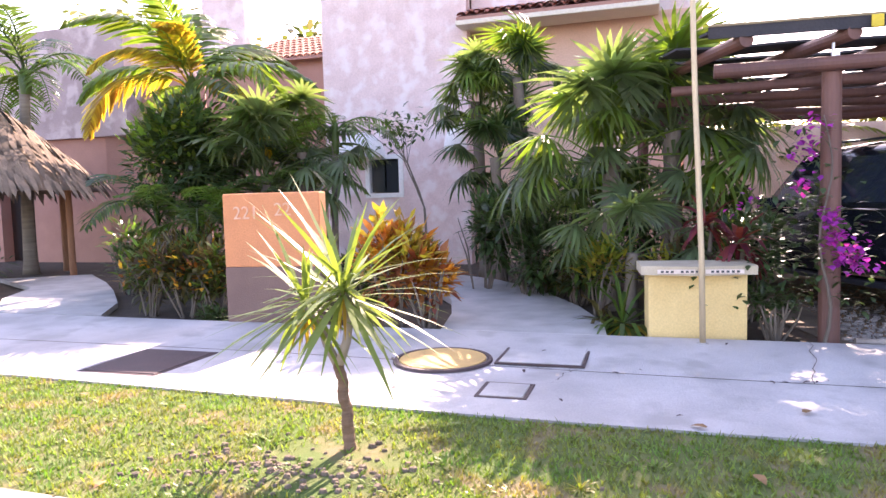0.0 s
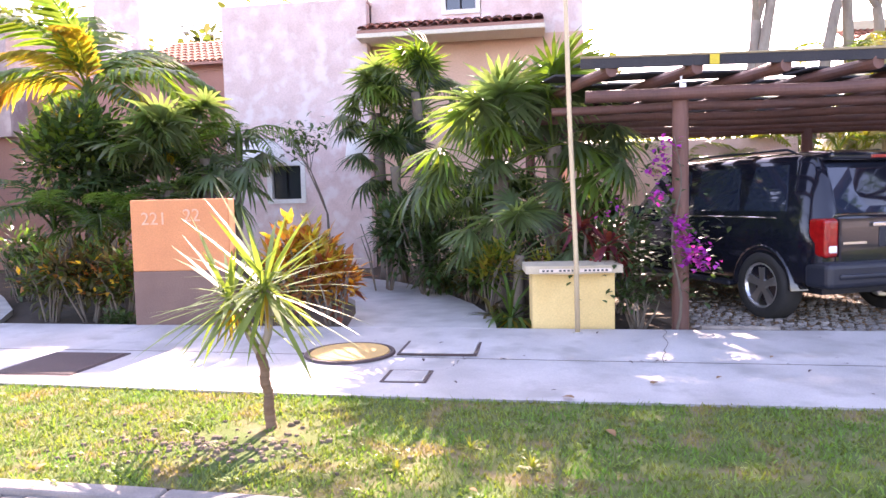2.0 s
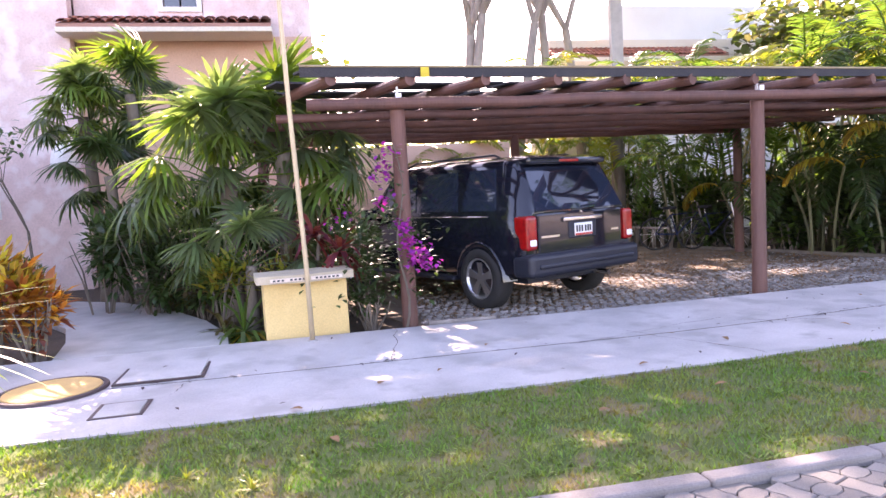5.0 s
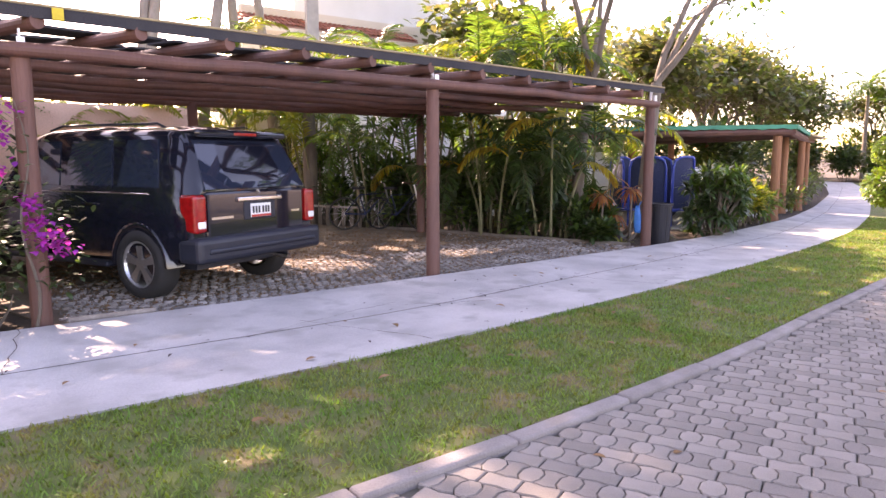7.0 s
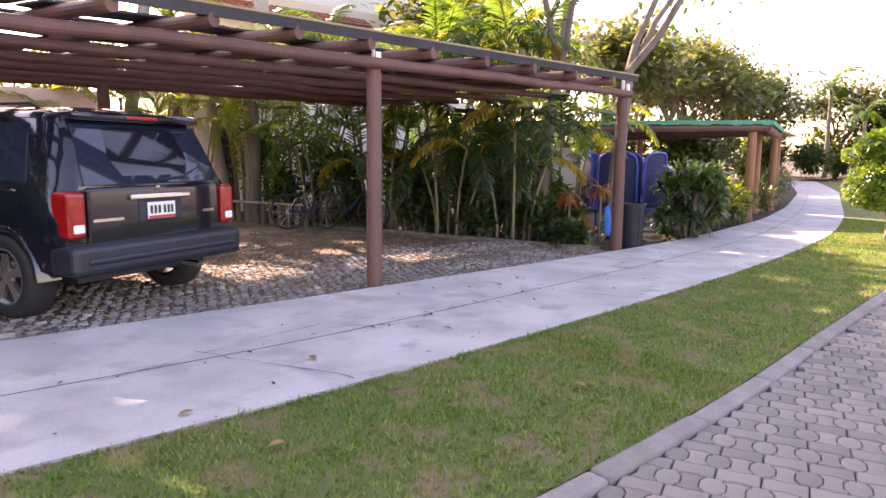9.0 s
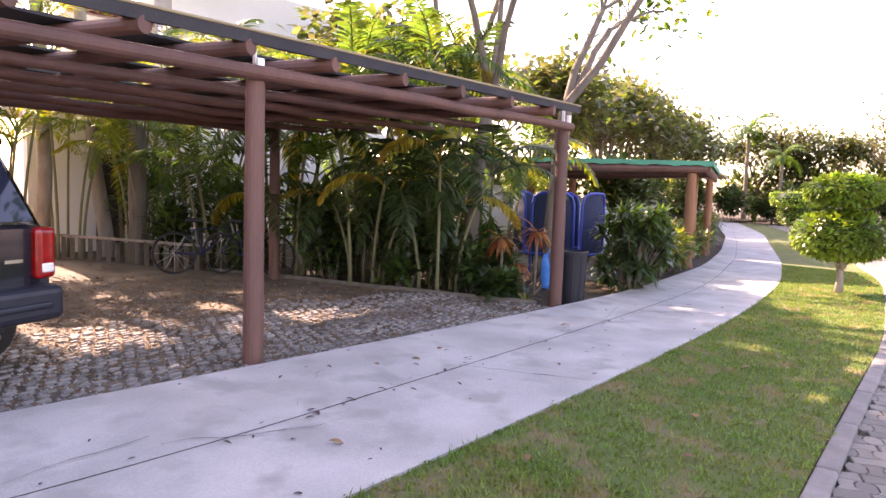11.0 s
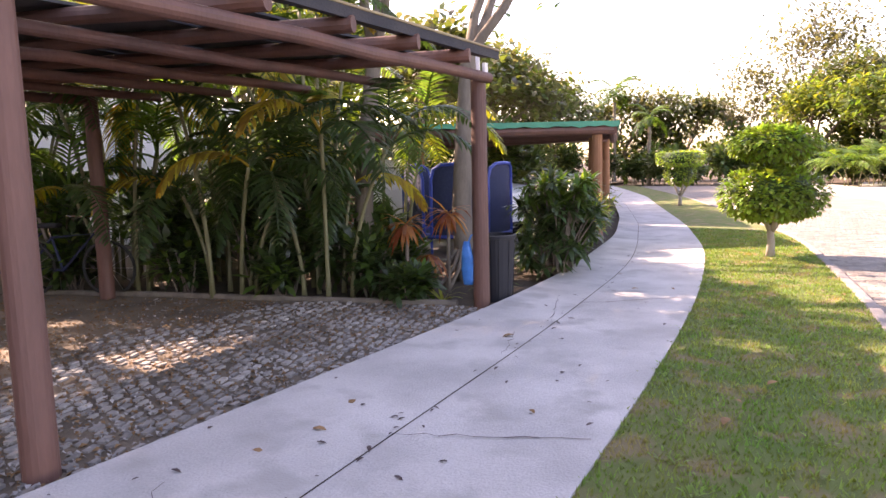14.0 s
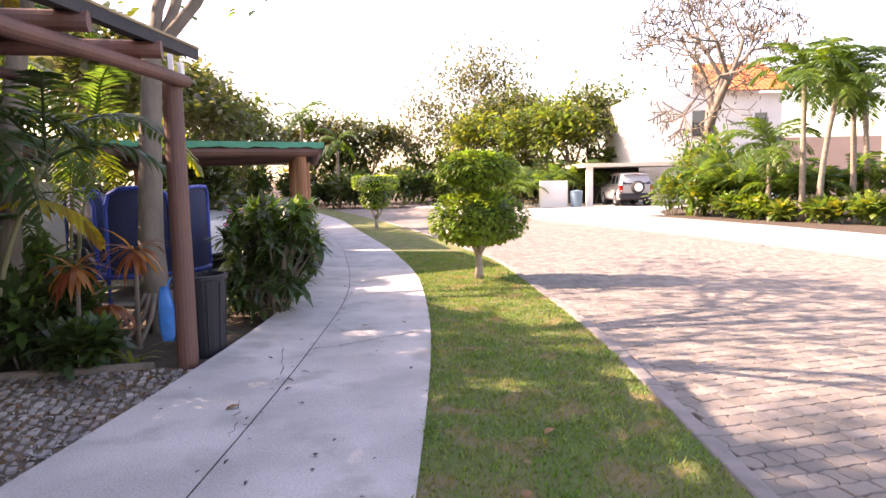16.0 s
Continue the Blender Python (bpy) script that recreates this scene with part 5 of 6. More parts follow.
for c, n, ln in heads:
    shapes = [Geo().blade((0, 0, 0), (1, 0, 0), 1.0, 0.052, None, dd, 3, 0.12).mesh("leaf", M["leaf_striped"]) for dd in (0.12, 0.25, 0.4)]
    for i in range(n):
        e = math.degrees(math.asin(-0.74 + 1.7 * ((i * 0.7549 + 0.31) % 1))) + r.uniform(-5, 5)
        part("leaf", r.choice(shapes), None, dr, at=pose(c[0], c[1], c[2] + r.uniform(-0.05, 0.05), 0, -e, i * 137.5 + r.uniform(-12, 12)) @ Matrix.Scale(ln * r.uniform(0.75, 1.08), 4))
    part("dry_skirt", rosette_geo(12, 0.3, 0.02, (-88, -45), r, 0.4, 3, c), "leaf_gold", dr, "dry hanging leaves")

for i, (x, y) in enumerate(((-1.8, -3.5), (-2.15, -3.85), (-1.45, -3.75))):
    strap_plant("grass_tuft", "bright yellow-green weed tuft in the lawn", (x, y, -0.005), 26, 0.10, 0.012, "leaf_yellow", (15, 80), 126 + i, 1.0)

# ---- planted bed between the carport and the next driveway ----
bed_palms = [(8.6, 2.0, 4, (1.2, 2.4)), (8.15, 3.2, 5, (1.3, 2.8)), (7.75, 4.7, 5, (1.2, 2.8)), (9.2, 2.9, 5, (2.2, 3.8)), (9.0, 4.4, 6, (2.4, 4.2)), (7.2, 6.3, 5, (1.3, 3.0)), (8.4, 6.0, 6, (2.4, 4.2)), (6.7, 8.0, 5, (1.6, 3.6)), (10.2, 3.8, 6, (2.4, 4.0)), (10.9, 2.9, 4, (1.8, 2.8)), (7.6, 7.6, 5, (2.4, 4.0))]
# clumps nearest the carport get darker fronds: the roof's shade put into leaf colour
for i, (x, y, n, h) in enumerate([(x, y, n + 1, h) for x, y, n, h in bed_palms]):
    clump_palm("areca_palm", "areca palm clump with slender canes and yellow-green fronds", (x, y, -0.03), n, (DARK_FROND * 3 + GOLD_FROND[:1]) if i < 2 else (DARK_FROND + GREEN_FROND + GOLD_FROND[:1]) if i in (2, 3, 5) else (BRIGHT_FROND + GREEN_FROND), h, 5, 0.75, 140 + i, scale=0.9, tilt=(-35, 60))
for i, (x, y, w, h) in enumerate(((8.75, 0.95, 0.3, 0.45), (8.35, 2.5, 0.4, 0.6), (8.0, 3.9, 0.45, 0.7), (7.4, 5.4, 0.5, 0.8), (9.4, 1.7, 0.45, 0.7), (9.9, 2.4, 0.5, 1.0), (9.1, 3.6, 0.7, 1.6), (8.6, 5.2, 0.8, 1.8), (7.9, 6.9, 0.9, 1.8), (6.7, 7.1, 0.6, 1.2), (10.5, 4.6, 0.7, 1.0), (8.7, 3.3, 0.6, 1.3), (8.2, 4.4, 0.6, 1.5), (7.6, 5.9, 0.6, 1.6), (9.5, 3.4, 0.8, 2.0), (8.9, 1.6, 0.35, 0.8), (9.0, 2.4, 0.5, 1.3), (9.2, 5.0, 0.7, 1.2), (8.3, 7.4, 0.8, 1.4), (7.2, 8.4, 0.9, 2.4), (10.6, 5.8, 1.1, 2.6), (11.6, 5.0, 1.0, 2.2), (11.9, 6.6, 1.2, 2.6))):
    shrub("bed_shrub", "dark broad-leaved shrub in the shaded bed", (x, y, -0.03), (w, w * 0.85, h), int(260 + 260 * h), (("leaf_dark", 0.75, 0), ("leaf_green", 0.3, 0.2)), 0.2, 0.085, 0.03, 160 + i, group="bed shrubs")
strap_plant("rusty_cordyline", "reddish orange cordyline in front of a trunk", (9.05, 1.2, -0.03), 34, 0.42, 0.05, "leaf_rust", (-30, 60), 181, 1.6, 0.85)
strap_plant("rusty_cordyline", "reddish orange cordyline behind the corner post", (9.55, 0.95, -0.03), 34, 0.42, 0.05, "leaf_rust", (-30, 60), 182, 1.6, 0.95)
strap_plant("rusty_cordyline", "dry orange cordyline in the bed", (9.15, 0.95, -0.03), 26, 0.4, 0.045, "leaf_rust", (-60, 40), 183, 2.0, 0.5)
strap_plant("green_strap_plant", "low bright green strap plant beside the bin", (9.75, 0.45, -0.03), 30, 0.4, 0.04, "leaf_bright", (15, 75), 184, 1.6)
strap_plant("green_strap_plant", "low green strap plant in the bed", (8.95, 0.65, -0.03), 24, 0.35, 0.035, "leaf_yellow", (15, 75), 185, 1.6)

# trees with pale trunks that rise above the roofs
def tall_tree(at, h, seed, r0, lean=(0, 0), leaves=2600, first=0.42, label="tall tree with pale trunk and airy crown", mats=(("leaf_green", 0.8), ("leaf_yellow", 0.25)), spread=0.5, clump=0.9):
    return limb_tree("tall_tree", label, (*at, -0.03), h, mats, seed, r0, 4, leaves, 0.2, lean, spread, "bark", first, clump, kids=3)


tall_tree((10.3, 1.15), 7.2, 191, 0.15, (0.03, 0.04), 700)
roots = Geo()
for k in range(11):
    a = k * 2 * math.pi / 11 + U(-0.2, 0.2)
    c, d = math.cos(a), math.sin(a)
    roots.tube([(c * 0.12, d * 0.12, 0.42), (c * 0.26, d * 0.26, 0.2), (c * 0.48, d * 0.48, 0.04), (c * 0.62, d * 0.62, -0.03)], [0.03, 0.03, 0.025, 0.015], 6)
part("root", roots, "bark", bpy.data.objects["tall_tree"], "spreading surface roots", smooth=True)
tall_tree((9.75, 2.35), 7.0, 192, 0.14, (-0.06, 0.05), 800)
for i, (x, y, h, ln) in enumerate(((2.6, 8.2, 11.5, (0.05, 0.0)), (2.9, 8.9, 12.5, (0.03, 0.0)), (4.0, 8.3, 12.0, (0.03, 0.0)), (5.3, 9.4, 12.5, (0.0, 0.0)), (6.4, 9.0, 12.0, (0.03, 0.0)), (3.6, 10.4, 13.0, (0.0, 0.0)))):
    limb_tree("shade_tree", "tall shade tree with forked pale trunk behind carport", (x, y, -0.03), h, (("leaf_green", 0.8), ("leaf_dark", 0.5)), 193 + (i + 1 if i else 0), 0.15, 4, 11000 if x < 4.5 else 3000, 0.27, ln, 0.5, "bark_pale", 0.46, 1.5, group="shade trees", kids=3)
tall_tree((12.6, 6.0), 8.6, 197, 0.18, (0.04, 0.0), 450, label="tall dark-leaved tree behind the bed", mats=(("leaf_dark", 0.9),))
for i, (x, y, h) in enumerate(((0.8, 7.6, 1.0), (2.2, 7.8, 1.3), (3.3, 7.6, 1.4), (4.4, 8.2, 1.6), (5.6, 8.9, 1.9), (7.0, 9.3, 2.0))):
    clump_palm("areca_palm", "sunlit yellow-green palm clump behind the carport", (x, y, -0.03), 5, BRIGHT_FROND, (1.2 * h, 2.2 * h), 6, 0.7, 200 + i, scale=0.95)

# ---- shrubs along the pavement beyond the bin ----
def side_shrub(x, d, w, h, n, mats, seed, label, leaf=0.24, width=0.06):
    shrub("border_shrub", label, (x, back(x) + d, -0.03), (w, w * 0.85, h), n, mats, leaf, width, 0.05, seed, 0.9, group="border shrubs")


def rosette_shrub(label, at, size, tufts, seed, mats=("leaf_dark", "leaf_green"), length=0.25, width=0.062):
    """Upright stems, each ending in a tuft of long pointed leaves."""
    r = random.Random(seed)
    t = thing("border_shrub", label, "shrub", at, "border shrubs")
    stems, geos = Geo(), [Geo() for _ in mats]
    for i in range(tufts):
        a, u, q = i * 2.39996, r.random() ** 0.5, r.random() ** 0.75
        wide = 0.45 + 0.55 * math.sin(math.pi * (0.15 + 0.7 * q))
        p = Vector((math.cos(a) * u * size[0] * wide, math.sin(a) * u * size[1] * wide, 0.12 + (size[2] - 0.25) * q))
        stems.tube([(p.x * 0.25, p.y * 0.25, 0), (p.x * 0.55, p.y * 0.55, p.z * 0.6), p], [0.012, 0.010, 0.007], 5)
        g = geos[1 if q > 0.72 and r.random() < 0.7 else 0]
        out = Vector((p.x / size[0], p.y / size[1], 0)) * 0.5
        for k in range(17):
            e, b = radians(r.uniform(-20, 75)), k * 2.39996
            v = Vector((math.cos(b) * math.cos(e), math.sin(b) * math.cos(e), math.sin(e))) + out
            g.blade(p + Vector((0, 0, r.uniform(-0.06, 0.03))), v, length * r.uniform(0.7, 1.15), width, None, r.uniform(0.4, 1.4), 3, 0.18)
    part("branch_frame", stems, "bark", t)
    for g, mat in zip(geos, mats):
        part("foliage", g, mat, t)
    return t


rosette_shrub("glossy long-leaved dark green shrub overhanging the pavement", (11.1, back(11.1) + 0.05, -0.03), (0.62, 0.56, 1.42), 95, 211)
rosette_shrub("glossy long-leaved green shrub at pavement edge", (12.0, back(12.0) + 0.28, -0.03), (0.62, 0.56, 1.32), 85, 212, ("leaf_green", "leaf_bright"))
side_shrub(12.7, 0.5, 0.6, 1.05, 520, (("leaf_green", 0.6, 0), ("leaf_yellow", 0.35, 0.5)), 213, "green and yellow croton at pavement edge")
side_shrub(13.5, 0.40, 0.65, 1.1, 640, (("leaf_yellow", 0.6, 0.3), ("leaf_gold", 0.15, 0.7), ("leaf_green", 0.3, 0)), 214, "bright yellow croton at pavement edge")
side_shrub(14.4, 0.45, 0.6, 0.95, 480, (("leaf_green", 0.6, 0), ("leaf_bright", 0.35, 0.4)), 215, "green shrub at pavement edge")
side_shrub(15.6, 0.6, 0.6, 0.8, 360, (("leaf_green", 0.8, 0),), 216, "green shrub near the green-roofed carport")
for i, x in enumerate((18.2, 19.6, 21.2, 23.0, 25.0, 27.0, 29.5)):
    side_shrub(x, 0.8, 0.8, 1.0, 300, (("leaf_far", 0.8, 0), ("leaf_bright", 0.15, 0.4)), 220 + i, "green garden hedge shrub along the pavement")
strap_plant("pink_bromeliad", "pink-leaved cordyline above the hedge", (13.0, 1.5, -0.03), 22, 0.32, 0.05, "magenta", (10, 80), 241, 1.2, 1.0)

# ---- clipped topiary trees on the lawn ----
def topiary(name, label, at, stem, balls, seed):
    r = random.Random(seed)
    t = thing(name, label, "topiary", at, "topiary trees")
    g = Geo().tube([(0.02, 0.01, -0.05), (0.015, 0, stem * 0.3), (-0.01, 0.01, stem * 0.55), (0, 0, stem * 0.8)], [0.075, 0.055, 0.05, 0.04], 10)
    for k in range(5):
        a = 2 * math.pi * k / 5
        g.tube([(0, 0, stem * 0.52), (math.cos(a) * 0.14, math.sin(a) * 0.14, stem * 0.85), (math.cos(a) * 0.35, math.sin(a) * 0.35, stem + 0.3)], [0.045, 0.035, 0.02], 7)
    z = stem
    part("trunk", g, "bark_pale", t, smooth=True)
    for cz, rx, rz, n, flat in balls:
        lg = Geo()
        # solid core; its dark leaf colour paints the shade between the leaves
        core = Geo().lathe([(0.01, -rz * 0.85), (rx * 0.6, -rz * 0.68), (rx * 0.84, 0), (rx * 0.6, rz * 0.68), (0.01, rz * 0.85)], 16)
        for _ in range(n):
            d = Vector((r.gauss(0, 1), r.gauss(0, 1), r.gauss(0, 1))).normalized()
            if flat:
                p = Vector((d.x * rx * 1.1, d.y * rx * 1.1, max(-rz, min(rz * 0.6, d.z * rz * 1.4))))
                m2 = (p.x ** 2 + p.y ** 2) ** 0.5
                if m2 > rx:
                    p.x, p.y = p.x * rx / m2, p.y * rx / m2
            else:
                bump = 1 + 0.07 * math.sin(d.x * 5 + seed) * math.cos(d.y * 4)
                p = Vector((d.x * rx, d.y * rx, d.z * rz)) * bump * r.uniform(0.86, 1.03)
            lg.blade(p, d + Vector((r.uniform(-0.7, 0.7), r.uniform(-0.7, 0.7), r.uniform(-0.5, 0.7))), r.uniform(0.06, 0.11), 0.055, None, 0.6, 2, 0.15)
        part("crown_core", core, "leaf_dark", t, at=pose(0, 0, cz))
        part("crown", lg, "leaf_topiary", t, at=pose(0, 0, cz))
    return t


topiary("topiary_tree", "clipped two-tier topiary tree on the lawn", (14.0, -2.0, -0.005), 0.72, [(0.95, 0.72, 0.40, 3600, False), (1.70, 0.60, 0.24, 2400, False)], 5)
topiary("topiary_tree", "clipped flat-topped topiary tree on the lawn", (25.8, 2.3, -0.005), 0.6, [(1.05, 0.50, 0.38, 900, False), (1.58, 0.74, 0.26, 1400, True)], 6)

# ---- bins and clutter in the bed ----
tr = thing("trampoline", "small blue trampoline with dark safety net in garden", "trampoline", (12.65, 2.75, -0.03))
RT, NT = 0.92, 24
ring = [(RT * math.cos(2 * math.pi * k / NT), RT * math.sin(2 * math.pi * k / NT)) for k in range(NT + 1)]
part("pad", Geo().lathe([(RT * 0.78, 0.36), (RT * 0.78, 0.40), (RT * 0.9, 0.43), (RT * 1.03, 0.40), (RT * 1.03, 0.35), (RT * 0.78, 0.36)], 32), "blue_plastic", tr, "blue padded ring", smooth=True)
part("mat", Geo().lathe([(0.001, 0.385), (RT * 0.79, 0.385)], 32), "mesh_dark", tr)
for k in range(6):
    a0, a1 = 2 * math.pi * k / 6 + 0.08, 2 * math.pi * (k + 1) / 6 - 0.08
    am = (a0 + a1) / 2
    c = lambda a, z, rr=RT: (rr * math.cos(a), rr * math.sin(a), z)
    top = [c(a0, 0.40), c(a0 + 0.01, 1.30), c(a0 + 0.06, 1.46), c(a0 + 0.2, 1.53), c(am, 1.54), c(a1 - 0.2, 1.53), c(a1 - 0.06, 1.46), c(a1 - 0.01, 1.30), c(a1, 0.40)]
    part("net_frame", Geo().tube(top, [0.028] * 9, 8), "blue_plastic", tr)
    net = Geo()
    for i in range(9):
        a = a0 + (a1 - a0) * i / 8
        zt = 1.52 - 0.16 * abs(i / 4 - 1) ** 5
        net.v += [c(a, 0.40, RT * 0.985), c(a, zt, RT * 0.985), c(a, 0.40, RT * 0.975), c(a, zt, RT * 0.975)]
    for i in range(8):
        o = 4 * i
        net.f += [(o, o + 4, o + 5, o + 1), (o + 2, o + 3, o + 7, o + 6)]
    part("net", net, "mesh_dark", tr, "dark blue safety net")
    part("foot", Geo().tube([c(a0, 0.0), c(a0, 0.40)], [0.022, 0.022], 8), "blue_plastic", tr)
bin_ = thing("waste_bin", "black ribbed plastic waste bin beside carport post", "bin", (9.36, 0.18, -0.03))
g = Geo().lathe([(0.001, 0.0), (0.17, 0.0), (0.175, 0.03), (0.205, 0.68), (0.205, 0.70), (0.225, 0.705), (0.225, 0.74), (0.2, 0.745), (0.165, 0.06), (0.001, 0.05)], 28)
part("body", g, "black_plastic", bin_, smooth=False)
for k in range(10):
    a = 2 * math.pi * k / 10
    part("rib", Geo().tube([(0.178 * math.cos(a), 0.178 * math.sin(a), 0.05), (0.207 * math.cos(a), 0.207 * math.sin(a), 0.68)], [0.005, 0.005], 5), "black_plastic", bin_)
bag = thing("blue_bag", "bright blue plastic bag hanging on post", "bag", (8.80, 0.22, 0.23))
bg = Geo()
for i in range(9):
    s = i / 8
    rr = 0.085 * math.sin(math.pi * min(1, 0.12 + s * 0.75)) ** 0.6
    for k in range(12):
        a = 2 * math.pi * k / 12
        bg.v.append((math.cos(a) * rr * 0.42 + 0.015 * math.sin(6 * s) + 0.006 * math.sin(4 * a + 9 * s), math.sin(a) * rr * (1 + 0.12 * math.sin(3 * a)) * (1.15 - 0.5 * s), 0.46 * s))
bg.f = [(i * 12 + k, i * 12 + (k + 1) % 12, (i + 1) * 12 + (k + 1) % 12, (i + 1) * 12 + k) for i in range(8) for k in range(12)] + [tuple(range(12))[::-1], tuple(range(96, 108))]
part("bag_body", bg, "cyan_bag", bag, smooth=True)
part("handle", Geo().tube([(0, 0, 0.42), (0.02, -0.04, 0.52), (0.05, -0.1, 0.56)], [0.012, 0.008, 0.006], 6), "cyan_bag", bag)

# bicycle leaning at the bed
def bicycle(at, rz):
    t = thing("bicycle", "dark blue bicycle with basket parked by the bed", "bicycle", at, rz=rz)
    for x in (-0.52, 0.52):
        w = part("wheel", Geo().tube([(x + 0.33 * math.cos(2 * math.pi * k / 24), 0, 0.35 + 0.33 * math.sin(2 * math.pi * k / 24)) for k in range(25)], [0.02] * 25, 6, False), "tyre", t)
        sp = Geo()
        for k in range(12):
            a = 2 * math.pi * k / 12
            sp.tube([(x, 0, 0.35), (x + 0.32 * math.cos(a), 0, 0.35 + 0.32 * math.sin(a))], [0.003, 0.003], 4)
        part("spokes", sp, "alloy", w)
    part("frame", Geo().tube([(-0.52, 0, 0.35), (-0.08, 0, 0.33), (0.36, 0, 0.78), (-0.2, 0, 0.74), (-0.08, 0, 0.33)], [0.02] * 5, 8).tube([(-0.2, 0, 0.74), (-0.52, 0, 0.35)], [0.012] * 2, 6), "mesh_dark", t)
    part("fork", Geo().tube([(0.52, 0, 0.35), (0.40, 0, 0.72), (0.34, 0, 0.98)], [0.014, 0.018, 0.016], 8), "alloy", t)
    part("handlebar", Geo().tube([(0.22, -0.28, 1.02), (0.34, -0.1, 0.99), (0.34, 0.1, 0.99), (0.22, 0.28, 1.02)], [0.014] * 4, 8), "chrome", t)
    part("saddle", bevelled("saddle", M["black_plastic"], -0.36, -0.07, 0.86, -0.08, 0.07, 0.92, 0.025), None, t)
    part("seat_post", Geo().tube([(-0.2, 0, 0.74), (-0.22, 0, 0.88)], [0.014, 0.014], 8), "chrome", t)
    return t


bicycle((6.75, 5.6, -0.02), -20)
bicycle((7.15, 5.0, -0.02), -62)
# low wooden fence at the back of the drive
fence = thing("low_fence", "low weathered wooden picket edging behind driveway", "fence")
for k in range(16):
    s = k / 15
    p = Vector((5.45, 9.1, 0)).lerp(Vector((6.75, 6.0, 0)), s)
    part("picket", Geo().box(p.x - 0.04, p.y - 0.012, -0.05, p.x + 0.04, p.y + 0.012, 0.40 + 0.04 * math.sin(k * 7)), "bark", fence)
log("rail", (5.42, 9.17, 0.42), (6.78, 5.93, 0.42), 0.03, 0.025, fence, 8, 0.01, "bark_pale")
log("kerb_log", (0.2, -0.02, 0.02), (0.95, -0.04, 0.02), 0.035, 0.03, None, 8, 0.0, "bark_pale")
tagged(bpy.data.objects["kerb_log"], "short pale log lying beside the post", "log")
edging = thing("bed_edging", "low weathered timber edging between driveway and bed", "edging")
EDGE_PTS = [(8.80, 0.36), (8.25, 2.0), (7.62, 3.95), (6.95, 5.75)]
for a, b in zip(EDGE_PTS, EDGE_PTS[1:]):
    log("edging_log", (*a, 0.0), (*b, 0.0), 0.05, 0.045, edging, 8, 0.015, "bark")
# brown trunk-like pillar behind the bed palms
for x, y in ((6.47, 7.78),):
    pl = thing("wooden_pillar", "thick dark wooden pillar behind the carport", "pillar", (x, y, -0.03))
    part("shaft", trunk_geo(2.7, 0.17, 0.15, seed=4), "bark", pl)

# ---- green-roofed carport with white car ----
gc = thing("green_carport", "wooden carport with green tarpaulin roof", "carport")
GP = [(15.6, 1.35), (18.0, 2.35), (15.9, 5.8), (19.0, 6.6), (12.6, 5.2)]
for i, (x, y) in enumerate(GP):
    part("post", trunk_geo(2.15, 0.11, 0.1, seed=i, rough=0.03), "wood_orange", gc, at=pose(x, y, -0.05))
gg = Geo()
corners = [(15.7, 0.95), (18.3, 1.85), (18.6, 7.0), (12.0, 5.9)]
vs, fs, n = [], [], 10
for i in range(n + 1):
    for j in range(n + 1):
        a = Vector(corners[0]).lerp(Vector(corners[1]), i / n)
        b = Vector(corners[3]).lerp(Vector(corners[2]), i / n)
        p = a.lerp(b, j / n)
        vs.append((p.x, p.y, 2.26 + 0.03 * math.sin(i * 1.7) * math.cos(j * 1.3) - 0.10 * i / n))
for i in range(n):
    for j in range(n):
        fs.append((i * (n + 1) + j, (i + 1) * (n + 1) + j, (i + 1) * (n + 1) + j + 1, i * (n + 1) + j + 1))
gg.add(vs, fs)
tarp = part("roof", gg, "green_tarp", gc, "green tarpaulin sheet")
for a, b, drop in ((0, 1, 0.10), (3, 0, 0.0)):
    dg = Geo()
    for k in range(41):
        p = Vector(corners[a]).lerp(Vector(corners[b]), k / 40)
        z = 2.27 - drop * k / 40
        hang = 0.10 + 0.012 * math.sin(k * 1.3) + 0.012 * math.sin(k * 3.1)
        for o in (-0.015, 0.0):
            dg.v += [(p.x + o, p.y + o - 0.01, z), (p.x + o, p.y + o - 0.01, z - hang)]
    for k in range(40):
        q = 4 * k
        dg.f += [(q, q + 1, q + 5, q + 4), (q + 2, q + 6, q + 7, q + 3), (q + 1, q + 3, q + 7, q + 5)]
    part("drape", dg, "green_tarp", gc, "hanging green tarpaulin edge")
sol = tarp.modifiers.new("thickness", 'SOLIDIFY')
sol.thickness = 0.05
for a, b in ((0, 1), (3, 2), (0, 3), (1, 2)):
    p, q = corners[a], corners[b]
    log("beam", (p[0], p[1] + 0.12, 2.10), (q[0], q[1] + 0.12, 2.08 - (0.08 if a == 1 or b == 1 else 0)), 0.09, 0.08, gc, 10, 0.02, "log")
for k in range(7):
    s = (k + 0.5) / 7
    a = Vector(corners[0]).lerp(Vector(corners[1]), s)
    b = Vector(corners[3]).lerp(Vector(corners[2]), s)
    log("rafter", (a.x, a.y + 0.2, 2.16 - 0.09 * s), (b.x, b.y, 2.16 - 0.09 * s), 0.05, 0.045, gc, 8, 0.02, "log")
nc = thing("next_carport", "wooden carport with pale sheet roof beyond green one", "carport")
for i, (x, y) in enumerate(((19.3, 2.5), (22.2, 3.7), (19.0, 6.6), (22.0, 7.2))):
    part("post", trunk_geo(2.1, 0.10, 0.09, seed=30 + i, rough=0.03), "wood_orange", nc, at=pose(x, y, -0.05))
part("roof", Geo().prism([(18.75, 2.0), (22.8, 3.4), (22.8, 7.6), (18.75, 7.3)], 2.10, 2.15), "bamboo", nc, "pale sheet roof")
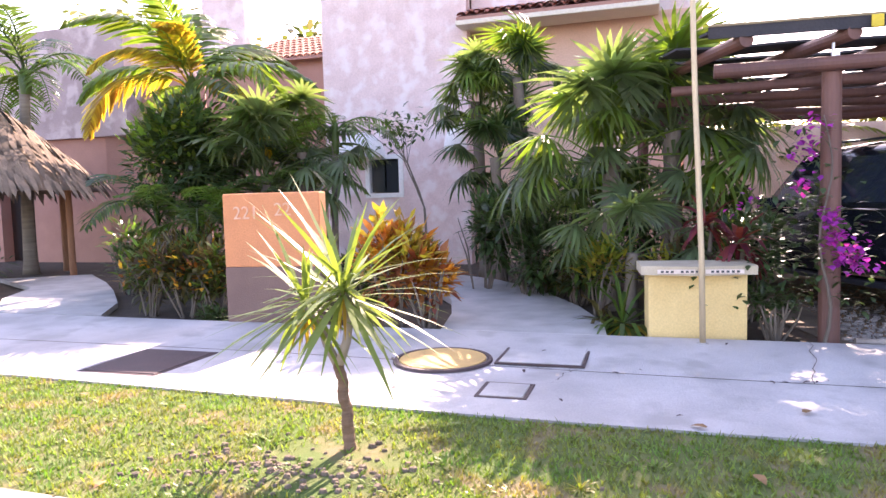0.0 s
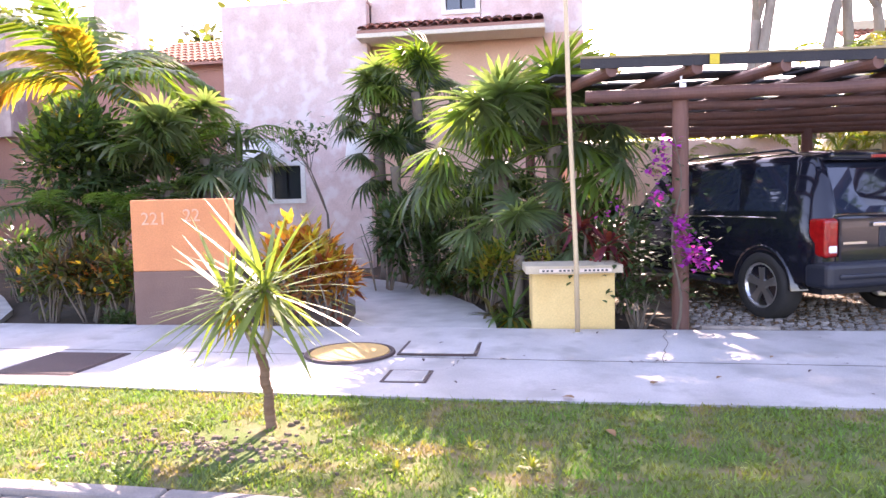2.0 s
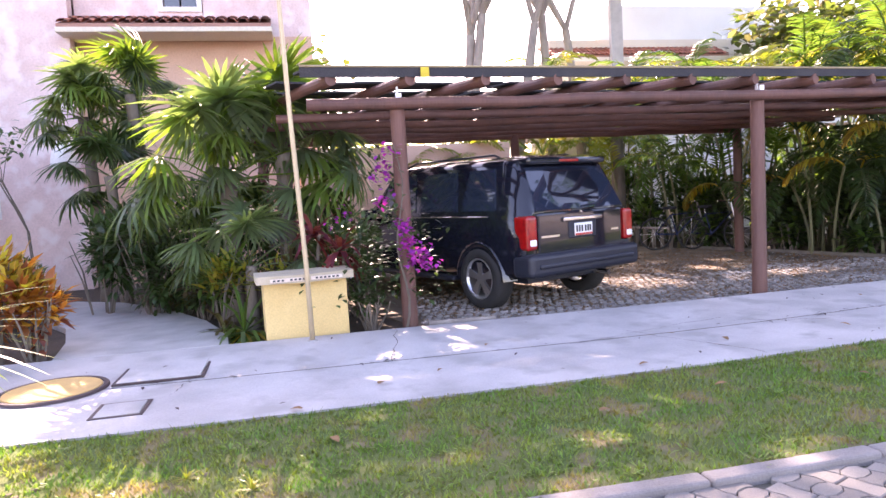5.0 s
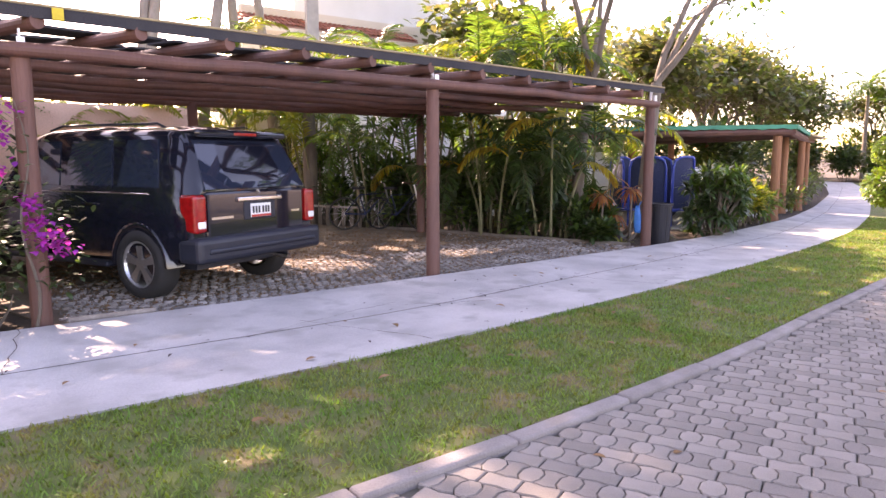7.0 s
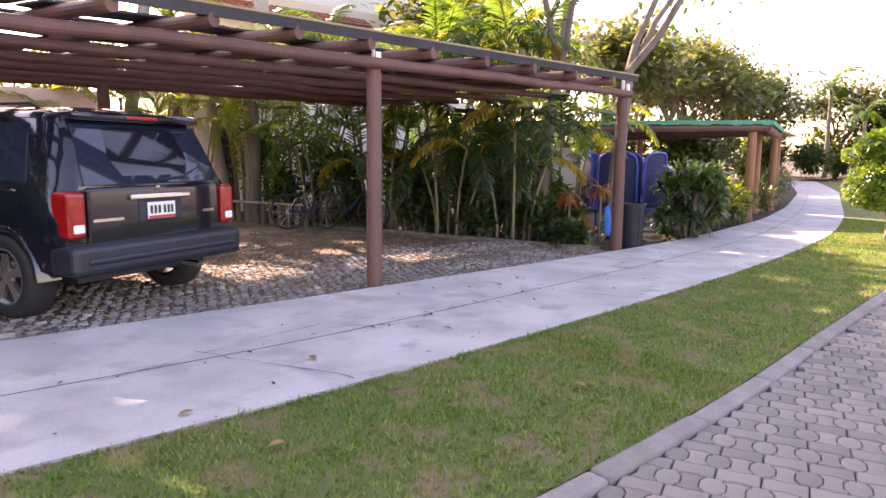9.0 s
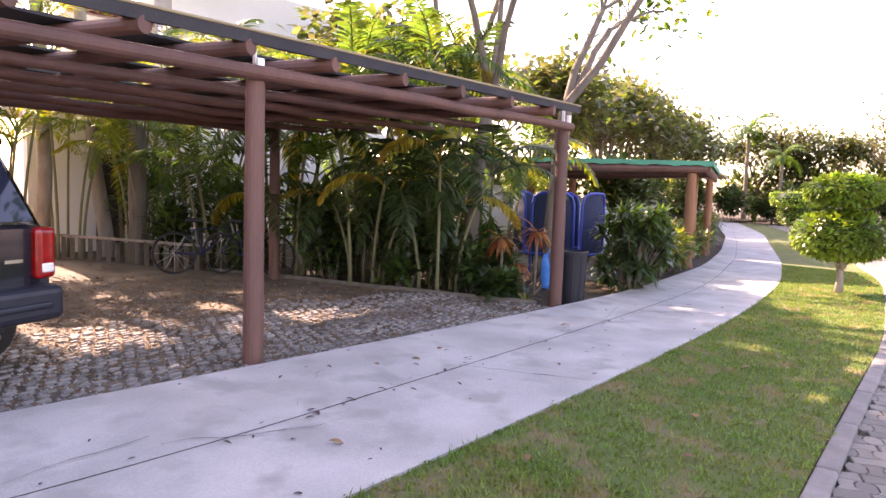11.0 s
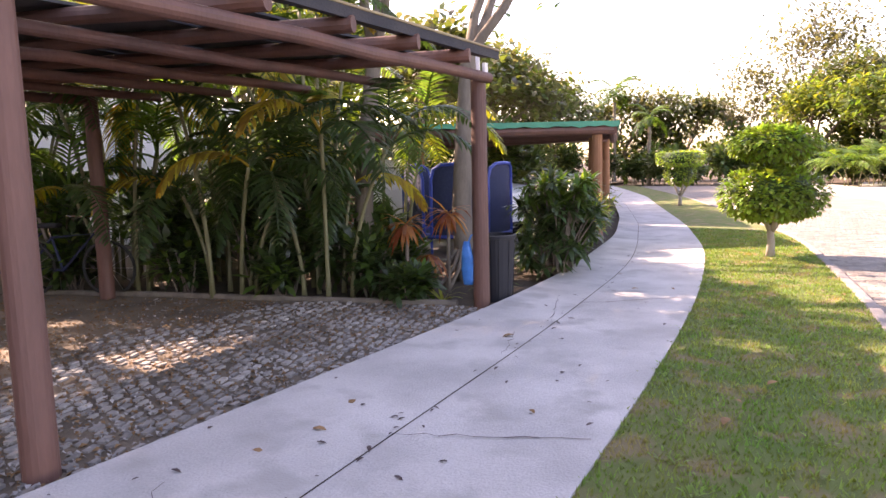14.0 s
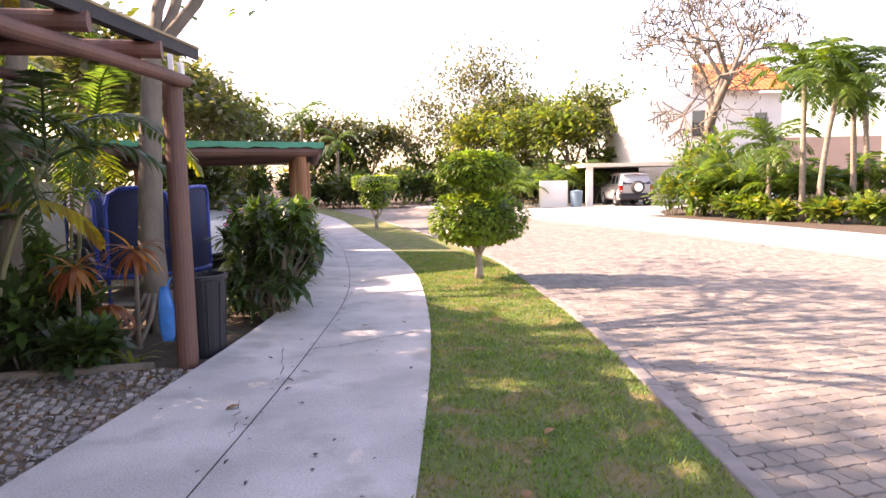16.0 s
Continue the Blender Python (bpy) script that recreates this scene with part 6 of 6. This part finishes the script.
for a, b in (((18.8, 2.35), (22.7, 3.75)), ((18.8, 6.6), (22.7, 7.2))):
    log("beam", (*a, 2.03), (*b, 2.03), 0.07, 0.065, nc, 10, 0.02, "log")
structure("next_driveway", Geo().prism([(11.9, 1.2), (19.5, 2.7), (19.8, 8.0), (11.0, 8.0)], -0.03, -0.01), "concrete_old", "pale concrete driveway under the green carport", "driveway")
suv("white_car", "white car parked under the green-roofed carport", (15.2, 6.5, -0.01), 172, "car_white", 4.3, 0.86, 1.45)

# ---- across the street ----
far_house = thing("villa", "white two-storey villa with orange tile roof across street", "house")
FH = Matrix.Translation((47.2, -9.55, 0)) @ Matrix.Rotation(radians(-82), 4, 'Z')      # local x runs along the front, y to the back


def fbox(name, x0, y0, z0, x1, y1, z1, mat, parent=far_house):
    return part(name, Geo().box(x0, y0, z0, x1, y1, z1, FH), mat, parent)


def fwall(x0, x1, y, z0, z1, holes):
    p, q = FH @ Vector((x0, y, 0)), FH @ Vector((x1, y, 0))
    wall_with_holes("wall", "white_wall", (p.x, p.y), (q.x, q.y), z0, z1, 0.3, holes, "", parent=far_house)


fwall(0, 9.0, 0, 0, 6.6, [(3.4, 4.3, 4.0, 5.6), (7.3, 8.1, 4.2, 5.4), (6.4, 7.6, 0, 2.1)])
fbox("wall", 0, 0.32, 0, 0.3, 8, 6.6, "white_wall")
fbox("wall", 8.7, 0.32, 0, 9.0, 8, 6.6, "white_wall")
# one near-black sheet paints the shade behind all the villa's openings
fbox("dark_room", 0.5, 1.2, 0, 8.5, 1.25, 6.4, "interior_shade")
for x0, x1, z0, z1 in ((3.4, 4.3, 4.0, 5.6), (7.3, 8.1, 4.2, 5.4)):
    w = part("window", Geo().box(x0, -0.06, z0, x1, -0.02, z0 + 0.06, FH), "ink", far_house)
    for k in range(6):
        x = x0 + (x1 - x0) * k / 5
        part("bar", Geo().box(x - 0.02, -0.06, z0, x + 0.02, -0.03, z0 + 0.9, FH), "ink", w)
    part("pane", Geo().box(x0, 0.12, z0, x1, 0.14, z1, FH), "pane", w)
tile_roof(far_house, "roof", 4.6, 9.6, -0.6, 3.8, 6.7, 9.0, "tile_orange", 0.3, FH)
fbox("wall", 4.8, 3.85, 6.5, 9.4, 4.1, 8.8, "white_wall")
fbox("wall", 9.6, 1.0, 0, 16, 6, 3.9, "peach")
# villa's carport and its car
vc = thing("villa_carport", "white flat-roofed carport with pale posts beside villa", "carport")
for x in (-4.2, 2.3):
    part("post", Geo().box(x - 0.16, -5.3, -0.1, x + 0.16, -4.98, 2.15, FH), "white_wall", vc)
part("roof", Geo().box(-4.6, -5.6, 2.15, 2.8, -0.35, 2.35, FH), "cream", vc)
# near-black sheet at the back, painted as the shade under the roof
part("back_wall", Geo().box(-4.4, -0.6, -0.1, -0.1, -0.4, 2.15, FH), "interior_shade", vc)
p = FH @ Vector((-1.9, -6.2, 0))
suv("silver_jeep", "silver off-road car with spare wheel cover in villa carport", (p.x, p.y, 0.0), -82, "car_silver", 4.4, 0.93, 1.8, spare=True)
gate = thing("white_pillar", "white plastered gate pillar with planter across street", "pillar")
p = FH @ Vector((-6.2, -5.2, 0))
part("pillar", bevelled("pillar", M["white_wall"], -0.75, -0.25, -0.1, 0.75, 0.25, 1.45, 0.03, m=pose(p.x, p.y, 0, 0, 0, -82)), None, gate)
p = FH @ Vector((-5.0, -5.5, 0))
fb = thing("blue_bin", "grey-blue bins beside the white pillar", "bin", (p.x, p.y, 0))
part("body", Geo().lathe([(0.001, 0), (0.3, 0), (0.34, 0.85), (0.36, 0.87), (0.001, 0.95)], 16), shader("bin_blue", (0.16, 0.26, 0.33), 0.5), fb)

structure("villa_driveway", Geo().prism([(31.0, -6.75), (36.0, -4.6), (40.5, -2.5), (47.0, -2.0), (48.0, -12.5), (41.0, -12.5), (37.5, -9.6), (34.0, -8.4), (31.5, -8.2)], -0.03, 0.012), "concrete_old", "sunlit pale concrete driveway before the villa", "driveway")
# nearly leafless tree with bare limbs and pods
limb_tree("pod_tree", "spreading nearly leafless tree with hanging seed pods", (37.0, -12.1, -0.03), 27.0, (("leaf_far_grey", 0.2),), 303, 0.44, 7, 900, 0.2, spread=1.08, first=0.145, clump=0.8, rmin=0.028, bark="bark", pods=600, kids=3, lean=(-0.05, 0.02), climb=0.05)
# palms and shrubs before the villa
VF = [frond_mesh("frond", "leaf_green", 2.1, 24, 0.55, 0.07, 1.2, 0.8, 0.3, s) for s in (31, 32)] + [frond_mesh("frond", "leaf_bright", 2.0, 24, 0.55, 0.07, 1.2, 0.8, 0.3, 33)]
for i, (x, y, h, l) in enumerate(((26.9, -11.6, 4.7, (0.02, 0.0)), (26.6, -12.0, 4.2, (0.0, -0.12)), (27.0, -13.2, 4.5, (0.02, 0.02)), (27.6, -13.9, 4.0, (0.0, 0.05)), (28.2, -11.0, 2.3, (0, 0.0)))):
    feather_palm("garden_palm", "slim ringed palm with feathery fronds across street", (x, y, -0.02), h, 18, VF, 0.10, 0.075, l, bark="bark_ring", tilt=(-30, 60), seed=310 + i, group="villa palms")
for i, (x, y, h) in enumerate(((30.5, -10.4, 2.6), (29.6, -11.3, 2.2), (28.3, -12.3, 2.4), (31.8, -9.9, 2.2), (27.4, -14.6, 2.6), (33.0, -10.6, 3.0))):
    clump_palm("garden_palm_clump", "bushy feather palm clump across street", (x, y, -0.02), 5, VF, (0.6, h * 0.55), 6, 0.9, 320 + i, scale=0.85)
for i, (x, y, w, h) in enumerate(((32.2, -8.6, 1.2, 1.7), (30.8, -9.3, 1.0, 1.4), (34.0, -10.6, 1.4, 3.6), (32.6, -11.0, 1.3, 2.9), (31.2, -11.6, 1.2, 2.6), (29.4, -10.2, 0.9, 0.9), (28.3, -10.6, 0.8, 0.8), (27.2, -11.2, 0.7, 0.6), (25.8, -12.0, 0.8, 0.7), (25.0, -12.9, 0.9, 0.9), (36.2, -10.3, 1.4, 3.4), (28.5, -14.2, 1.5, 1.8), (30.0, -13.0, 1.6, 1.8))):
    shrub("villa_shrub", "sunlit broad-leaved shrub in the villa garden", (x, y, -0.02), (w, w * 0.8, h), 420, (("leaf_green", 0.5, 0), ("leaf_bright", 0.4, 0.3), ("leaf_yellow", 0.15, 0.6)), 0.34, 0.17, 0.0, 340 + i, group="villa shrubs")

# far trees and hedges that close the street
def far_tree(x, y, h, seed, mats, leaves=1500, spread=0.65, first=0.3):
    return limb_tree("far_tree", "tall distant tree with thin airy crown", (x, y, -0.1), h, mats, seed, 0.22, 4, leaves, 0.42, (0, 0), spread, "bark", first, h * 0.17, group="far trees", kids=4)


GREY, MIX, SUNNY = (("leaf_far_grey", 0.9),), (("leaf_far", 0.7), ("leaf_far_grey", 0.4)), (("leaf_far", 0.6), ("leaf_bright", 0.3), ("leaf_yellow", 0.12))
far_tree(63, 3.2, 15.0, 401, GREY, 4200)
far_tree(66, 7.0, 9.0, 402, GREY, 2000)
for i, (x, y, h, m) in enumerate(((60, -1.5, 8.0, MIX), (57, 0.8, 7.0, SUNNY), (54, -3.5, 6.6, SUNNY), (52, -6.0, 6.4, SUNNY), (56, -7.0, 8.0, MIX), (62, 11, 7.0, MIX), (58, 15, 7.5, MIX), (50, 17.5, 7.0, MIX), (44, 18, 7.5, MIX), (40, 16, 8.5, MIX), (36, 15, 8.0, MIX), (31, 13, 7.0, MIX), (48, 22, 9.5, GREY), (41, 22, 9.0, MIX), (28, 17, 8, MIX), (64, -4, 8.5, MIX))):
    far_tree(x, y, h * 1.2, 410 + i, m, 2800)
feather_palm("far_palm", "tall distant coconut palm", (54.7, 14.6, -0.1), 6.6, 14, VF, 0.16, 0.12, tilt=(-40, 60), scale=1.2, seed=441)
feather_palm("far_palm", "tall distant coconut palm by the hedge", (47.0, 9.6, -0.1), 4.2, 12, VF, 0.14, 0.1, tilt=(-40, 60), scale=0.9, seed=442)
for i in range(15):
    x, y = 47.5 + 2.2 * math.sin(i * 1.3), -5.0 + i * 1.5
    shrub("far_hedge", "dense dark green hedge closing the street", (x, y, -0.1), (1.5, 1.2, 2.3 + 0.7 * math.sin(i * 2.1)), 850, (("leaf_dark", 0.6, 0), ("leaf_far", 0.5, 0.2)), 0.4, 0.22, 0.0, 450 + i, group="far hedge")
for i, (x, y, h) in enumerate(((43.5, -3.0, 2.2), (45.0, -5.2, 2.6), (41.5, -2.0, 1.6), (46.2, -6.6, 3.2), (48.3, -8.2, 4.2))):
    clump_palm("roadside_palm", "sunlit yellow-green palm clump by the far pavement", (x, y, -0.05), 5, VF, (0.8, h * 0.6), 6, 1.0, 480 + i)
for i in range(16):
    a = i / 15
    x, y = 44 + 12 * math.sin(a * 3.1) + 2 * math.sin(i * 2.3), 23 - 36 * a
    shrub("woodland_edge", "tall mass of distant woodland shrubs", (x + 6, y, -0.1), (2.4, 2.0, 4.2 + 1.0 * math.sin(i * 1.9)), 700, (("leaf_far", 0.6, 0), ("leaf_dark", 0.35, 0), ("leaf_yellow", 0.12, 0.5)), 0.5, 0.26, 0.0, 600 + i, group="woodland edge")
for i, (x, y, h) in enumerate(((21.5, 6.5, 2.6), (23.5, 8.0, 3.0), (22.0, 9.5, 3.4), (26.5, 9.0, 3.0), (29.5, 10.0, 3.2), (19.5, 9.5, 3.0), (16.5, 9.3, 3.0), (33.0, 11.5, 3.4), (13.8, 8.8, 3.0))):
    shrub("garden_thicket", "dense dark garden thicket behind the carports", (x, y, -0.1), (1.7, 1.3, h), 620, (("leaf_dark", 0.7, 0), ("leaf_far", 0.35, 0.2)), 0.36, 0.18, 0.0, 640 + i, group="garden thickets")
# trees behind and to the left, closing the view
for i, (x, y, h) in enumerate(((-18, 14, 9), (-12, 15, 9), (-4, 14, 8), (20, 16, 9), (16, 12, 8.5), (23, 11, 8))):
    far_tree(x, y, h, 500 + i, MIX, 2400)

# ---- kerb stones ----
kerb = thing("kerb_stones", "grey weathered concrete kerb along the lawn", "kerb", kind="structure")
KERB = bevelled("kerb_stone", M["kerb"], 0.0, -0.125, -0.14, 1.0, -0.005, 0.006, 0.02, 3)
x = -14.0
while x < 34:
    x2 = x + 0.98
    y1, y2 = kerbline(x), kerbline(x2)
    ln, an = math.hypot(x2 - x, y2 - y1), math.degrees(math.atan2(y2 - y1, x2 - x))
    part("kerb_stone", KERB, None, kerb, at=pose(x, y1, U(-0.004, 0.004), 0, 0, an) @ Matrix.Diagonal((ln - 0.006, 1, 1, 1)))
    x = x2
far_k = thing("far_kerb_stones", "pale concrete kerb across the street", "kerb", kind="structure")
part("kerb_run", strip(strip(Geo(), far_kerb, off(far_kerb, 0.16), -20, 48, 0.03, 0.03, 0.5), off(far_kerb, 0.16), off(far_kerb, 0.161), -20, 48, 0.03, -0.1, 0.5), "kerb", far_k)

# ---- grass blades ----
r = random.Random(77)
g = Geo()
for i in range(70000):
    if i < 38000:
        x = r.uniform(-7.5, 4.5)
    else:
        x = r.uniform(4.0, 18)
    lo, hi = kerbline(x), front(x)
    y = lo + (hi - lo) * r.random()
    if (x + 3.1) ** 2 + (y + 3.5) ** 2 < 0.10 * r.uniform(0.6, 2.5):
        continue
    h = r.uniform(0.012, 0.03) if i % 12 else r.uniform(0.03, 0.05)
    a = r.uniform(0, 6.28)
    b = (x, y, -0.006)
    g.add([(x - 0.007 * math.sin(a), y + 0.007 * math.cos(a), -0.006), (x + 0.007 * math.sin(a), y - 0.007 * math.cos(a), -0.006), (x + math.cos(a) * h * 0.8, y + math.sin(a) * h * 0.8, h)], [(0, 1, 2)])
tagged(part("grass_blades", g, "grass"), "short mown grass blades with dry tips", "grass", "", "stuff")
g = Geo()
for i in range(900):
    x = r.uniform(-6, 17)
    y = front(x) + r.gauss(0, 0.02) - 0.01
    a, h = r.uniform(0, 6.28), r.uniform(0.03, 0.06)
    g.blade((x, y, 0), (math.cos(a), math.sin(a) + 0.6, 1), h, 0.012, None, 0.8, 2)
tagged(part("edge_grass", g, "grass"), "ragged grass overhanging the pavement edge", "grass", "", "stuff")

g = Geo()
for i in range(420):
    x = r.uniform(-7, 15)
    lo, hi = kerbline(x), front(x)
    y = lo + (hi - lo) * r.random() ** 1.3
    for _ in range(r.randrange(6, 22)):
        a, d = r.uniform(0, 6.28), abs(r.gauss(0, 0.05))
        g.blade((x + d * math.cos(a), y + d * math.sin(a), -0.005), (math.cos(a) * 0.7, math.sin(a) * 0.7, 1), r.uniform(0.03, 0.065), 0.012, None, 0.8, 2)
tagged(part("grass_clumps", g, "leaf_bright"), "coarse darker grass clumps in the lawn", "grass", "", "stuff")
# dark leaf scraps swept along the gutter line
SCRAP = Geo().blade((0, 0, 0.004), (1, 0, 0.1), 0.07, 0.03, None, 0.4, 3, 0.2).mesh("fallen_leaf", M["iron"])
for i in range(130):
    x = r.uniform(-5, 15) if i < 80 else r.uniform(3.5, 10)
    y = (gutter(x) + r.gauss(0, 0.05)) if i % 2 else r.uniform(front(x) + 0.1, back(x) - 0.1)
    z = 0.012 + 0.045 * max(0, (y - gutter(x)) / 1.1)
    tagged(part("fallen_leaf", SCRAP, at=pose(x, y, z, 0, 0, r.uniform(0, 360)) @ Matrix.Scale(r.uniform(0.35, 0.95), 4)), "dark shrivelled leaf scrap on the pavement", "leaf", "leaf scraps")

# fallen leaves
LEAF = Geo().blade((0, 0, 0.006), (1, 0, 0.25), 0.09, 0.05, None, 0.5, 3, 0.15).mesh("fallen_leaf", M["dry_leaf"])
for i in range(70):
    x = r.uniform(-6, 15)
    y = r.uniform(kerbline(x) - 1.2, back(x) + 0.2)
    zz = -0.03 if y < kerbline(x) else 0.02
    tagged(part("fallen_leaf", LEAF, at=pose(x, y, zz, 0, 0, r.uniform(0, 360)) @ Matrix.Scale(r.uniform(0.5, 1.2), 4)), "dry brown fallen leaf on the ground", "leaf", "fallen leaves")

# ---- grid blocks in the driveway ----
BLK = Geo().prism([(-0.055, -0.026), (0.055, -0.026), (0.06, 0.0), (0.055, 0.026), (-0.055, 0.026), (-0.06, 0.0)], -0.02, 0.0).mesh("block", M["block"])
drive_ob = bpy.data.objects["driveway"]
near, rest = 0, Geo()
DU, DV = Vector((0.9386, 0.345, 0)), Vector((-0.345, 0.9386, 0))
for i in range(0, 90):
    for j in range(-45, 24):
        p = Vector((0.3, -0.2, 0)) + DU * (i * 0.14 + (0.07 if j % 2 else 0)) + DV * (j * 0.085)
        e = p.y + 0.22
        if not (0.2 < p.x < 8.9) or e < 0.02 or p.y > 4.2 or p.x > 8.8 - (p.y - 0.2) * 0.35:
            continue
        keep = 1.0 - max(0, (e - 1.3)) / 2.6
        if noise.noise((p.x * 0.9, p.y * 0.9, 0)) * 0.5 + 0.55 > keep or r.random() < 0.16:
            continue
        m = Matrix.Translation((p.x + r.uniform(-0.018, 0.018), p.y + r.uniform(-0.01, 0.01), 0.004 + r.uniform(-0.006, 0.006))) @ Matrix.Rotation(radians(20 + r.uniform(-11, 11)), 4, 'Z') @ Matrix.Diagonal((r.uniform(0.45, 0.88), r.uniform(0.5, 1.0), 1, 1))
        if near < 300 and 2.2 < p.x < 5.6 and e < 1.0:
            part("block", BLK, None, drive_ob, at=m)
            near += 1
        else:
            vs = [m @ v.co for v in BLK.vertices]
            rest.add(vs, [tuple(q.vertices) for q in BLK.polygons])
tagged(part("paving_blocks", rest, "block", drive_ob), "small worn concrete grid blocks", "", "", "stuff")
# loose chips and litter on the drive
pale, brown = Geo(), Geo()
for i in range(15000):
    x, y = r.uniform(0.2, 8.8), -0.15 + abs(r.gauss(0, 2.6))
    if x > 8.8 - (y - 0.2) * 0.36 or y > 8.5:
        continue
    s, a = r.uniform(0.008, 0.03), r.uniform(0, 6.28)
    c, d = math.cos(a) * s, math.sin(a) * s
    (brown if r.random() < 0.35 + 0.12 * y else pale).add([(x + c, y + d, -0.008), (x - d * 0.6, y + c * 0.6, r.uniform(0.002, 0.012)), (x - c, y - d, -0.008), (x + d * 0.6, y - c * 0.6, r.uniform(0.0, 0.01))], [(0, 1, 2, 3)])
tagged(part("stone_chips", pale, "block", drive_ob), "loose pale stone chips", "", "", "stuff")
tagged(part("leaf_litter", brown, "dry_leaf", drive_ob), "dry brown leaf litter", "", "", "stuff")

# ---- street pavers: rows of eight-sided and waisted stones, with long waisted stones between the rows ----
PU, PV = 0.195, 0.28
ANG = radians(22.9)
UX, UY = math.sin(ANG), -math.cos(ANG)          # along a row
VX, VY = math.cos(ANG), math.sin(ANG)           # from row to row


def paver_mesh(outline):
    """A stone with a slightly rounded upper edge and no underside."""
    n = len(outline)
    rings = [[(x, y, -0.03) for x, y in outline], [(x, y, -0.006) for x, y in outline], [(x * 0.93, y * 0.93, 0.0) for x, y in outline]]
    vs = [(x * UX + y * VX, x * UY + y * VY, z) for ring in rings for x, y, z in ring]
    fs = [(i * n + k, i * n + (k + 1) % n, (i + 1) * n + (k + 1) % n, (i + 1) * n + k) for i in range(2) for k in range(n)]
    fs.append(tuple(range(2 * n, 3 * n)))
    return Geo().add(vs, [q[::-1] for q in fs]).mesh("paver", M["paver"])


OCT = paver_mesh([(-0.028, -0.077), (0.028, -0.077), (0.055, -0.036), (0.055, 0.036), (0.028, 0.077), (-0.028, 0.077), (-0.055, 0.036), (-0.055, -0.036)])
TALL = paver_mesh([(-0.058, -0.072), (0.0, -0.084), (0.058, -0.072), (0.0385, -0.034), (0.0385, 0.034), (0.058, 0.072), (0.0, 0.084), (-0.058, 0.072), (-0.0385, 0.034), (-0.0385, -0.034)])
LONG = paver_mesh([(-0.0935, -0.057), (-0.062, -0.060), (0.0, -0.050), (0.062, -0.060), (0.0935, -0.057), (0.0935, 0.057), (0.062, 0.060), (0.0, 0.050), (-0.062, 0.060), (-0.0935, 0.057)])
road_ob = bpy.data.objects["road"]
near, rest = 0, Geo()
EDGE = lambda x: max(far_kerb(x) + 0.2, kerbline(x) - (4.6 if x < 3 else 12))
for i in range(-130, 80):
    for j in range(-40, 100):
        for du, dv, me in ((0, 0, OCT), (0.5, 0, TALL), (0.5, 0.5, LONG)):
            u, v = (i + du) * PU, (j + dv) * PV
            x, y = 3.27 + u * UX + v * VX, -4.56 + u * UY + v * VY
            if x < -6.5 or x > 25 or y > kerbline(x) - 0.10 or y < EDGE(x):
                continue
            m = Matrix.Translation((x, y, -0.024 + r.uniform(-0.003, 0.003))) @ Matrix.Rotation(r.uniform(-0.03, 0.03), 4, 'Z') @ Matrix.Rotation(r.uniform(-0.02, 0.02), 4, 'X')
            if near < 300 and 1.4 < x < 5.0 and y > kerbline(x) - 1.2:
                part("paver", me, None, road_ob, at=m)
                near += 1
            else:
                rest.add([m @ q.co for q in me.vertices], [tuple(q.vertices) for q in me.polygons])
tagged(part("street_pavers", rest, "paver", road_ob), "grey interlocking concrete pavers", "", "", "stuff")
structure("far_road", strip(strip(Geo(), off(far_kerb, 0.165), off(kerbline, -0.17), 24.9, 44, -0.03, -0.03, 0.6), off(far_kerb, 0.165), lambda x: max(far_kerb(x) + 0.17, EDGE(x)), -60, 24.9, -0.034, -0.034, 0.6), "road", "sunlit stone-paved street surface", "road")

# ---- cracks in the pavement, pebbles round the little tree ----
g = Geo()
for x0, y0, x1, y1 in ((1.9, -1.3, 2.5, -2.5), (-0.4, -1.45, -0.2, -0.3), (3.9, -1.3, 4.6, -0.6), (3.0, -1.3, 3.9, -1.65), (5.6, -1.2, 6.1, -2.2), (1.2, -1.55, 3.0, -1.15), (8.3, -0.95, 9.6, -0.45), (7.3, -1.0, 8.0, -0.75), (-2.05, -1.34, -2.2, -1.85), (-4.4, -1.25, -4.9, -2.3), (9.4, -0.8, 10.2, -1.7)):
    n = 12
    pts = [(x0 + (x1 - x0) * k / n + r.uniform(-0.025, 0.025), y0 + (y1 - y0) * k / n + r.uniform(-0.025, 0.025)) for k in range(n + 1)]
    for (ax, ay), (bx, by) in zip(pts, pts[1:]):
        w = r.uniform(0.0015, 0.005)
        za = 0.016 + 0.045 * max(0, (ay - gutter(ax)) / 1.1)
        zb = 0.016 + 0.045 * max(0, (by - gutter(bx)) / 1.1)
        g.add([(ax - w, ay - w, za), (bx - w, by - w, zb), (bx + w, by + w, zb), (ax + w, ay + w, za)], [(0, 1, 2, 3)])
tagged(part("pavement_crack", g, "iron", bpy.data.objects["pavement"]), "fine dark cracks", "", "", "stuff")
g = Geo()
for i in range(200):
    a, d = r.uniform(0, 6.28), abs(r.gauss(0, 0.45)) + 0.05
    x, y, s = -3.35 + math.cos(a) * d * 1.3, -3.6 + math.sin(a) * d * 0.55, r.uniform(0.008, 0.028)
    if kerbline(x) < y < front(x) - 0.1:
        g.lathe([(0.001, -0.004), (s, 0.0), (s * 0.7, s * 0.6), (0.001, s * 0.75)], 6, Matrix.Translation((x, y, -0.004)) @ Matrix.Diagonal((1, r.uniform(0.6, 1.2), 1, 1)))
tagged(part("pebbles", g, "gravel"), "pale pebbles and dry soil around the small tree", "pebbles", "", "stuff")
